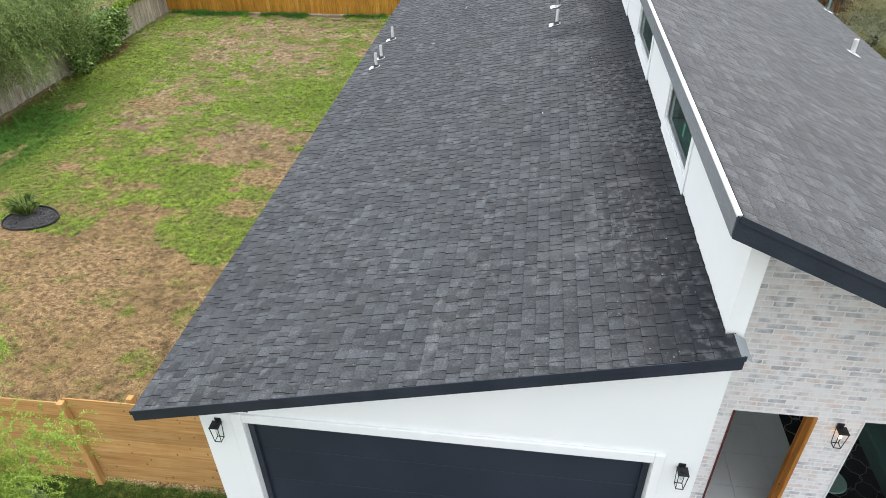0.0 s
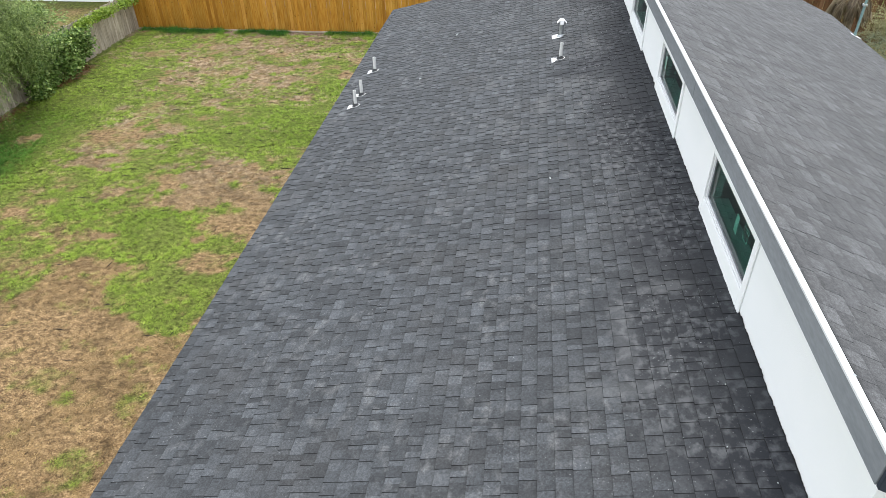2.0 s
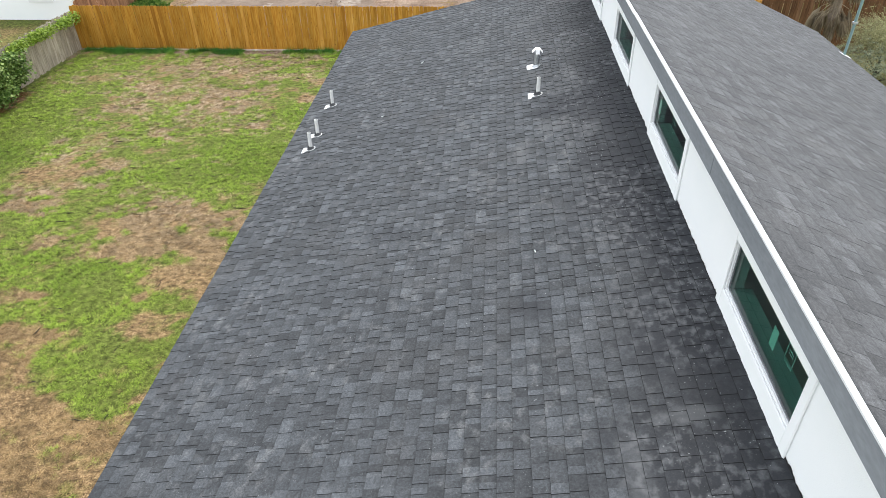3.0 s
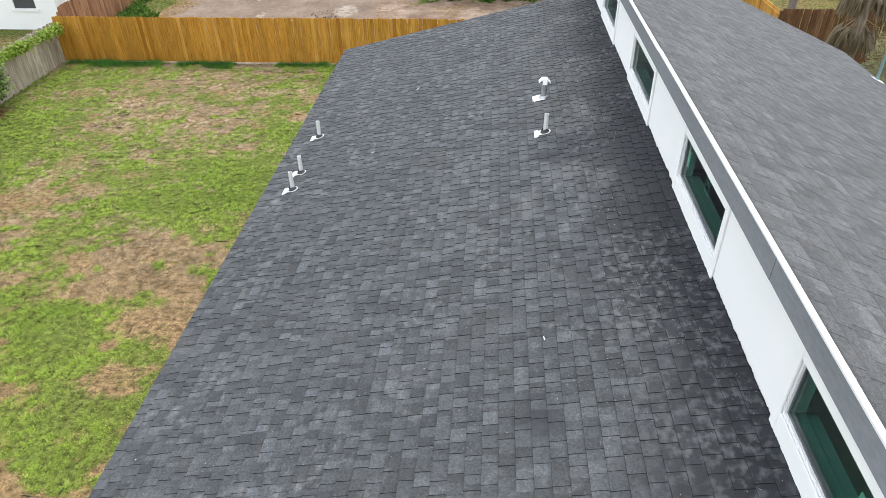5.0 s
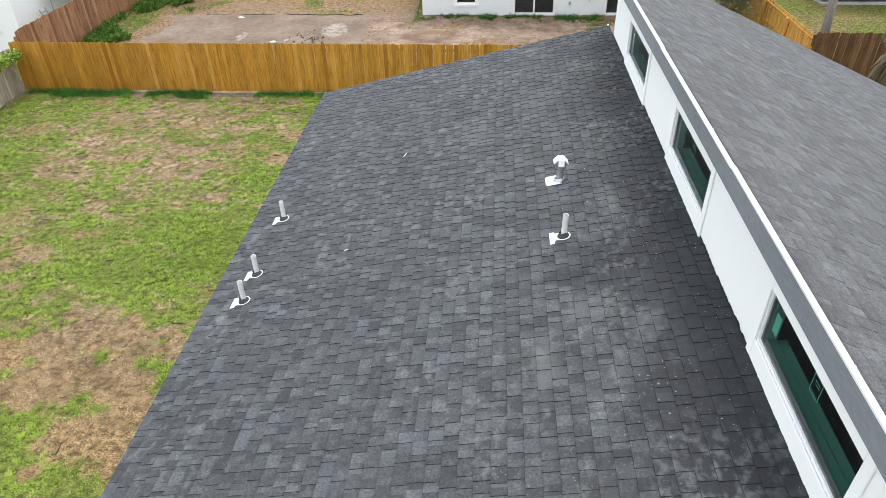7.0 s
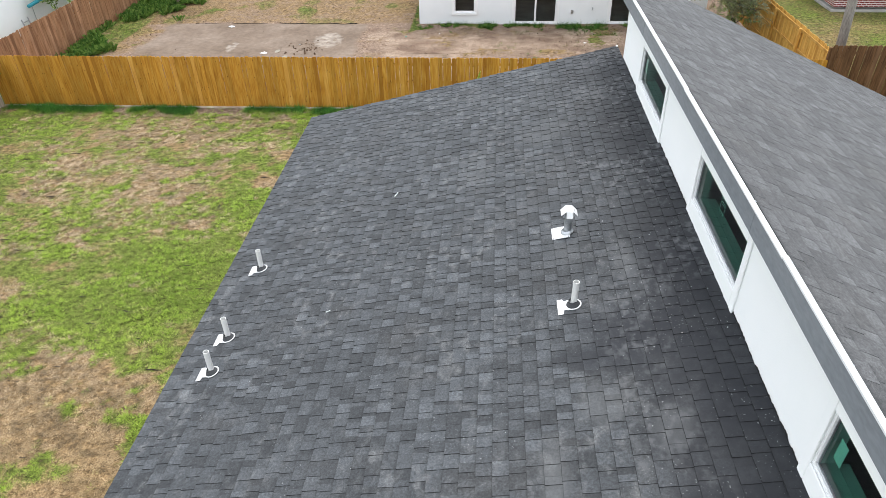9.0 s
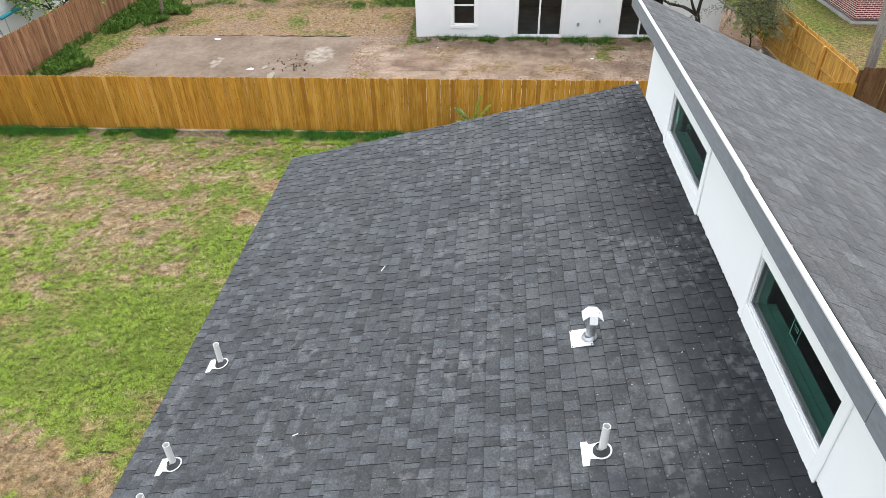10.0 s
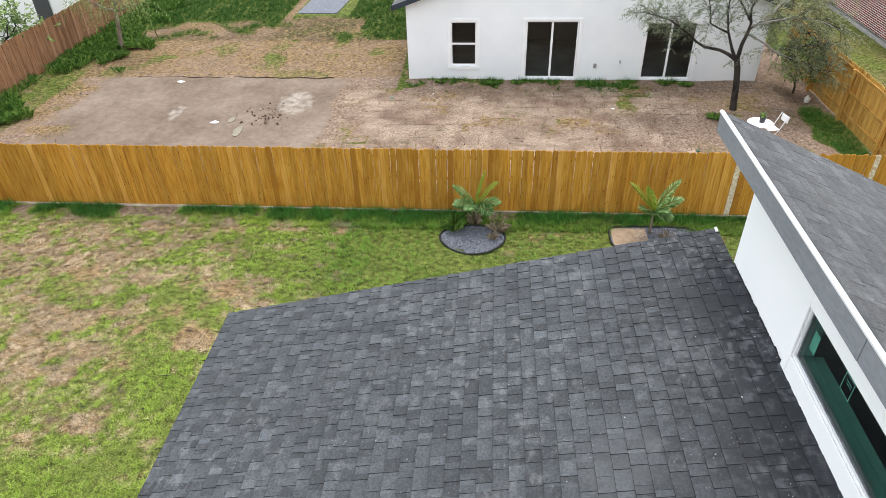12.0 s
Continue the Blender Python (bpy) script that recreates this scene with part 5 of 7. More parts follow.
# ---- planting beds ----
def gravel(cx, cy, rx, ry, square, count, seed, stone):
    bed = thing("gravel_bed", (cx, cy, 0), "%s bed of %s gravel with black edging in the lawn" % ("square" if square else "round", "dark" if stone == M_DARKGRAVEL else "blue-grey"), "planting bed", "planting beds")
    r = random.Random(seed)
    e = 5.0 if square else 2.0
    ring = []
    for k in range(49):
        a = 2 * math.pi * k / 48
        c, s = math.cos(a), math.sin(a)
        q = (abs(c) ** e + abs(s) ** e) ** (-1 / e) * (1 + (0.05 * math.sin(3 * a + seed) if not square else 0))
        ring.append((rx * q * c, ry * q * s, 0.025 + r.uniform(-0.006, 0.006)))
    part("edging", Geo().tube(ring, [0.022] * 49, 6, False), M_EDGING, bed, "black plastic edging")
    part("bed_floor", Geo().add([(0, 0, 0.012)] + [(0.98 * x, 0.98 * y, 0.006) for x, y, _ in ring[:-1]], [(0, k + 1, (k + 1) % 48 + 1) for k in range(48)]), stone, bed)
    g = Geo()
    for _ in range(count):
        a, q = r.uniform(0, 6.283), math.sqrt(r.random()) * 0.96
        c, s = math.cos(a), math.sin(a)
        w = (abs(c) ** e + abs(s) ** e) ** (-1 / e)
        x, y, d = rx * q * w * c, ry * q * w * s, r.uniform(0.007, 0.017)
        if square and x < -rx * 0.42 + r.uniform(-0.08, 0.08):
            continue
        m = Matrix.Translation((x, y, 0.012 + d * 0.5)) @ Euler((r.uniform(0, 3), r.uniform(0, 3), r.uniform(0, 3))).to_matrix().to_4x4()
        g.add([(d, 0, 0), (-d, 0, 0), (0, d * 0.8, 0), (0, -d * 0.8, 0), (0, 0, d * 0.6), (0, 0, -d * 0.6)], [(0, 2, 4), (2, 1, 4), (1, 3, 4), (3, 0, 4), (2, 0, 5), (1, 2, 5), (3, 1, 5), (0, 3, 5)], m)
    part("gravel", g, stone, bed, "loose stone chippings", 0, False, "stuff")
    return bed


BEDS.append((-7.45, 4.05, 0.75, 0.36))
for i, (b, sq, n) in enumerate(zip(BEDS, (False, True, False, False), (2600, 2200, 1500, 1100))):
    gravel(*b, sq, n, i, M_DARKGRAVEL if i == 2 else M_GRAVEL)
tagged(part("bare_soil", Geo().box((-0.42, -0.40, 0.0), (0.42, 0.40, 0.022), pose(2.72, 28.28, 0)), surface("tan_soil", (0.26, 0.185, 0.125), (0.36, 0.27, 0.19), 6, 0.95, 0, 50, 0.3, 0.5, 0.1), None, "", 0.01), "patch of bare tan soil in the square bed", "soil")


# ---- plants ----
def leaf_cloud(geo, r, centre, radii, count, size, droop=0.0, aspect=0.45):
    """Small leaves scattered through a lobe, thicker to its outside."""
    c = Vector(centre)
    for _ in range(count):
        d = Vector((r.gauss(0, 1), r.gauss(0, 1), r.gauss(0, 1))).normalized() * (r.random() ** 0.42)
        p = c + Vector((d.x * radii[0], d.y * radii[1], d.z * radii[2]))
        s = size * r.uniform(0.6, 1.35)
        u = Vector((r.uniform(-1, 1), r.uniform(-1, 1), r.uniform(-0.7, 0.7) - droop)).normalized()
        w = u.cross(Vector((r.uniform(-1, 1), r.uniform(-1, 1), 1.2))).normalized() * s * aspect
        geo.add([p, p + u * s * 0.5 + w, p + u * s, p + u * s * 0.5 - w], [(0, 1, 2, 3)])


def spray(geo, r, base, direction, length, size, aspect, droop, leaves=13):
    """Leaves on both sides of a thin twig that bends over."""
    d, p = Vector(direction).normalized(), Vector(base)
    for k in range(leaves):
        d = (d + Vector((r.gauss(0, 0.08), r.gauss(0, 0.08), -droop * 0.09))).normalized()
        p = p + d * length / leaves
        side = d.cross(Vector((r.gauss(0, 0.4), r.gauss(0, 0.4), 1))).normalized() * (1 if k % 2 else -1)
        u = (side + d * 0.7 + Vector((0, 0, r.uniform(-0.35, 0.25)))).normalized() * size * r.uniform(0.65, 1.3)
        w = u.cross(Vector((r.uniform(-0.6, 0.6), r.uniform(-0.6, 0.6), 1))).normalized() * size * aspect
        geo.add([p, p + u * 0.5 + w, p + u, p + u * 0.5 - w], [(0, 1, 2, 3)])


def limbs(geo, r, base, direction, length, radius, depth, tips, spread=0.55, up=0.25):
    pts, p, d = [Vector(base)], Vector(base), Vector(direction).normalized()
    for k in range(4):
        d = (d + Vector((r.gauss(0, 0.16), r.gauss(0, 0.16), r.gauss(0, 0.10) + up * 0.12))).normalized()
        p = p + d * length / 4
        pts.append(p.copy())
    geo.tube(pts, [radius * (1 - 0.12 * k) for k in range(5)], 7)
    if depth == 0:
        tips.append((p, d))
        return
    for k in range(r.choice((2, 3))):
        nd = (d + Vector((r.gauss(0, spread), r.gauss(0, spread), r.gauss(0.1, spread * 0.5)))).normalized()
        limbs(geo, r, pts[-1] if k < 2 else pts[3], nd, length * r.uniform(0.55, 0.8), radius * 0.52, depth - 1, tips, spread, up)


def broad_tree(name, place, label, trunk, boughs, leaf_mat, bark, count, size, seed, lobe=(0.55, 0.55, 0.4), droop=0.1, group="", aspect=0.42, leaves=13, reach=(0.45, 1.0)):
    """trunk: points and a radius; boughs: directions from its top with a length. Twigs end in leafy lobes."""
    r = random.Random(seed)
    t = thing(name, place, label, "tree", group)
    g, tips = Geo(), []
    pts, rad = trunk
    g.tube(pts, [rad * (1.25 if k == 0 else 1 - 0.10 * k) for k in range(len(pts))], 10)
    part("trunk", g, bark, t, "", 0, True)
    for d, length in boughs:
        b = Geo()
        limbs(b, r, pts[-1], d, length, rad * 0.62, 2, tips)
        part("limb", b, bark, t, "", 0, True)
    crown, each = Geo(), max(3, count // len(tips) // leaves)
    for p, d in tips:
        for _ in range(each):
            o = p + Vector((r.gauss(0, 0.45) * lobe[0], r.gauss(0, 0.45) * lobe[1], r.gauss(0, 0.4) * lobe[2]))
            u = (o - p) * 0.8 + d * 0.3 + Vector((r.gauss(0, 0.5), r.gauss(0, 0.5), r.gauss(0.1, 0.4)))
            spray(crown, r, o, u, lobe[0] * r.uniform(*reach), size, aspect, droop, leaves)
    part("crown", crown, leaf_mat, t, "", 0, False, "stuff")
    return t


def olive_tree():
    """A slim dark trunk that forks at head height; bare boughs below, airy leaf sprays above and hanging to the fence side."""
    r = random.Random(21)
    t = thing("olive_tree", (6.94, 35.0, 0.36), "grey-green olive-leaved tree with dark forked trunk", "tree")
    part("trunk", Geo().tube([(0, 0, -0.1), (-0.03, 0, 0.1), (-0.10, 0, 0.81), (-0.19, 0, 1.35), (-0.28, 0.01, 1.66)], [0.125, 0.105, 0.092, 0.090, 0.082], 12), M_BARK, t, "", 0, True)
    # bough, radius, first leafy stretch, sprays to a metre, which foliage
    boughs = [([(-0.27, 0, 1.58), (-0.55, 0, 1.77), (-0.81, 0, 1.89), (-1.28, 0.02, 1.98), (-1.54, 0.05, 2.12), (-1.82, 0.1, 2.35), (-2.4, 0.1, 2.75), (-3.1, 0.1, 2.95)], 0.060, 5, 44, 0),
              ([(-0.31, 0, 1.62), (-0.44, 0.05, 1.86), (-0.52, 0.1, 2.06), (-0.65, 0.15, 2.39), (-0.78, 0.2, 2.97), (-0.80, 0.2, 3.6)], 0.056, 4, 20, 0),
              ([(-0.64, 0.15, 2.36), (-0.98, 0.1, 2.52), (-1.23, 0.1, 2.65), (-1.34, 0.05, 3.10), (-1.50, 0.1, 3.6)], 0.036, 3, 36, 0),
              ([(-0.26, 0, 1.62), (-0.23, 0, 2.06), (-0.15, 0, 2.39), (-0.11, 0, 2.72), (-0.33, 0.05, 3.01), (-0.60, 0.1, 3.4)], 0.068, 4, 18, 0)]
    boughs += [([(-0.12, 0, 2.68), (-0.16, 0.1, 3.04), (-0.05, 0.2, 3.5)], 0.038, 2, 24, 0),
              ([(-0.10, 0, 2.36), (0.37, -0.05, 2.13), (0.83, -0.1, 1.83), (1.34, -0.1, 1.66), (1.88, -0.15, 1.46), (2.45, -0.2, 1.30)], 0.034, 3, 34, 1),
              ([(0.74, -0.08, 1.90), (1.33, 0.1, 1.93), (1.92, 0.2, 1.98), (2.5, 0.3, 2.0)], 0.026, 1, 34, 1)]
    boughs += [([(-0.12, 0, 2.60), (0.35, -0.2, 2.80), (1.0, -0.3, 2.95), (1.7, -0.35, 2.85), (2.4, -0.4, 2.55)], 0.036, 2, 33, 1),
              ([(0.20, -0.1, 2.75), (0.7, 0.3, 3.15), (1.4, 0.5, 3.4), (2.2, 0.6, 3.3)], 0.044, 2, 42, 1),
              ([(-0.14, 0, 2.5), (0.3, 0.4, 2.6), (0.9, 0.7, 2.55), (1.6, 0.8, 2.35), (2.3, 0.7, 1.9)], 0.030, 2, 33, 0)]
    crown, fresh, twigs = Geo(), Geo(), Geo()
    for b, rad, first, many, kind in boughs:
        part("limb", Geo().tube(b, [rad * (1 - 0.72 * i / (len(b) - 1)) for i in range(len(b))], 8), M_BARK if kind == 0 else M_POLE, t, "", 0, True)
        pts = [Vector(p) for p in b]
        for i in range(1, len(pts)):
            step = (pts[i] - pts[i - 1])
            for _ in range(int(step.length * (many if i >= first else 3))):
                base = pts[i - 1].lerp(pts[i], r.random())
                u = Vector((r.gauss(0, 0.7), r.gauss(0, 0.7), r.gauss(0.1 if kind else 0.3, 0.5))) + step.normalized() * 0.5
                L = r.uniform(0.3, 0.85) * (1 if i >= first else 0.5)
                mid = base + u.normalized() * L * 0.5
                tip = mid + (u.normalized() + Vector((0, 0, -0.6 if kind else -0.3))).normalized() * L * 0.5
                twigs.tube([base, mid, tip], [0.009, 0.005, 0.003], 4)
                for _ in range(5):
                    spray(fresh if kind and r.random() < 0.55 else crown, r, mid.lerp(tip, r.random()), u + Vector((r.gauss(0, 0.6), r.gauss(0, 0.6), r.gauss(0, 0.5))), r.uniform(0.2, 0.42), 0.062, 0.27, 0.9, 11)
    part("twig", twigs, M_BARK, t, "", 0, False, "stuff")
    part("crown", crown, M_OLIVE, t, "", 0, False, "stuff")
    part("drooping_foliage", fresh, M_YELLOWLEAF, t, "yellowish drooping sprays", 0, False, "stuff")


olive_tree()
broad_tree("young_tree", (-15.35, 40.1, 0.4), "slim young tree with pale trunk and drooping light leaves", ([(0, 0, -0.1), (0.06, 0, 0.5), (0.14, 0, 1.0), (0.24, 0, 1.55)], 0.095),
           [((-0.9, -0.3, 0.30), 0.65), ((0.9, -0.3, 0.22), 0.75), ((0.3, -0.6, 0.5), 0.6), ((0.0, 0.2, 0.9), 0.9)], M_FEATHER, M_PALEBARK, 4200, 0.075, 31, (0.75, 0.75, 0.35), 2.6, aspect=0.2)
broad_tree("neighbour_tree", (-18.6, 37.3, 0.0), "dark leafy tree behind the brown fence", ([(0, 0, -0.1), (0.05, 0, 0.5), (0.1, 0, 1.1)], 0.09),
           [((0.3, -0.3, 0.9), 0.9), ((0.6, 0.3, 0.5), 0.8), ((-0.3, 0.6, 0.7), 0.9), ((0.2, 0.9, 0.3), 0.8)], M_IVY, M_BARK, 5200, 0.10, 33, (0.55, 0.6, 0.5), 0.3)
broad_tree("mesquite_tree", (-18.4, 18.6, 0.0), "large feathery mesquite spilling over the grey fence", ([(0, 0, -0.1), (0.1, 0, 0.8), (0.3, 0.1, 1.6)], 0.16),
           [((0.75, -0.6, 0.55), 1.3), ((0.7, 0.5, 0.5), 1.3), ((0.2, -0.9, 0.6), 1.5), ((0.45, 1.0, 0.5), 1.5), ((0.9, 0.0, 0.35), 1.1), ((-0.4, 0.2, 0.9), 1.5), ((0.3, -0.1, 1.0), 1.3), ((0.7, 0.9, 0.2), 1.2), ((0.6, -1.0, 0.2), 1.3)],
           M_FEATHER, M_PALEBARK, 220000, 0.088, 41, (0.78, 0.78, 0.5), 1.25, aspect=0.12, leaves=26, reach=(0.6, 1.4))
lime = broad_tree("lime_tree", (-5.20, 1.78, 0.0), "wispy lime green young tree in the front yard", ([(0, 0, -0.1), (0.05, 0.02, 1.2), (0.2, 0.04, 2.4), (0.35, 0.08, 3.35)], 0.055),
                  [((0.85, 0.05, 1.0), 0.66), ((-0.6, 0.2, 0.8), 0.7), ((0.55, 0.25, 0.9), 0.62)], M_LIME, M_PALEBARK, 62000, 0.028, 51, (0.30, 0.30, 0.24), 0.9, aspect=0.15, leaves=34, reach=(0.5, 1.1))
part("limb", Geo().tube([(0.35, 0.08, 3.33), (0.75, 0.2, 4.1), (1.15, 0.3, 5.1), (1.4, 0.35, 5.75)], [0.026, 0.02, 0.013, 0.006], 7), M_PALEBARK, lime, "", 0, True)
r, g = random.Random(52), Geo()
for _ in range(46):
    spray(g, r, (1.38 + r.gauss(0, 0.07), 0.35 + r.gauss(0, 0.08), 5.72 + r.gauss(0, 0.09)), (r.gauss(0.3, 0.6), r.gauss(0, 0.6), r.gauss(0, 0.4)), r.uniform(0.12, 0.24), 0.028, 0.15, 0.9, 34)
part("sprig", g, M_LIME, lime, "", 0, False, "stuff")
part("bare_twig", Geo().tube([(1.75, -0.6, 2.2), (1.9, 0.0, 1.95), (1.9, 0.45, 1.6), (1.95, 0.9, 1.62), (1.9, 1.4, 1.45)], [0.016, 0.014, 0.012, 0.010, 0.006], 6), M_POLE, bpy.data.objects["mesquite_tree"], "bare silvery twig")
for k, (x, y, s) in enumerate([(12.6, 25.6, 6200), (11.6, 24.2, 3600), (13.4, 27.0, 5200), (14.6, 25.8, 4200)]):
    broad_tree("yard_bush", (x, y, 0.0), "tangled olive green bush beside the side passage", ([(0, 0, -0.1), (0, 0, 0.3), (0.05, 0, 0.6)], 0.05),
               [((0.5, 0.4, 0.8), 0.6), ((-0.5, 0.3, 0.8), 0.6), ((0.1, -0.6, 0.8), 0.6)], M_YELLOWLEAF if k % 2 == 0 else M_OLIVE, M_BARK, 2 * s, 0.075, 61 + k, (0.62, 0.62, 0.5), 0.6, "side bushes", aspect=0.14)
broad_tree("side_bush", (9.45, 36.85, 0.12), "dark green bush in the corner of the side fence", ([(0, 0, -0.1), (0, 0, 0.25), (-0.05, 0, 0.45)], 0.035),
           [((-0.5, -0.2, 0.5), 0.35), ((-0.1, 0.5, 0.7), 0.4), ((0.2, -0.3, 0.6), 0.4), ((0.0, 0.0, 1.0), 0.6)], M_IVY, M_BARK, 4200, 0.07, 63, (0.36, 0.40, 0.45))

vine = thing("vine", (-17.05, 22.9, 0.0), "dense green creeper draped over the weathered fence", "climbing plant")
r = random.Random(71)
g, stems = Geo(), Geo()
for k in range(26):
    y = r.uniform(-1.8, 2.0)
    h = 1.75 - 0.16 * abs(y) + r.uniform(-0.3, 0.1)
    stems.tube([(-0.1, y, 0), (0.05, y + r.uniform(-0.3, 0.3), h * 0.5), (0.0, y + r.uniform(-0.3, 0.3), h)], [0.016, 0.012, 0.006], 5)
    for z in np.arange(0.25 + 0.2 * max(0, y), h, 0.34):
        leaf_cloud(g, r, (0.16 + 0.16 * math.sin(3 * y + z), y, float(z)), (0.34, 0.5, 0.26), 110, 0.085, 0.4, 0.55)
young = Geo()
for k in range(38):
    y = 2.0 + 4.2 * r.random() ** 1.4
    leaf_cloud(young, r, (0.05, y, 1.52 - 0.02 * y), (0.22, 0.35, 0.16 + 0.1 * r.random()), 70, 0.08, 0.5, 0.55)
part("stem", stems, M_BARK, vine)
part("foliage", g, M_IVY, vine, "", 0, False, "stuff")
part("young_foliage", young, M_LIME, vine, "yellow-green young leaves along the fence top", 0, False, "stuff")
broad_tree("neighbour_shrub", (-18.95, 24.6, 0.0), "dark leafy shrub behind the weathered fence", ([(0, 0, -0.1), (0, 0, 0.5), (0.05, 0, 0.95)], 0.06),
           [((0.3, -0.5, 0.8), 0.55), ((0.2, 0.6, 0.7), 0.55), ((-0.4, 0.1, 0.8), 0.6)], M_IVY, M_BARK, 5200, 0.075, 73, (0.5, 0.55, 0.42), 0.3)


def frond(geo, r, base, direction, length, leaflets, sag, wide):
    """An arched rib with paired leaflets."""
    d, p, pts = Vector(direction).normalized(), Vector(base), []
    for k in range(leaflets + 1):
        pts.append(p.copy())
        d = (d + Vector((0, 0, -sag / leaflets))).normalized()
        p = p + d * length / leaflets
    geo.tube(pts, [0.010 * (1 - 0.7 * k / leaflets) + 0.002 for k in range(len(pts))], 5)
    for k in range(2, leaflets + 1):
        t = (pts[k] - pts[k - 1]).normalized()
        side = t.cross(Vector((0, 0, 1))).normalized()
        L = wide * math.sin(math.pi * (0.15 + 0.8 * k / leaflets)) + 0.02
        for s in (-1, 1):
            for q in (0.25, -0.25):
                u = (side * s + t * 0.55 + Vector((0, 0, q + r.uniform(-0.15, 0.1)))).normalized() * L * r.uniform(0.8, 1.1)
                w = t * 0.013
                geo.add([pts[k] - w, pts[k] + u * 0.5 + w * 1.3, pts[k] + u, pts[k] + u * 0.5 - w * 1.3], [(0, 1, 2, 3)])


def small_palm(place, seed, fronds, height):
    p = thing("young_palm", place, "young feathery palm in a gravel bed by the fence", "palm", "young palms")
    r = random.Random(seed)
    part("trunk", Geo().tube([(0, 0, 0), (0.01, 0, height * 0.5), (0, 0, height)], [0.035, 0.026, 0.02], 8), M_PALEBARK, p, "", 0, True)
    for d, length, fresh in fronds:
        g = Geo()
        frond(g, r, (0, 0, height), d, length * 0.86, 28, 0.62, 0.25)
        part("frond", g, M_LIME if fresh else M_PALM, p)


small_palm((-0.98, 28.72, 0), 81, [((0.15, -0.05, 1.0), 1.15, True), ((0.45, -0.1, 0.9), 1.0, True), ((-0.55, -0.1, 0.85), 0.9, False), ((-0.8, -0.2, 0.35), 0.65, False), ((0.75, -0.25, 0.5), 0.75, False),
                                   ((0.6, -0.5, 0.15), 0.6, False), ((-0.25, -0.6, 0.4), 0.6, False)], 0.60)
small_palm((3.22, 28.50, 0), 82, [((-0.55, 0.0, 1.0), 1.15, True), ((-0.2, -0.1, 0.9), 0.9, True), ((0.38, 0.0, 1.0), 1.15, False), ((0.6, 0.0, 0.6), 0.85, False), ((0.2, -0.5, 0.5), 0.6, False),
                                  ((-0.4, -0.3, 0.45), 0.6, False), ((0.7, -0.2, 0.1), 0.55, False)], 0.62)


def tuft(place, label, mat, count, height, spread, seed, group):
    t = thing("grass_tuft", place, label, "grass tuft", group)
    r, g = random.Random(seed), Geo()
    for _ in range(count):
        a, q = r.uniform(0, 6.283), spread * math.sqrt(r.random())
        x, y, h = q * math.cos(a) * 0.5, q * math.sin(a) * 0.5, height * r.uniform(0.6, 1.15)
        ox, oy = math.cos(a) * spread * r.uniform(0.3, 1.0), math.sin(a) * spread * r.uniform(0.3, 1.0)
        w = Vector((-math.sin(a), math.cos(a), 0)) * 0.005
        p0, p1, p2 = Vector((x, y, 0)), Vector((x + ox * 0.45, y + oy * 0.45, h * 0.75)), Vector((x + ox, y + oy, h * r.uniform(0.55, 1.0)))
        g.add([p0 - w, p0 + w, p1 + w * 0.8, p2, p1 - w * 0.8], [(0, 1, 2, 3, 4)])
    part("foliage", g, mat, t, "", 0, False, "stuff")


for i, (x, y, h, s, n, m) in enumerate([(-1.50, 28.50, 0.30, 0.28, 140, M_TUFT), (-0.42, 28.46, 0.24, 0.26, 110, M_STRAW), (-0.55, 28.10, 0.16, 0.14, 60, M_STRAW), (-1.02, 28.75, 0.3, 0.2, 80, M_STRAW), (3.62, 28.22, 0.2, 0.22, 70, M_STRAW), (-12.6, 11.9, 0.45, 0.35, 220, M_FEATHER)]):
    tuft((x, y, 0.02), "ornamental grass tuft in the gravel bed", m, n, h, s, 90 + i, "bed tufts")


def tall_strip(x, y):
    n = noise.fractal(Vector((x * 1.3, y * 0.9, 14.0)), 1, 2, 3)
    wide = 1.2 if y < 34.6 else 0.6 if y < 37.6 else 2.3 if y < 41.5 else 1.7
    return x < -17.2 + wide * (0.85 + 0.8 * n) and n > (-0.02 if y < 34.6 else 0.10 if y < 38 else -0.22)


uncut = new("uncut_grass")
tagged(uncut, "lush uncut grass along the brown fence", "grass")
r, g = random.Random(95), Geo()
for _ in range(22000):
    x, y = r.uniform(-17.1, -14.2), r.uniform(32.6, 47.0)
    if not tall_strip(x, y):
        continue
    a, h, L = r.uniform(0, 6.283), r.uniform(0.12, 0.42), r.uniform(0.05, 0.24)
    z = ground_z(x, y) - 0.02
    w = Vector((-math.sin(a), math.cos(a), 0)) * 0.0045
    p0, p1, p2 = Vector((x, y, z)), Vector((x + L * 0.4 * math.cos(a), y + L * 0.4 * math.sin(a), z + h * 0.8)), Vector((x + L * math.cos(a), y + L * math.sin(a), z + h * r.uniform(0.6, 1.0)))
    g.add([p0 - w, p0 + w, p1 + w * 0.7, p2, p1 - w * 0.7], [(0, 1, 2, 3, 4)])
part("foliage", g, M_TUFT, uncut, "", 0, False, "stuff")
for i, (x, y, s) in enumerate([(6.2, 34.3, 0.25), (-16.2, 33.4, 0.5), (-15.6, 40.2, 0.5), (-14.9, 40.7, 0.5), (-15.2, 39.4, 0.4), (5.9, 36.9, 0.22), (5.2, 37.0, 0.2), (0.2, 37.0, 0.2), (-0.6, 36.9, 0.25), (-2.4, 37.0, 0.2), (2.9, 36.9, 0.22)]):
    tuft((x, y, ground_z(x, y) - 0.02), "low lush grass tuft in the bare yard", M_TUFT, int(560 * s / 0.5), 0.26 * s / 0.5, s, 100 + i, "yard tufts")

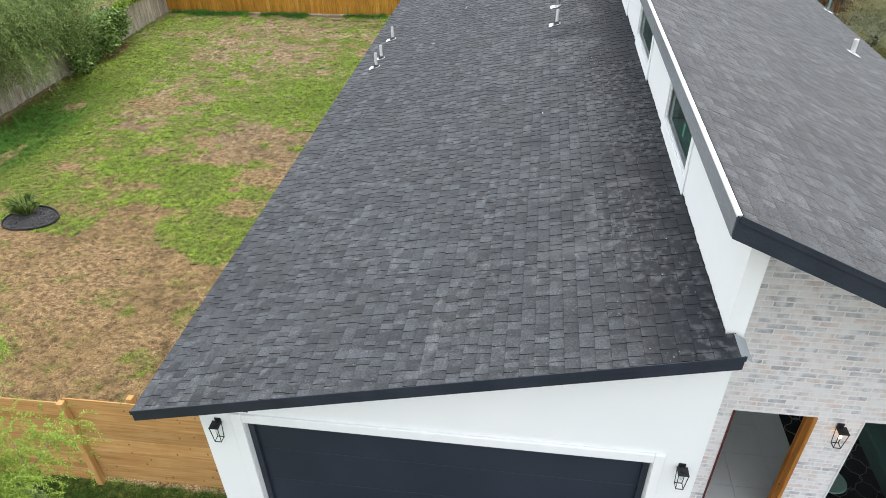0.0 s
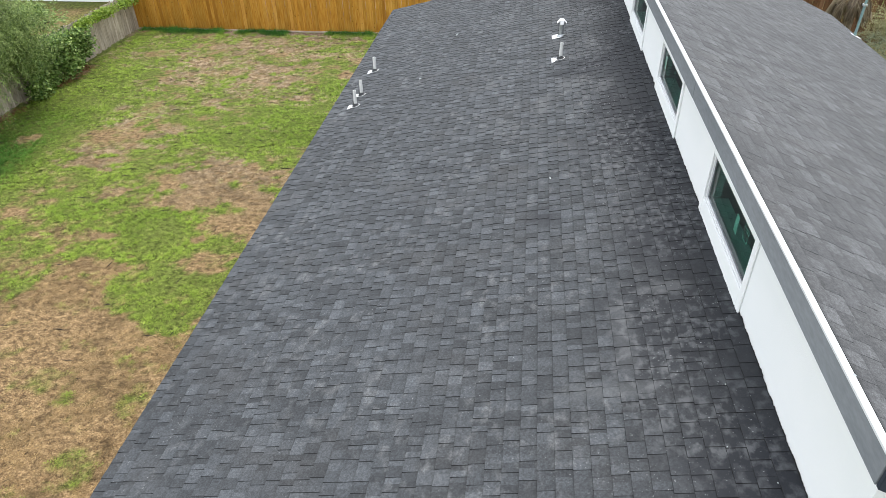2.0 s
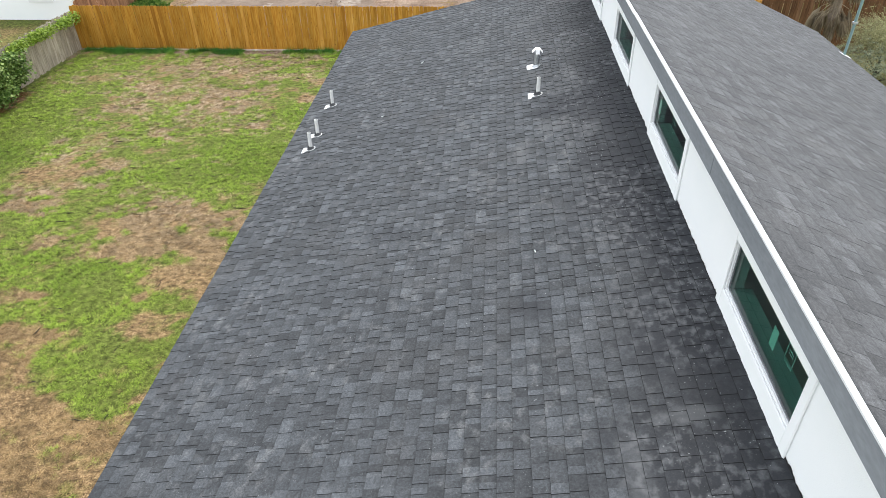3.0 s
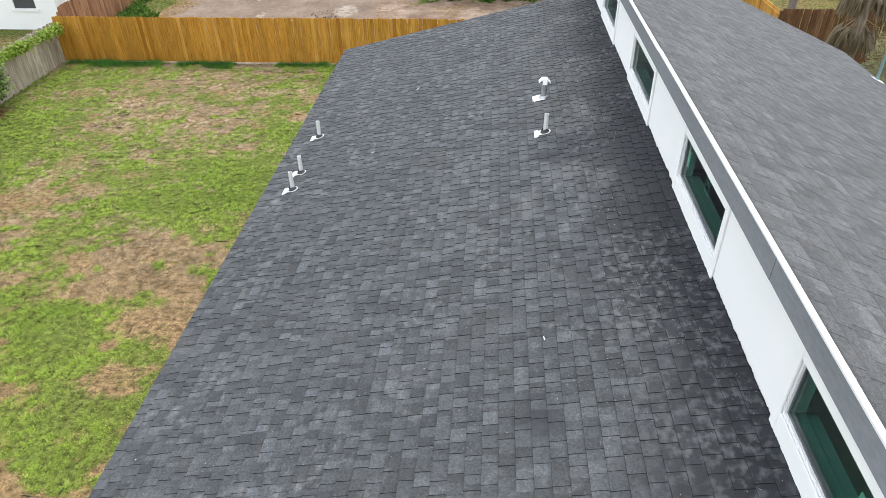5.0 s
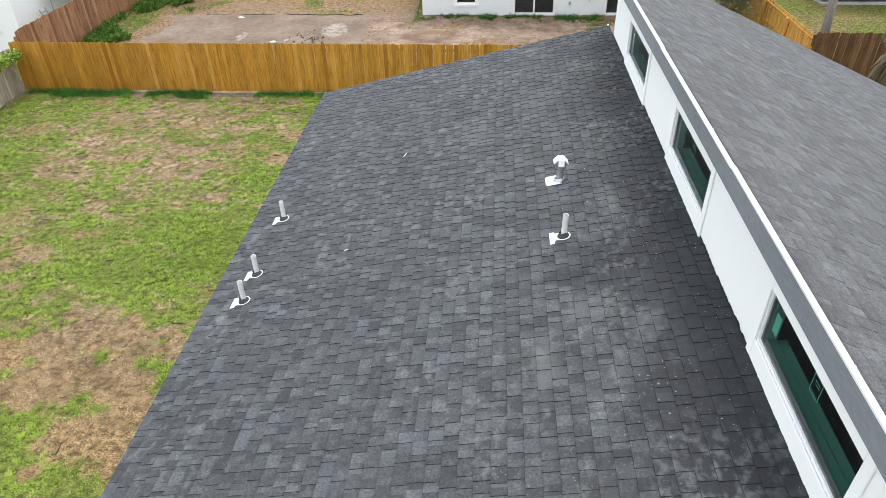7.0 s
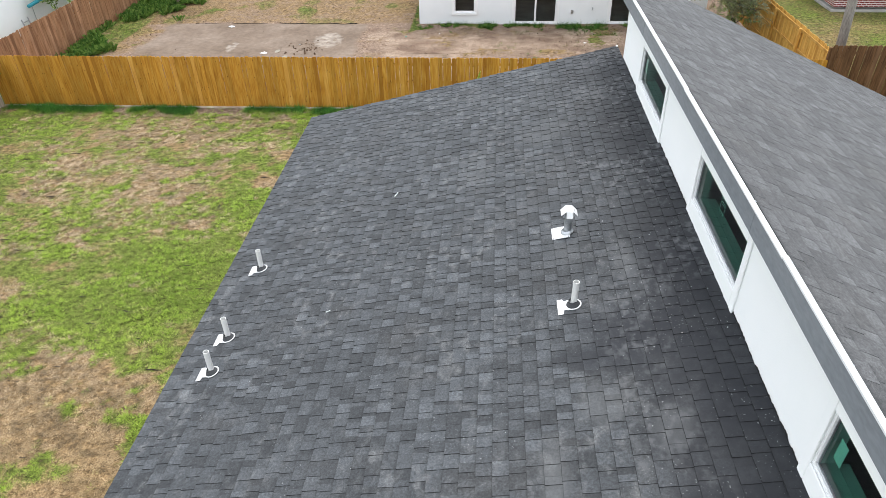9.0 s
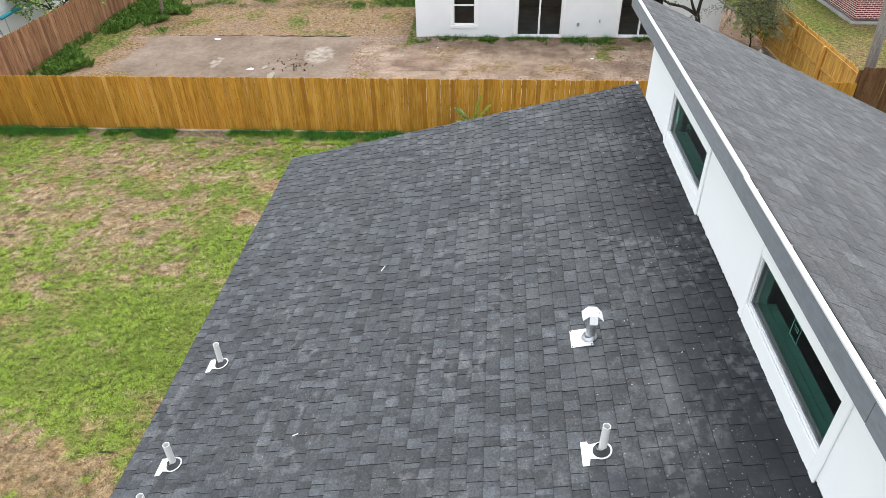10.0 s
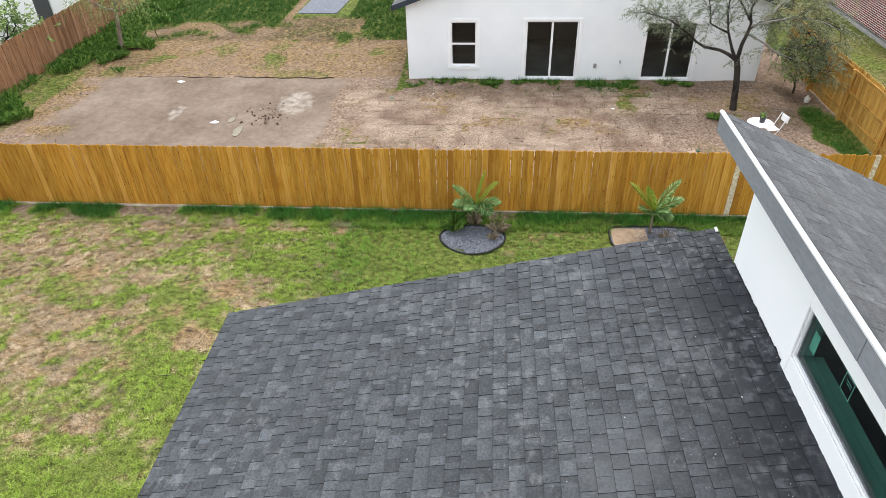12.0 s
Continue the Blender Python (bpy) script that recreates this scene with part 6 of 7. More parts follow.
# ---- the yard behind: house, chairs, litter ----
NB = 0.43
nb = thing("neighbour_house", (-3.56, 37.34, 0), "white rendered house with two sliding doors and a window", "house")
NB_HOLES = [(1.49, 2.36, 0.86, 2.38), (4.02, 5.76, NB, 2.40), (7.98, 9.62, NB, 2.36)]
part("wall", wall_with_holes(0, 11.86, 0.1, 3.05, NB_HOLES + [(5.929, 5.931, 0.1, 0.1)], "x", 0, 0.2, lambda a: 2.98 + 0.36 * (5.93 - abs(a - 5.93))), M_RENDER, nb)
part("wall", Geo().box((0, 0.2, 0.1), (0.2, 9.0, 3.05)), M_RENDER, nb)
part("wall", Geo().box((11.66, 0.2, 0.1), (11.86, 9.0, 3.05)), M_RENDER, nb)
part("wall", Geo().box((0.2, 8.8, 0.1), (11.66, 9.0, 3.05)), M_RENDER, nb)
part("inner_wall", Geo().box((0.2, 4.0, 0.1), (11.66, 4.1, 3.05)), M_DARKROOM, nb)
part("floor", Geo().box((0.2, 0.2, 0.1), (11.66, 8.8, NB)), M_CONCRETE, nb)
part("roof", Geo().prism([(-0.42, -0.32, 2.86), (5.93, -0.32, 5.15), (12.28, -0.32, 2.86), (12.28, -0.32, 2.98), (5.93, -0.32, 5.27), (-0.42, -0.32, 2.98)], (0, 9.6, 0)), M_UP, nb, "dark shingle gable roof")
for s in (-1, 1):
    part("rake_board", Geo().prism([(5.93 + s * 6.36, -0.35, 2.82), (5.93, -0.35, 5.11), (5.93, -0.35, 5.28), (5.93 + s * 6.36, -0.35, 2.99)], (0, 0.027, 0)), M_CHAR, nb)


def glazed(name, x, z0, w, h, slider):
    o = part(name, Geo().box((-0.11, -0.03, -0.10 if not slider else -0.0), (0.0, -0.002, h + 0.10), pose(x, 0, z0)).box((w, -0.03, -0.10 if not slider else 0.0), (w + 0.11, -0.002, h + 0.10), pose(x, 0, z0)).box((0, -0.03, h + 0.002), (w, -0.002, h + 0.10), pose(x, 0, z0)), M_TRIM, nb, "white trimmed sliding door" if slider else "white trimmed sash window", 0.006)
    f = Geo()
    for a, b in (((0, 0.05, 0), (0.045, 0.11, h)), ((w - 0.045, 0.05, 0), (w, 0.11, h)), ((0.045, 0.05, h - 0.05), (w - 0.045, 0.11, h)), ((0.045, 0.05, 0), (w - 0.045, 0.11, 0.06))):
        f.box(a, b, pose(x, 0, z0))
    if slider:
        f.box((w / 2 - 0.035, 0.045, 0.06), (w / 2 + 0.035, 0.10, h - 0.05), pose(x, 0, z0))
    else:
        f.box((0.045, 0.045, h / 2 - 0.03), (w - 0.045, 0.10, h / 2 + 0.03), pose(x, 0, z0))
    part("window_frame", f, M_TRIM, o, "", 0.004)
    for k in range(2):
        a, b = (((k * w / 2 + 0.03, 0.07, 0.05), ((k + 1) * w / 2 - 0.03, 0.076, h - 0.04)) if slider else ((0.04, 0.07, k * h / 2 + 0.03), (w - 0.04, 0.076, (k + 1) * h / 2 - 0.03)))
        p = part("pane", sheet((a[0] + x, 0.073, a[2] + z0), (b[0] + x, 0.073, b[2] + z0)), M_GLASS, o)
        p.visible_shadow = False
    if not slider:
        part("window_sill", Geo().box((-0.11, -0.045, -0.10), (w + 0.11, -0.002, -0.002), pose(x, 0, z0)), M_TRIM, o, "", 0.006)


glazed("window", 1.49, 0.86, 0.87, 1.52, False)
glazed("sliding_door", 4.02, NB, 1.74, 1.97, True)
glazed("sliding_door", 7.98, NB, 1.64, 1.93, True)
part("wall_vent", Geo().box((6.36, -0.05, 0.84), (6.46, -0.003, 0.98)), M_GALV, nb, "grey dryer vent", 0.006)
part("wall_tap", Geo().box((7.22, -0.05, 0.98), (7.26, -0.003, 1.09)), M_GALV, nb, "", 0.006)


def garden_chair(x, y, turn):
    c = thing("garden_chair", (x, y, ground_z(x, y)), "white folding garden chair standing on the bare yard", "chair", "", "", turn)
    part("seat", Geo().box((-0.165, -0.18, 0.43), (0.165, 0.18, 0.455)), M_TRIM, c, "", 0.01)
    part("backrest", Geo().box((-0.165, 0.24, 0.66), (0.165, 0.262, 0.85), Matrix.Rotation(radians(-8), 4, "X")), M_TRIM, c, "", 0.01)
    for s in (-0.158, 0.158):
        part("leg", Geo().tube([(s, -0.20, 0), (s, 0.16, 0.44), (s, 0.33, 0.84)], [0.011] * 3, 8), M_TRIM, c)
        part("leg", Geo().tube([(s * 0.88, 0.26, 0), (s * 0.88, -0.16, 0.43)], [0.011] * 2, 8), M_TRIM, c)


garden_chair(7.20, 32.66, -78)
tb = thing("garden_table", (6.80, 32.48, ground_z(7.2, 33.1)), "small round white garden table with a dark pot on it", "table")
part("tabletop", Geo().lathe([(0, 0.68), (0.34, 0.68), (0.35, 0.69), (0.34, 0.70), (0, 0.70)], 28), M_TRIM, tb)
for a in (0.5, 2.6, 4.7):
    part("leg", Geo().tube([(0.28 * math.cos(a), 0.28 * math.sin(a), 0), (0.1 * math.cos(a), 0.1 * math.sin(a), 0.68)], [0.011] * 2, 8), M_TRIM, tb)
pot = thing("plant_pot", (6.84, 32.50, ground_z(7.2, 33.1) + 0.702), "small dark pot with a green seedling on the table", "plant pot")
part("pot", Geo().lathe([(0, 0), (0.065, 0), (0.09, 0.16), (0.08, 0.16), (0.065, 0.02)], 14), M_RUBBER, pot)
g = Geo()
leaf_cloud(g, random.Random(4), (0, 0, 0.21), (0.1, 0.1, 0.08), 60, 0.05)
part("foliage", g, M_TUFT, pot, "", 0, False, "stuff")
bottle = thing("garden_jug", (9.62, 36.12, ground_z(9.62, 36.12)), "white plastic jug lying by the fence", "jug")
part("jug", Geo().lathe([(0, 0), (0.08, 0.0), (0.085, 0.04), (0.085, 0.15), (0.035, 0.20), (0.025, 0.23), (0, 0.23)], 14), M_PVC, bottle, "", 0, True)
part("handle", Geo().tube([(0.08, 0, 0.06), (0.12, 0, 0.10), (0.07, 0, 0.16)], [0.012] * 3, 6), M_PVC, bottle)
r = random.Random(12)
for i, (x, y, w, d, lab, mat) in enumerate([(-11.66, 36.9, 0.17, 0.10, "flat white plastic sheet on the worn pad", M_TRIM), (-9.25, 33.6, 0.16, 0.13, "heap of pale chalky rubble on the pad", M_MORTAR), (-3.95, 35.6, 0.05, 0.12, "small green plastic scrap on the dry yard", M_SCRAP),
                                            (-2.6, 36.0, 0.04, 0.03, "white scrap on the dry yard", M_TRIM), (5.16, 32.1, 0.07, 0.06, "teal scrap by the fence", M_SCRAP), (3.2, 34.9, 0.07, 0.05, "pale paper scrap on the soil", M_TRIM), (-8.1, 34.6, 0.06, 0.05, "grey stone on the pad", M_CONCRETE)]):
    z = ground_z(x, y)
    poly = [(x + w * r.uniform(0.45, 1.2) * math.cos(a), y + d * r.uniform(0.45, 1.2) * math.sin(a), z - 0.012) for a in (2 * math.pi * k / 9 for k in range(9))]
    tagged(part("debris", Geo().prism(poly, (0, 0, 0.022)), mat, None, "", 0.004), lab, "debris", "yard litter")
for x, y, w, d in ((-8.35, 33.0, 0.15, 0.36), (-8.80, 33.80, 0.12, 0.20)):
    ring = [(x + w * r.uniform(0.65, 1.1) * math.cos(a), y + d * r.uniform(0.65, 1.1) * math.sin(a), ground_z(x, y) - 0.03) for a in (2 * math.pi * k / 14 for k in range(14))]
    tagged(part("algae_puddle", Geo().prism(ring, (0, 0, 0.030)), M_DAMP), "shallow green algae stain on the worn pad", "puddle", "algae puddles")
rub = Geo()
for _ in range(90):
    x, y, d = r.gauss(-7.75, 0.35), r.gauss(34.3, 0.45), 0.010 + 0.04 * r.random() ** 3
    rub.box((-d, -d * 0.7, -d * 0.4), (d, d * 0.7, d * 0.4), Matrix.Translation((x, y, ground_z(x, y) - 0.005)) @ Euler((r.uniform(0, 3), r.uniform(0, 3), r.uniform(0, 3))).to_matrix().to_4x4())
tagged(part("rubble", rub, M_CLOD), "loose brown rubble scattered on the pad", "rubble", "", "stuff")
# a crack with raised sod along the far edge of the pad
edge = [(-13.4 + 0.31 * k, 37.36 + 0.05 * math.sin(1.7 * k) + r.uniform(-0.03, 0.03), ground_z(0, 37.3) - 0.01) for k in range(24)]
tagged(part("sod_edge", Geo().tube(edge, [r.uniform(0.008, 0.024) for _ in edge], 6), M_BARK), "dark broken sod edge along the worn pad", "soil edge")
gp = [(-9.5, 45.1), (-7.7, 45.1), (-7.3, 49.5), (-9.2, 49.5)]
tagged(part("gravel_strip", Geo().prism([(x, y, 0.36) for x, y in gp], (0, 0, 0.05)), M_GRAVEL), "strip of blue-grey gravel in the far yard", "gravel path")

# clods and clumps of dead roots on the bare yard
r, clods = random.Random(515), Geo()
spots = np.random.default_rng(515)
cx, cy = spots.uniform(-16.0, 9.6, 5200), 29.7 + 12.5 * spots.random(5200) ** 1.3
c_dry, _, c_pad = cover(cx, cy)
c_ok = ~((cx > -3.6) & (cx < 8.3) & (cy > 37.2)) & (spots.random(5200) >= 0.94 * c_pad) & (c_dry >= 0.4) & (field(cx, cy, 0.5, 41, 3) + 0.12 * (cx > 2) >= spots.uniform(-0.25, 0.25, 5200))
for x, y in zip(cx[c_ok].tolist(), cy[c_ok].tolist()):
    d = 0.008 + 0.024 * r.random() ** 2.5
    m = Matrix.Translation((x, y, ground_z(x, y) + 0.004)) @ Euler((r.uniform(0, 3), r.uniform(0, 3), r.uniform(0, 3))).to_matrix().to_4x4()
    clods.add([(d * 1.3, 0, 0), (-d * 1.3, 0, 0), (0, d, 0), (0, -d, 0), (0, 0, d * 0.6), (0, 0, -d * 0.6)], [(0, 2, 4), (2, 1, 4), (1, 3, 4), (3, 0, 4), (2, 0, 5), (1, 2, 5), (3, 1, 5), (0, 3, 5)], m)
tagged(part("soil_clods", clods, M_CLOD), "reddish brown clods scattered over the dry yard", "soil", "", "stuff")
# open seams between mats of turf
seams = Geo()
for _ in range(150):
    x, y = (math.floor(r.uniform(-16.0, -4.5) / 0.62)) * 0.62, (math.floor(r.uniform(9.0, 28.3) / 0.41)) * 0.41
    along = r.random() < 0.85
    L = r.uniform(0.10, 0.34)
    pts = [(x + (L * k / 4 if along else r.uniform(-0.015, 0.015)), y + (r.uniform(-0.015, 0.015) if along else L * k / 4), 0.006) for k in range(5)]
    seams.tube(pts, [0.002, r.uniform(0.003, 0.010), r.uniform(0.004, 0.013), r.uniform(0.003, 0.009), 0.002], 5)
tagged(part("turf_seams", seams, M_BARK), "dark open seams between mats of turf", "soil", "", "stuff")

# dead leaves gathered at the foot of the grey fence
litter = Geo()
for _ in range(2600):
    y = r.choice((r.uniform(14.5, 20.6), r.uniform(22.4, 24.6)))
    x = -17.2 + abs(r.gauss(0, 0.30)) + 0.3 * max(0.0, noise.noise(Vector((0.0, y * 1.2, 6.0))))
    m = Matrix.Translation((x, y, 0.02 + 0.02 * r.random())) @ Euler((r.uniform(-0.5, 0.5), r.uniform(-0.5, 0.5), r.uniform(0, 6.28))).to_matrix().to_4x4()
    s = r.uniform(0.015, 0.04)
    litter.add([(-s, 0, 0), (0, -s * 0.5, 0.004), (s, 0, 0), (0, s * 0.5, 0.004)], [(0, 1, 2, 3)], m)
tagged(part("leaf_litter", litter, M_LITTER), "rusty dead leaves along the foot of the grey fence", "leaf litter", "", "stuff")

# ---- beyond the side fences ----
pole = thing("utility_pole", (10.62, 30.25, 0.1), "weathered grey timber utility pole", "pole")
part("pole", Geo().tube([(0, 0, -0.3), (-0.22, 0.05, 4.0), (-0.44, 0.1, 8.0)], [0.15, 0.135, 0.12], 14), M_POLE, pole, "", 0, True)
bh = thing("brick_house", (14.6, 40.05, 0.1), "red brick house with a pale concrete plinth", "house")
part("plinth", Geo().box((-0.06, -0.06, -0.3), (8.0, 12.0, 0.12)), M_CONCRETE, bh, "", 0.01)
part("wall", Geo().box((0.012, 0.012, 0.22), (7.9, 11.9, 2.9)), M_MORTAR, bh)
part("roof", Geo().prism([(-0.4, -0.4, 2.9), (8.4, -0.4, 2.9), (4.0, -0.4, 4.6)], (0, 12.8, 0)), M_UP, bh)
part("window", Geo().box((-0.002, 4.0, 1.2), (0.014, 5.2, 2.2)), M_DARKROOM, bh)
nw = thing("white_building", (-19.6, 33.3, 0.0), "white rendered building with small white framed windows", "building")
part("wall", wall_with_holes(-9.0, 0, 0, 3.2, [(-1.95, -0.95, 0.92, 1.95)], "x", 0, 0.2), M_WHITE, nw)
part("wall", wall_with_holes(0.2, 14.0, 0, 3.2, [(8.6, 9.7, 0.7, 1.9)], "y", -0.2, 0), M_WHITE, nw)
for x0, x1, y0, y1, z0, z1 in ((-1.95, -0.95, 0.05, 0.12, 0.92, 1.95), (-0.12, -0.05, 8.6, 9.7, 0.7, 1.9)):
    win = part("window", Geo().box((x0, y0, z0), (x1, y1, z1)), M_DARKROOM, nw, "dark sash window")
    part("window_sill", Geo().box((-2.05, -0.05, 0.80), (-0.85, -0.003, 0.915)) if y0 < 1 else Geo().box((0.003, 8.5, 0.58), (0.05, 9.8, 0.695)), M_TRIM, win, "", 0.006)
part("roof", Geo().box((-9.2, -0.4, 3.2), (0.4, 14.3, 3.4)), M_UP, nw)
tagged(part("tarp_roll", Geo().tube([(-19.3, 35.2, 1.72), (-19.25, 36.3, 1.80), (-19.3, 37.2, 1.72)], [0.07, 0.08, 0.06], 12), M_TEALPAINT, None, "", 0, True), "rolled turquoise tarpaulin against the white building", "tarpaulin")
prop = thing("tarp_prop", (-19.3, 36.2, 0.0), "thin steel stand under the tarpaulin", "stand")
part("leg", Geo().tube([(0, -0.8, 0), (0, -0.8, 1.72)], [0.015] * 2, 6), M_GALV, prop)
part("leg", Geo().tube([(0, 0.8, 0), (0, 0.8, 1.70)], [0.015] * 2, 6), M_GALV, prop)
ladder = thing("step_ladder", (-19.25, 34.9, 0.0), "grey metal step ladder leaning by the white building", "ladder")
for s in (-0.2, 0.2):
    part("rail", Geo().box((-0.02, s - 0.015, 0), (0.02, s + 0.015, 1.35), pose(0, 0, 0, 0, -9, 0)), M_GALV, ladder)
for k in range(4):
    part("rung", Geo().box((-0.03, -0.184, 0.3 + 0.3 * k), (0.03, 0.184, 0.32 + 0.3 * k), pose(0, 0, 0, 0, -9, 0)), M_GALV, ladder)
# old fan palm with a skirt of dead fronds
dp = thing("fan_palm", (10.85, 26.0, 0.0), "fan palm trunk with a shaggy skirt of dead fronds", "palm")
part("trunk", Geo().tube([(0, 0, -0.1), (0.03, 0, 1.8), (0.0, 0, 3.4), (0.05, 0, 4.9)], [0.20, 0.16, 0.15, 0.17], 12), M_PALEBARK, dp, "", 0, True)
r = random.Random(77)
for top, low in ((3.95, 2.75), (2.85, 1.60)):
    g = Geo()
    for _ in range(26):
        # one folded dead leaf: a stalk and a hanging fan of strips
        a, z = r.uniform(0, 6.283), top - r.uniform(0, 0.25)
        out, ca, sa = r.uniform(0.30, 0.55), math.cos(a), math.sin(a)
        hub = Vector((out * ca, out * sa, z - r.uniform(0.12, 0.4)))
        g.tube([(0.13 * ca, 0.13 * sa, z), hub], [0.014, 0.009], 5)
        for _ in range(17):
            b = a + r.gauss(0, 0.42)
            tip = hub + Vector((0.26 * math.cos(b) + r.gauss(0, 0.04), 0.26 * math.sin(b) + r.gauss(0, 0.04), 0)) * r.uniform(0.3, 1.1)
            tip.z = low + abs(r.gauss(0, 0.16)) + 0.25 * r.random()
            w = Vector((-math.sin(b), math.cos(b), 0)) * 0.017
            mid = hub.lerp(tip, 0.45) + Vector((0.06 * math.cos(b), 0.06 * math.sin(b), 0.05))
            g.add([hub - w * 0.3, hub + w * 0.3, mid + w, tip, mid - w], [(0, 1, 2, 3, 4)])
    part("dead_fronds", g, M_STRAW, dp, "", 0, False, "stuff")
for k in range(9):
    g, a = Geo(), 0.7 * k
    frond(g, r, (0, 0, 4.85), (math.cos(a), math.sin(a), 0.9), 0.9, 18, 0.9, 0.35)
    part("frond", g, M_PALM, dp, "green living frond")


# ---- pieces: boards, bricks, shingles ----
for f, length, height, mat, z, base, wobble in FENCES:
    r = random.Random(int(length * 100))
    kinds = [picket_mesh("picket", w, height + dh, 0.018, mat) for w, dh in ((0.135, 0.0), (0.137, 0.012), (0.134, -0.010), (0.136, 0.004))]
    splashed = picket_mesh("picket", 0.136, height, 0.018, M_SPLASH)
    n = int(length / 0.1405)
    for k in range(n):
        s = (k + 0.5) * length / n
        pale = f.name == "back_fence" and (abs(s - 22.6) < 0.08 or abs(s - 25.6) < 0.08)
        o = new("picket", splashed if pale else r.choice(kinds))
        o.parent = f
        o.matrix_local = pose(s, r.uniform(-0.006, 0.006), z(s) + base + r.uniform(-wobble, wobble), r.uniform(-0.5, 0.5), r.uniform(-0.35, 0.35) * (1 + 80 * max(0, wobble - 0.01)), 0)

for s0, s1, z0 in PLANK_BAYS:
    r = random.Random(int(s0 * 10) + 4)
    kinds = [Geo().box((0.003, 0, 0), (s1 - s0 - 0.003, 0.018, h)).mesh("plank") for h in (0.1345, 0.137, 0.132)]
    for me in kinds:
        me.materials.append(M_PINE)
    for k in range(13):
        o = new("plank", r.choice(kinds))
        o.parent = gate_fence
        o.matrix_local = pose(s0, -0.02 + r.uniform(-0.003, 0.003), z0 + 0.1385 * k, 0, r.uniform(-0.06, 0.06), 0)


def bricks(parent, mat, u0, u1, z0, z1, holes, top, place, length, course, near, limit=300):
    """Running bond of bricks with recessed joints; the nearest are pieces, the rest one mesh."""
    r = random.Random(9)
    h, depth = course - 0.019, 0.002
    kinds = []

    def tumbled(w):
        """A brick with worn corners and edges that are not quite straight."""
        j = lambda: r.uniform(-0.004, 0.004)
        ring = [(0.009 + j(), 0.0), (w * 0.5, 0.5 * j()), (w - 0.011 + j(), 0.0), (w - 0.007, h * 0.5), (w - 0.011 + j(), h), (w * 0.5, h + 0.5 * j()), (0.009 + j(), h), (0.006, h * 0.5)]
        return Geo().prism([(x, -depth, z) for x, z in ring], (0, depth, 0))
    for _ in range(6):
        kinds.append(tumbled(length).mesh("brick"))
        kinds[-1].materials.append(mat)
    rest, made, row = Geo(), 0, 0
    z = z0
    while z < z1:
        u = u0 - (length / 2 if row % 2 else 0)
        while u < u1:
            a, b = max(u, u0), min(u + length, u1)
            cut = any(a < hx1 and b > hx0 and z < hz1 - 0.01 and z + h > hz0 + 0.01 for hx0, hx1, hz0, hz1 in holes)
            if cut:
                for hx0, hx1, hz0, hz1 in holes:
                    if a < hx1 and b > hx0 and z < hz1 - 0.01 and z + h > hz0 + 0.01:
                        if a < hx0:
                            b = hx0 + 0.006
                        elif b > hx1:
                            a = hx1 - 0.004
                        else:
                            a = b
            if b - a > 0.03 and z + h < top((a + b) / 2):
                if b - a > length - 0.001 and near(a, z) and made < limit:
                    o = new("brick", r.choice(kinds))
                    o.parent, o.matrix_local, made = parent, place(a, z, r.uniform(-0.002, 0.001)), made + 1
                else:
                    worn = tumbled(b - a)
                    rest.add(worn.v, worn.f, place(a, z, r.uniform(-0.002, 0.001)))
            u += length
        z += course
        row += 1
    part("brick_field", rest, mat, parent, "", 0, False, "stuff")


bricks(front_wall, M_BRICK, 2.195, 7.88, 0.6, 6.0, [DOOR, SHOP], lambda a: up_z(a) - 0.2, lambda a, z, d: pose(a, 4.712 + d, z), 0.207, 0.0755, lambda a, z: a < 4.3 and 3.0 < z < 5.2)
bricks(bh, M_REDBRICK, 0.0, 7.9, 0.235, 2.85, [], lambda a: 9, lambda a, z, d: pose(a, 0.012 + d, z), 0.215, 0.078, lambda a, z: a < 3.0, 150)
bricks(bh, M_REDBRICK, 0.0, 11.9, 0.235, 2.85, [(6.7, 7.9, 1.2, 2.2)], lambda a: 9, lambda a, z, d: pose(0.012 - d, 11.9 - a, z, 0, 0, -90), 0.215, 0.078, lambda a, z: a > 8.9, 150)


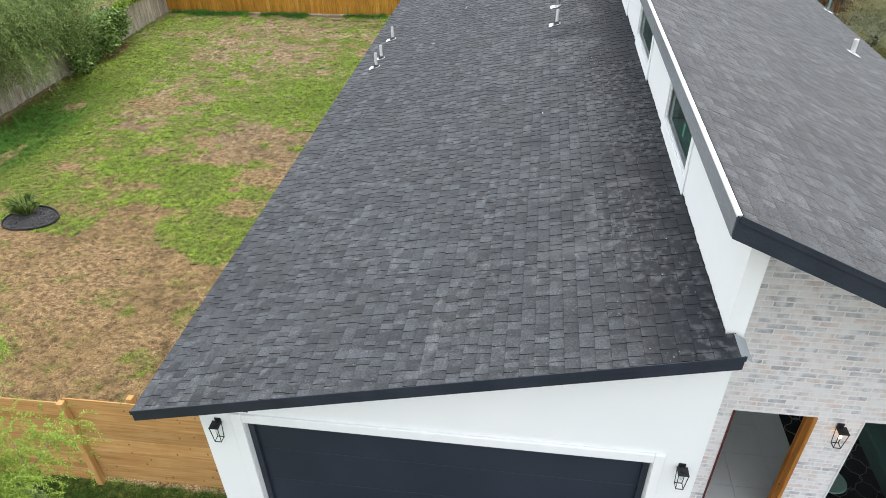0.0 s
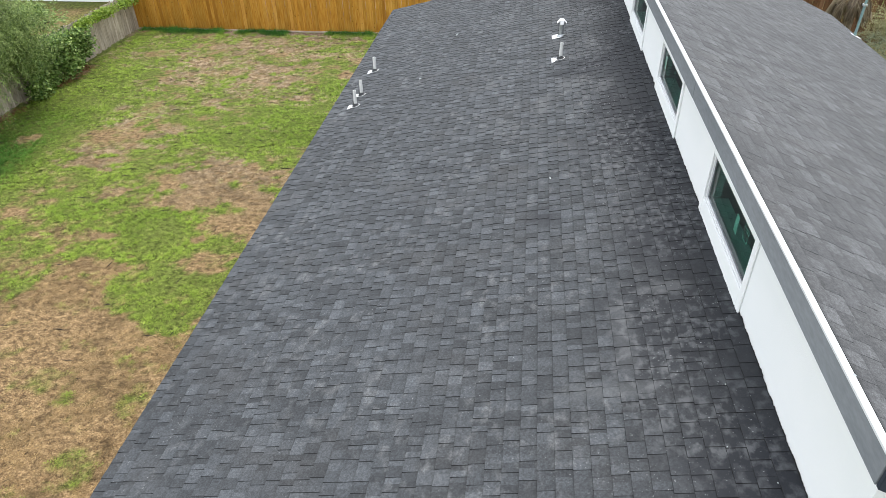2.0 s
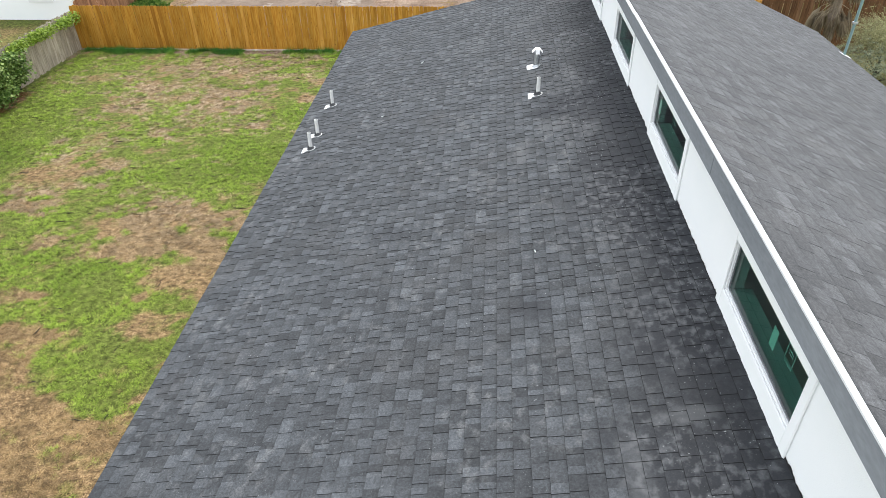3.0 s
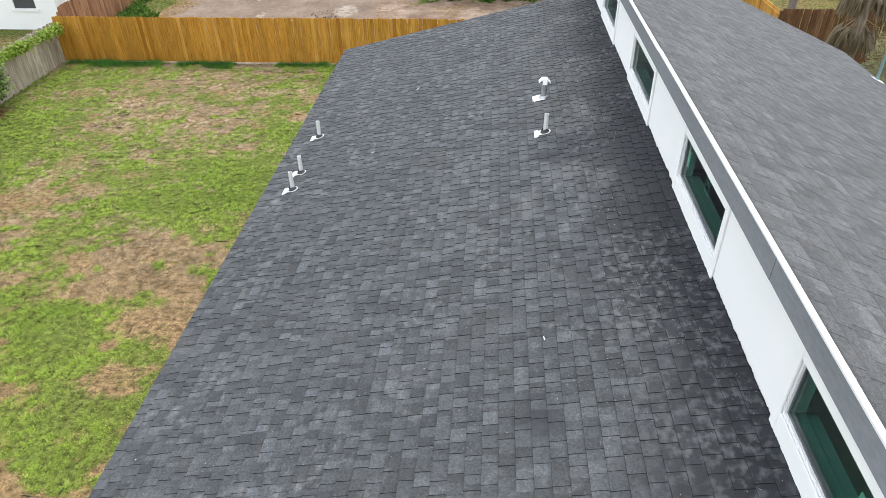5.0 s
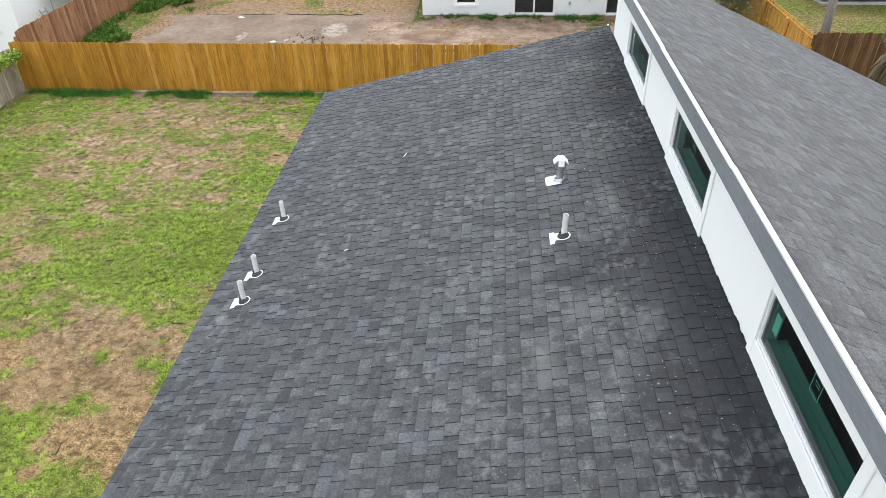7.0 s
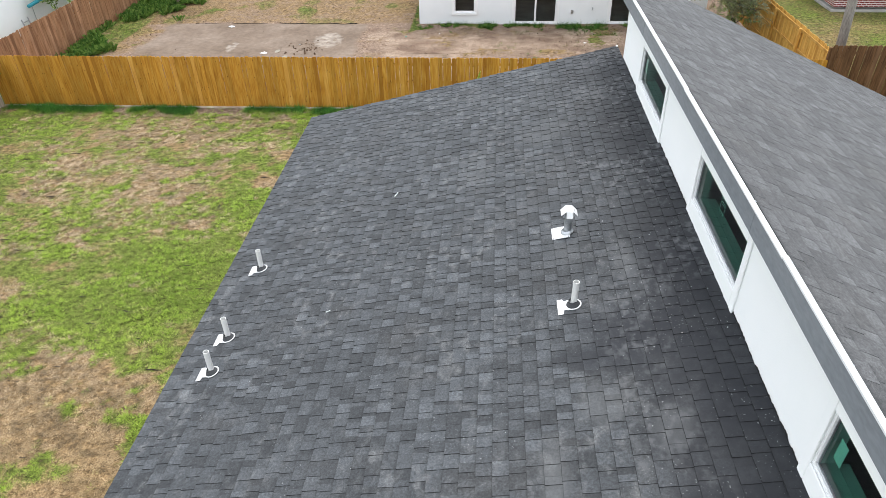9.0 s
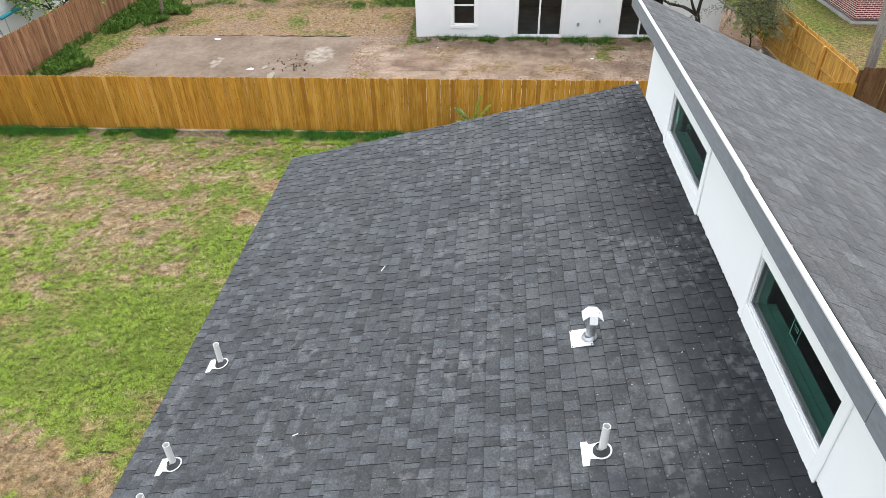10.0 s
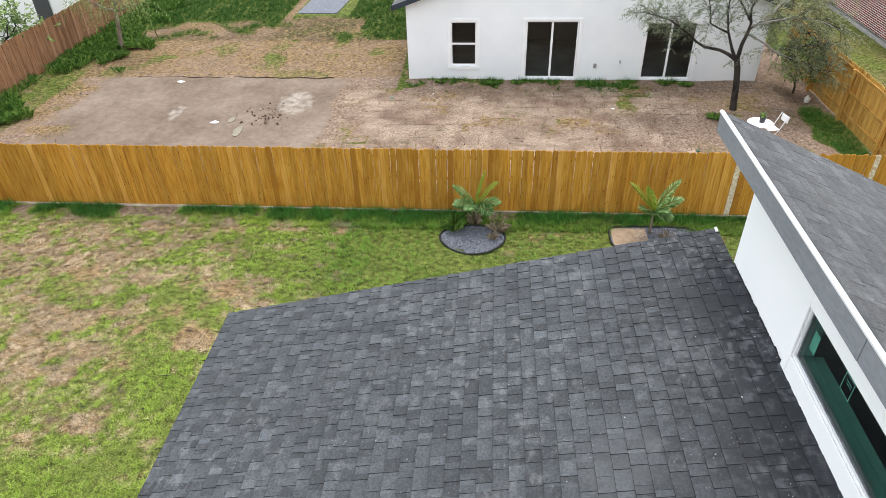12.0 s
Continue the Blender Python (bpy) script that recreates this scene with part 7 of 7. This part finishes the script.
def shingles(parent, mat, origin, slope_dir, normal, span, y0, y1, near, seed, expo=0.149, thin=1.0, stretch=1.0):
    """Laminated shingles, course over course up the slope: raised teeth of uneven length stand between lower stretches of the backing."""
    r = random.Random(seed)
    u, n, o = Vector(slope_dir).normalized(), Vector(normal).normalized(), Vector(origin)
    frame3 = Matrix((u, Vector((0, 1, 0)), n)).transposed().to_4x4()
    shared, rest, made = {}, Geo(), 0
    faces = [(8, 9, 2, 3), (0, 1, 9, 8), (0, 4, 5, 1), (0, 8, 3, 7, 4), (1, 5, 6, 2, 9)]
    raised, backing, marks = [0, 1, 1, 1, 1], [0, 1, 1, 0, 0], []
    e, band = expo + 0.018, [0, 0, 1, 1, 0, 0, 1, 1, 0, 0]

    def corners(w, rise, head, gap):
        return [(0.0, gap, rise - 0.003 * thin), (0.0, w - gap, rise - 0.003 * thin), (e, w - gap, head), (e, gap, head), (-0.002 * thin, 0, -0.003), (-0.002 * thin, w, -0.003), (e, w, -0.003), (e, 0, -0.003), (0.002 * thin, gap, rise), (0.002 * thin, w - gap, rise)]

    courses = int(span / expo)
    for c in range(courses + 1):
        s, y, tooth = c * expo, y0 - r.uniform(0, 0.2), r.random() < 0.5
        while y < y1:
            w = stretch * r.choice((0.065, 0.08, 0.10, 0.12, 0.155) if tooth else (0.04, 0.055, 0.07, 0.09, 0.12))
            a, b = max(y, y0), min(y + w, y1)
            rise, head = (r.choice((0.0150, 0.0160, 0.0172)) * thin, 0.0062 * thin) if tooth else (r.choice((0.0092, 0.0100)) * thin, 0.0012)
            gap = 0.001 if tooth else 0.0
            far = min(e, span - s)
            p = o + u * (s + r.uniform(-0.0012, 0.0012)) + Vector((0, a, 0))
            if b - a > 0.02 and far > 0.02:
                if b - a > w - 0.001 and far > expo and near(p) and made < 300:
                    key = (w, rise)
                    if key not in shared:
                        shared[key] = Geo().add(corners(w, rise, head, gap), faces).mesh("shingle")
                        shared[key].materials.append(mat)
                        shared[key].materials.append(M_CUT)
                        shared[key].polygons.foreach_set("material_index", raised if tooth else backing)
                        shared[key].attributes.new("band", "FLOAT", "POINT").data.foreach_set("value", band)
                    ob = new("shingle", shared[key])
                    ob.parent, ob.matrix_local, made = parent, Matrix.Translation(p) @ frame3, made + 1
                else:
                    q = [(min(x, far), yy, h + (r.uniform(-0.0006, 0.0008) if h > 0.002 else 0)) for x, yy, h in corners(b - a, rise, head, gap)]
                    rest.add(q, faces, Matrix.Translation(p) @ frame3)
                    marks += raised if tooth else backing
            y += w
            tooth = not tooth if r.random() < 0.88 else tooth
    field_mesh = part("shingle_field", rest, mat, parent, "", 0, False, "stuff").data
    field_mesh.materials.append(M_CUT)
    field_mesh.polygons.foreach_set("material_index", marks)
    field_mesh.attributes.new("band", "FLOAT", "POINT").data.foreach_set("value", band * (len(field_mesh.vertices) // 10))


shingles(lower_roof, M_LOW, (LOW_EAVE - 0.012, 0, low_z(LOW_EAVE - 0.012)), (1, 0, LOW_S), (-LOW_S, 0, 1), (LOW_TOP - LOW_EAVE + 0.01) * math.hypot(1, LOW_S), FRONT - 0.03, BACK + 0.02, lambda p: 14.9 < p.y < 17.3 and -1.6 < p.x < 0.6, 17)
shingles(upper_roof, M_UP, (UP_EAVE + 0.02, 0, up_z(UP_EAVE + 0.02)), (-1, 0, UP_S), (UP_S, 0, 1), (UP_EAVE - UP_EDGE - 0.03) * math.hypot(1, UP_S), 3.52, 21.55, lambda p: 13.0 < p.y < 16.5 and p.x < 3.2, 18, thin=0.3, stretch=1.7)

# ---- pale chips and twigs lying on the lower roof ----
r = random.Random(202)
g = Geo()
for _ in range(150):
    x = 1.95 - abs(r.gauss(0, 0.55)) if r.random() < 0.72 else r.uniform(-4.0, 1.9)
    y, s = r.uniform(3.7, 21.5), 0.0018 + 0.006 * r.random() ** 4
    g.add([(-s, -s * 0.6, 0), (s, -s * 0.5, 0), (s * 0.8, s * 0.7, 0.002), (-s * 0.7, s * 0.5, 0), (0, 0, s * 0.5)], [(0, 1, 4), (1, 2, 4), (2, 3, 4), (3, 0, 4)], low_frame(x, y, 0.016, r.uniform(0, 180)))
tagged(part("roof_chips", g, M_STICKER), "pale chips of render fallen on the dark shingles", "debris", "", "stuff")
for x, y, turn, L in ((-1.82, 17.52, 68, 0.11), (-2.35, 14.9, 20, 0.06), (0.3, 9.6, 100, 0.05)):
    m = low_frame(x, y, 0.018, turn)
    tagged(part("wood_sliver", Geo().prism([(-L / 2, -0.006, 0), (L / 2, -0.004, 0), (L / 2, 0.005, 0), (-L / 2, 0.007, 0)], (0, 0, 0.006), m), M_STICKER), "pale wood sliver lying on the shingles", "debris", "roof slivers")

nails = Geo()
r = random.Random(303)
for k in range(193):
    for h in (0.32, 0.94, 1.52):
        for s in (-0.035, 0.035):
            if r.random() < 0.8:
                x, z, d = -17.3 + (k + 0.5) * 27.12 / 193 + s + r.uniform(-0.012, 0.012), h + r.uniform(-0.02, 0.02), r.uniform(0.005, 0.012)
                nails.add([(d * math.cos(a) + x, 29.3400, d * 1.3 * math.sin(a) + z) for a in (0, 1.05, 2.09, 3.14, 4.19, 5.24)], [(0, 1, 2, 3, 4, 5)])
part("nail_heads", nails, M_BARK, FENCES[0][0], "rust-dark nail heads", 0, False, "stuff")

dabs = Geo()
for _ in range(70):
    cx, cz = r.uniform(-17.0, 9.6), r.gauss(0.98, 0.10)
    for _ in range(r.randint(2, 7)):
        x, z, d = cx + r.gauss(0, 0.16), cz + r.gauss(0, 0.05), r.uniform(0.006, 0.017)
        dabs.add([(d * q * math.cos(a) + x, 29.3405, d * 1.2 * q * math.sin(a) + z) for a, q in ((0, 1), (1.05, 0.7), (2.09, 1.1), (3.14, 0.8), (4.19, 1), (5.24, 0.6))], [(0, 1, 2, 3, 4, 5)])
part("bare_knots", dabs, plain("bare_pale_wood", (0.62, 0.44, 0.20), 0.8), FENCES[0][0], "pale bare spots where the stain has worn", 0, False, "stuff")

# ---- mats of dry sod laid on the bare yard ----
r = random.Random(404)
mats = []
for k in range(10):
    g, nx, ny = Geo(), 8, 6
    verts = []
    for j in range(ny):
        for i in range(nx):
            u, v = i / (nx - 1), j / (ny - 1)
            rim = min(u, 1 - u) * 0.6 < 0.02 or min(v, 1 - v) * 0.45 < 0.02
            verts.append(((u - 0.5) * 0.655 + r.uniform(-0.014, 0.014), (v - 0.5) * 0.440 + r.uniform(-0.014, 0.014), 0.004 if rim else 0.014 + r.uniform(-0.010, 0.010)))
    g.add(verts, [(j * nx + i, j * nx + i + 1, (j + 1) * nx + i + 1, (j + 1) * nx + i) for j in range(ny - 1) for i in range(nx - 1)])
    me = g.mesh("sod_mat")
    me.materials.append(M_SOD)
    me.polygons.foreach_set("use_smooth", [True] * len(me.polygons))
    mats.append(me)
for j in range(16):
    for i in range(18):
        x, y = -5.3 + 0.66 * i + 0.09 * (j % 3) + r.uniform(-0.02, 0.02), 29.85 + 0.445 * j + r.uniform(-0.015, 0.015)
        n = noise.fractal(Vector((x * 0.45, y * 0.6, 19.0)), 0.9, 2.0, 3)
        if x > 5.6 + 3 * n or y > 36.3 + 2.0 * n:
            continue
        ob = new("sod_mat", r.choice(mats))
        ob.parent = ground
        ob.matrix_local = pose(x, y, ground_z(x, y) - 0.016, r.uniform(-0.6, 0.6), r.uniform(-0.6, 0.6), r.choice((0, 180)) + r.uniform(-2, 2))
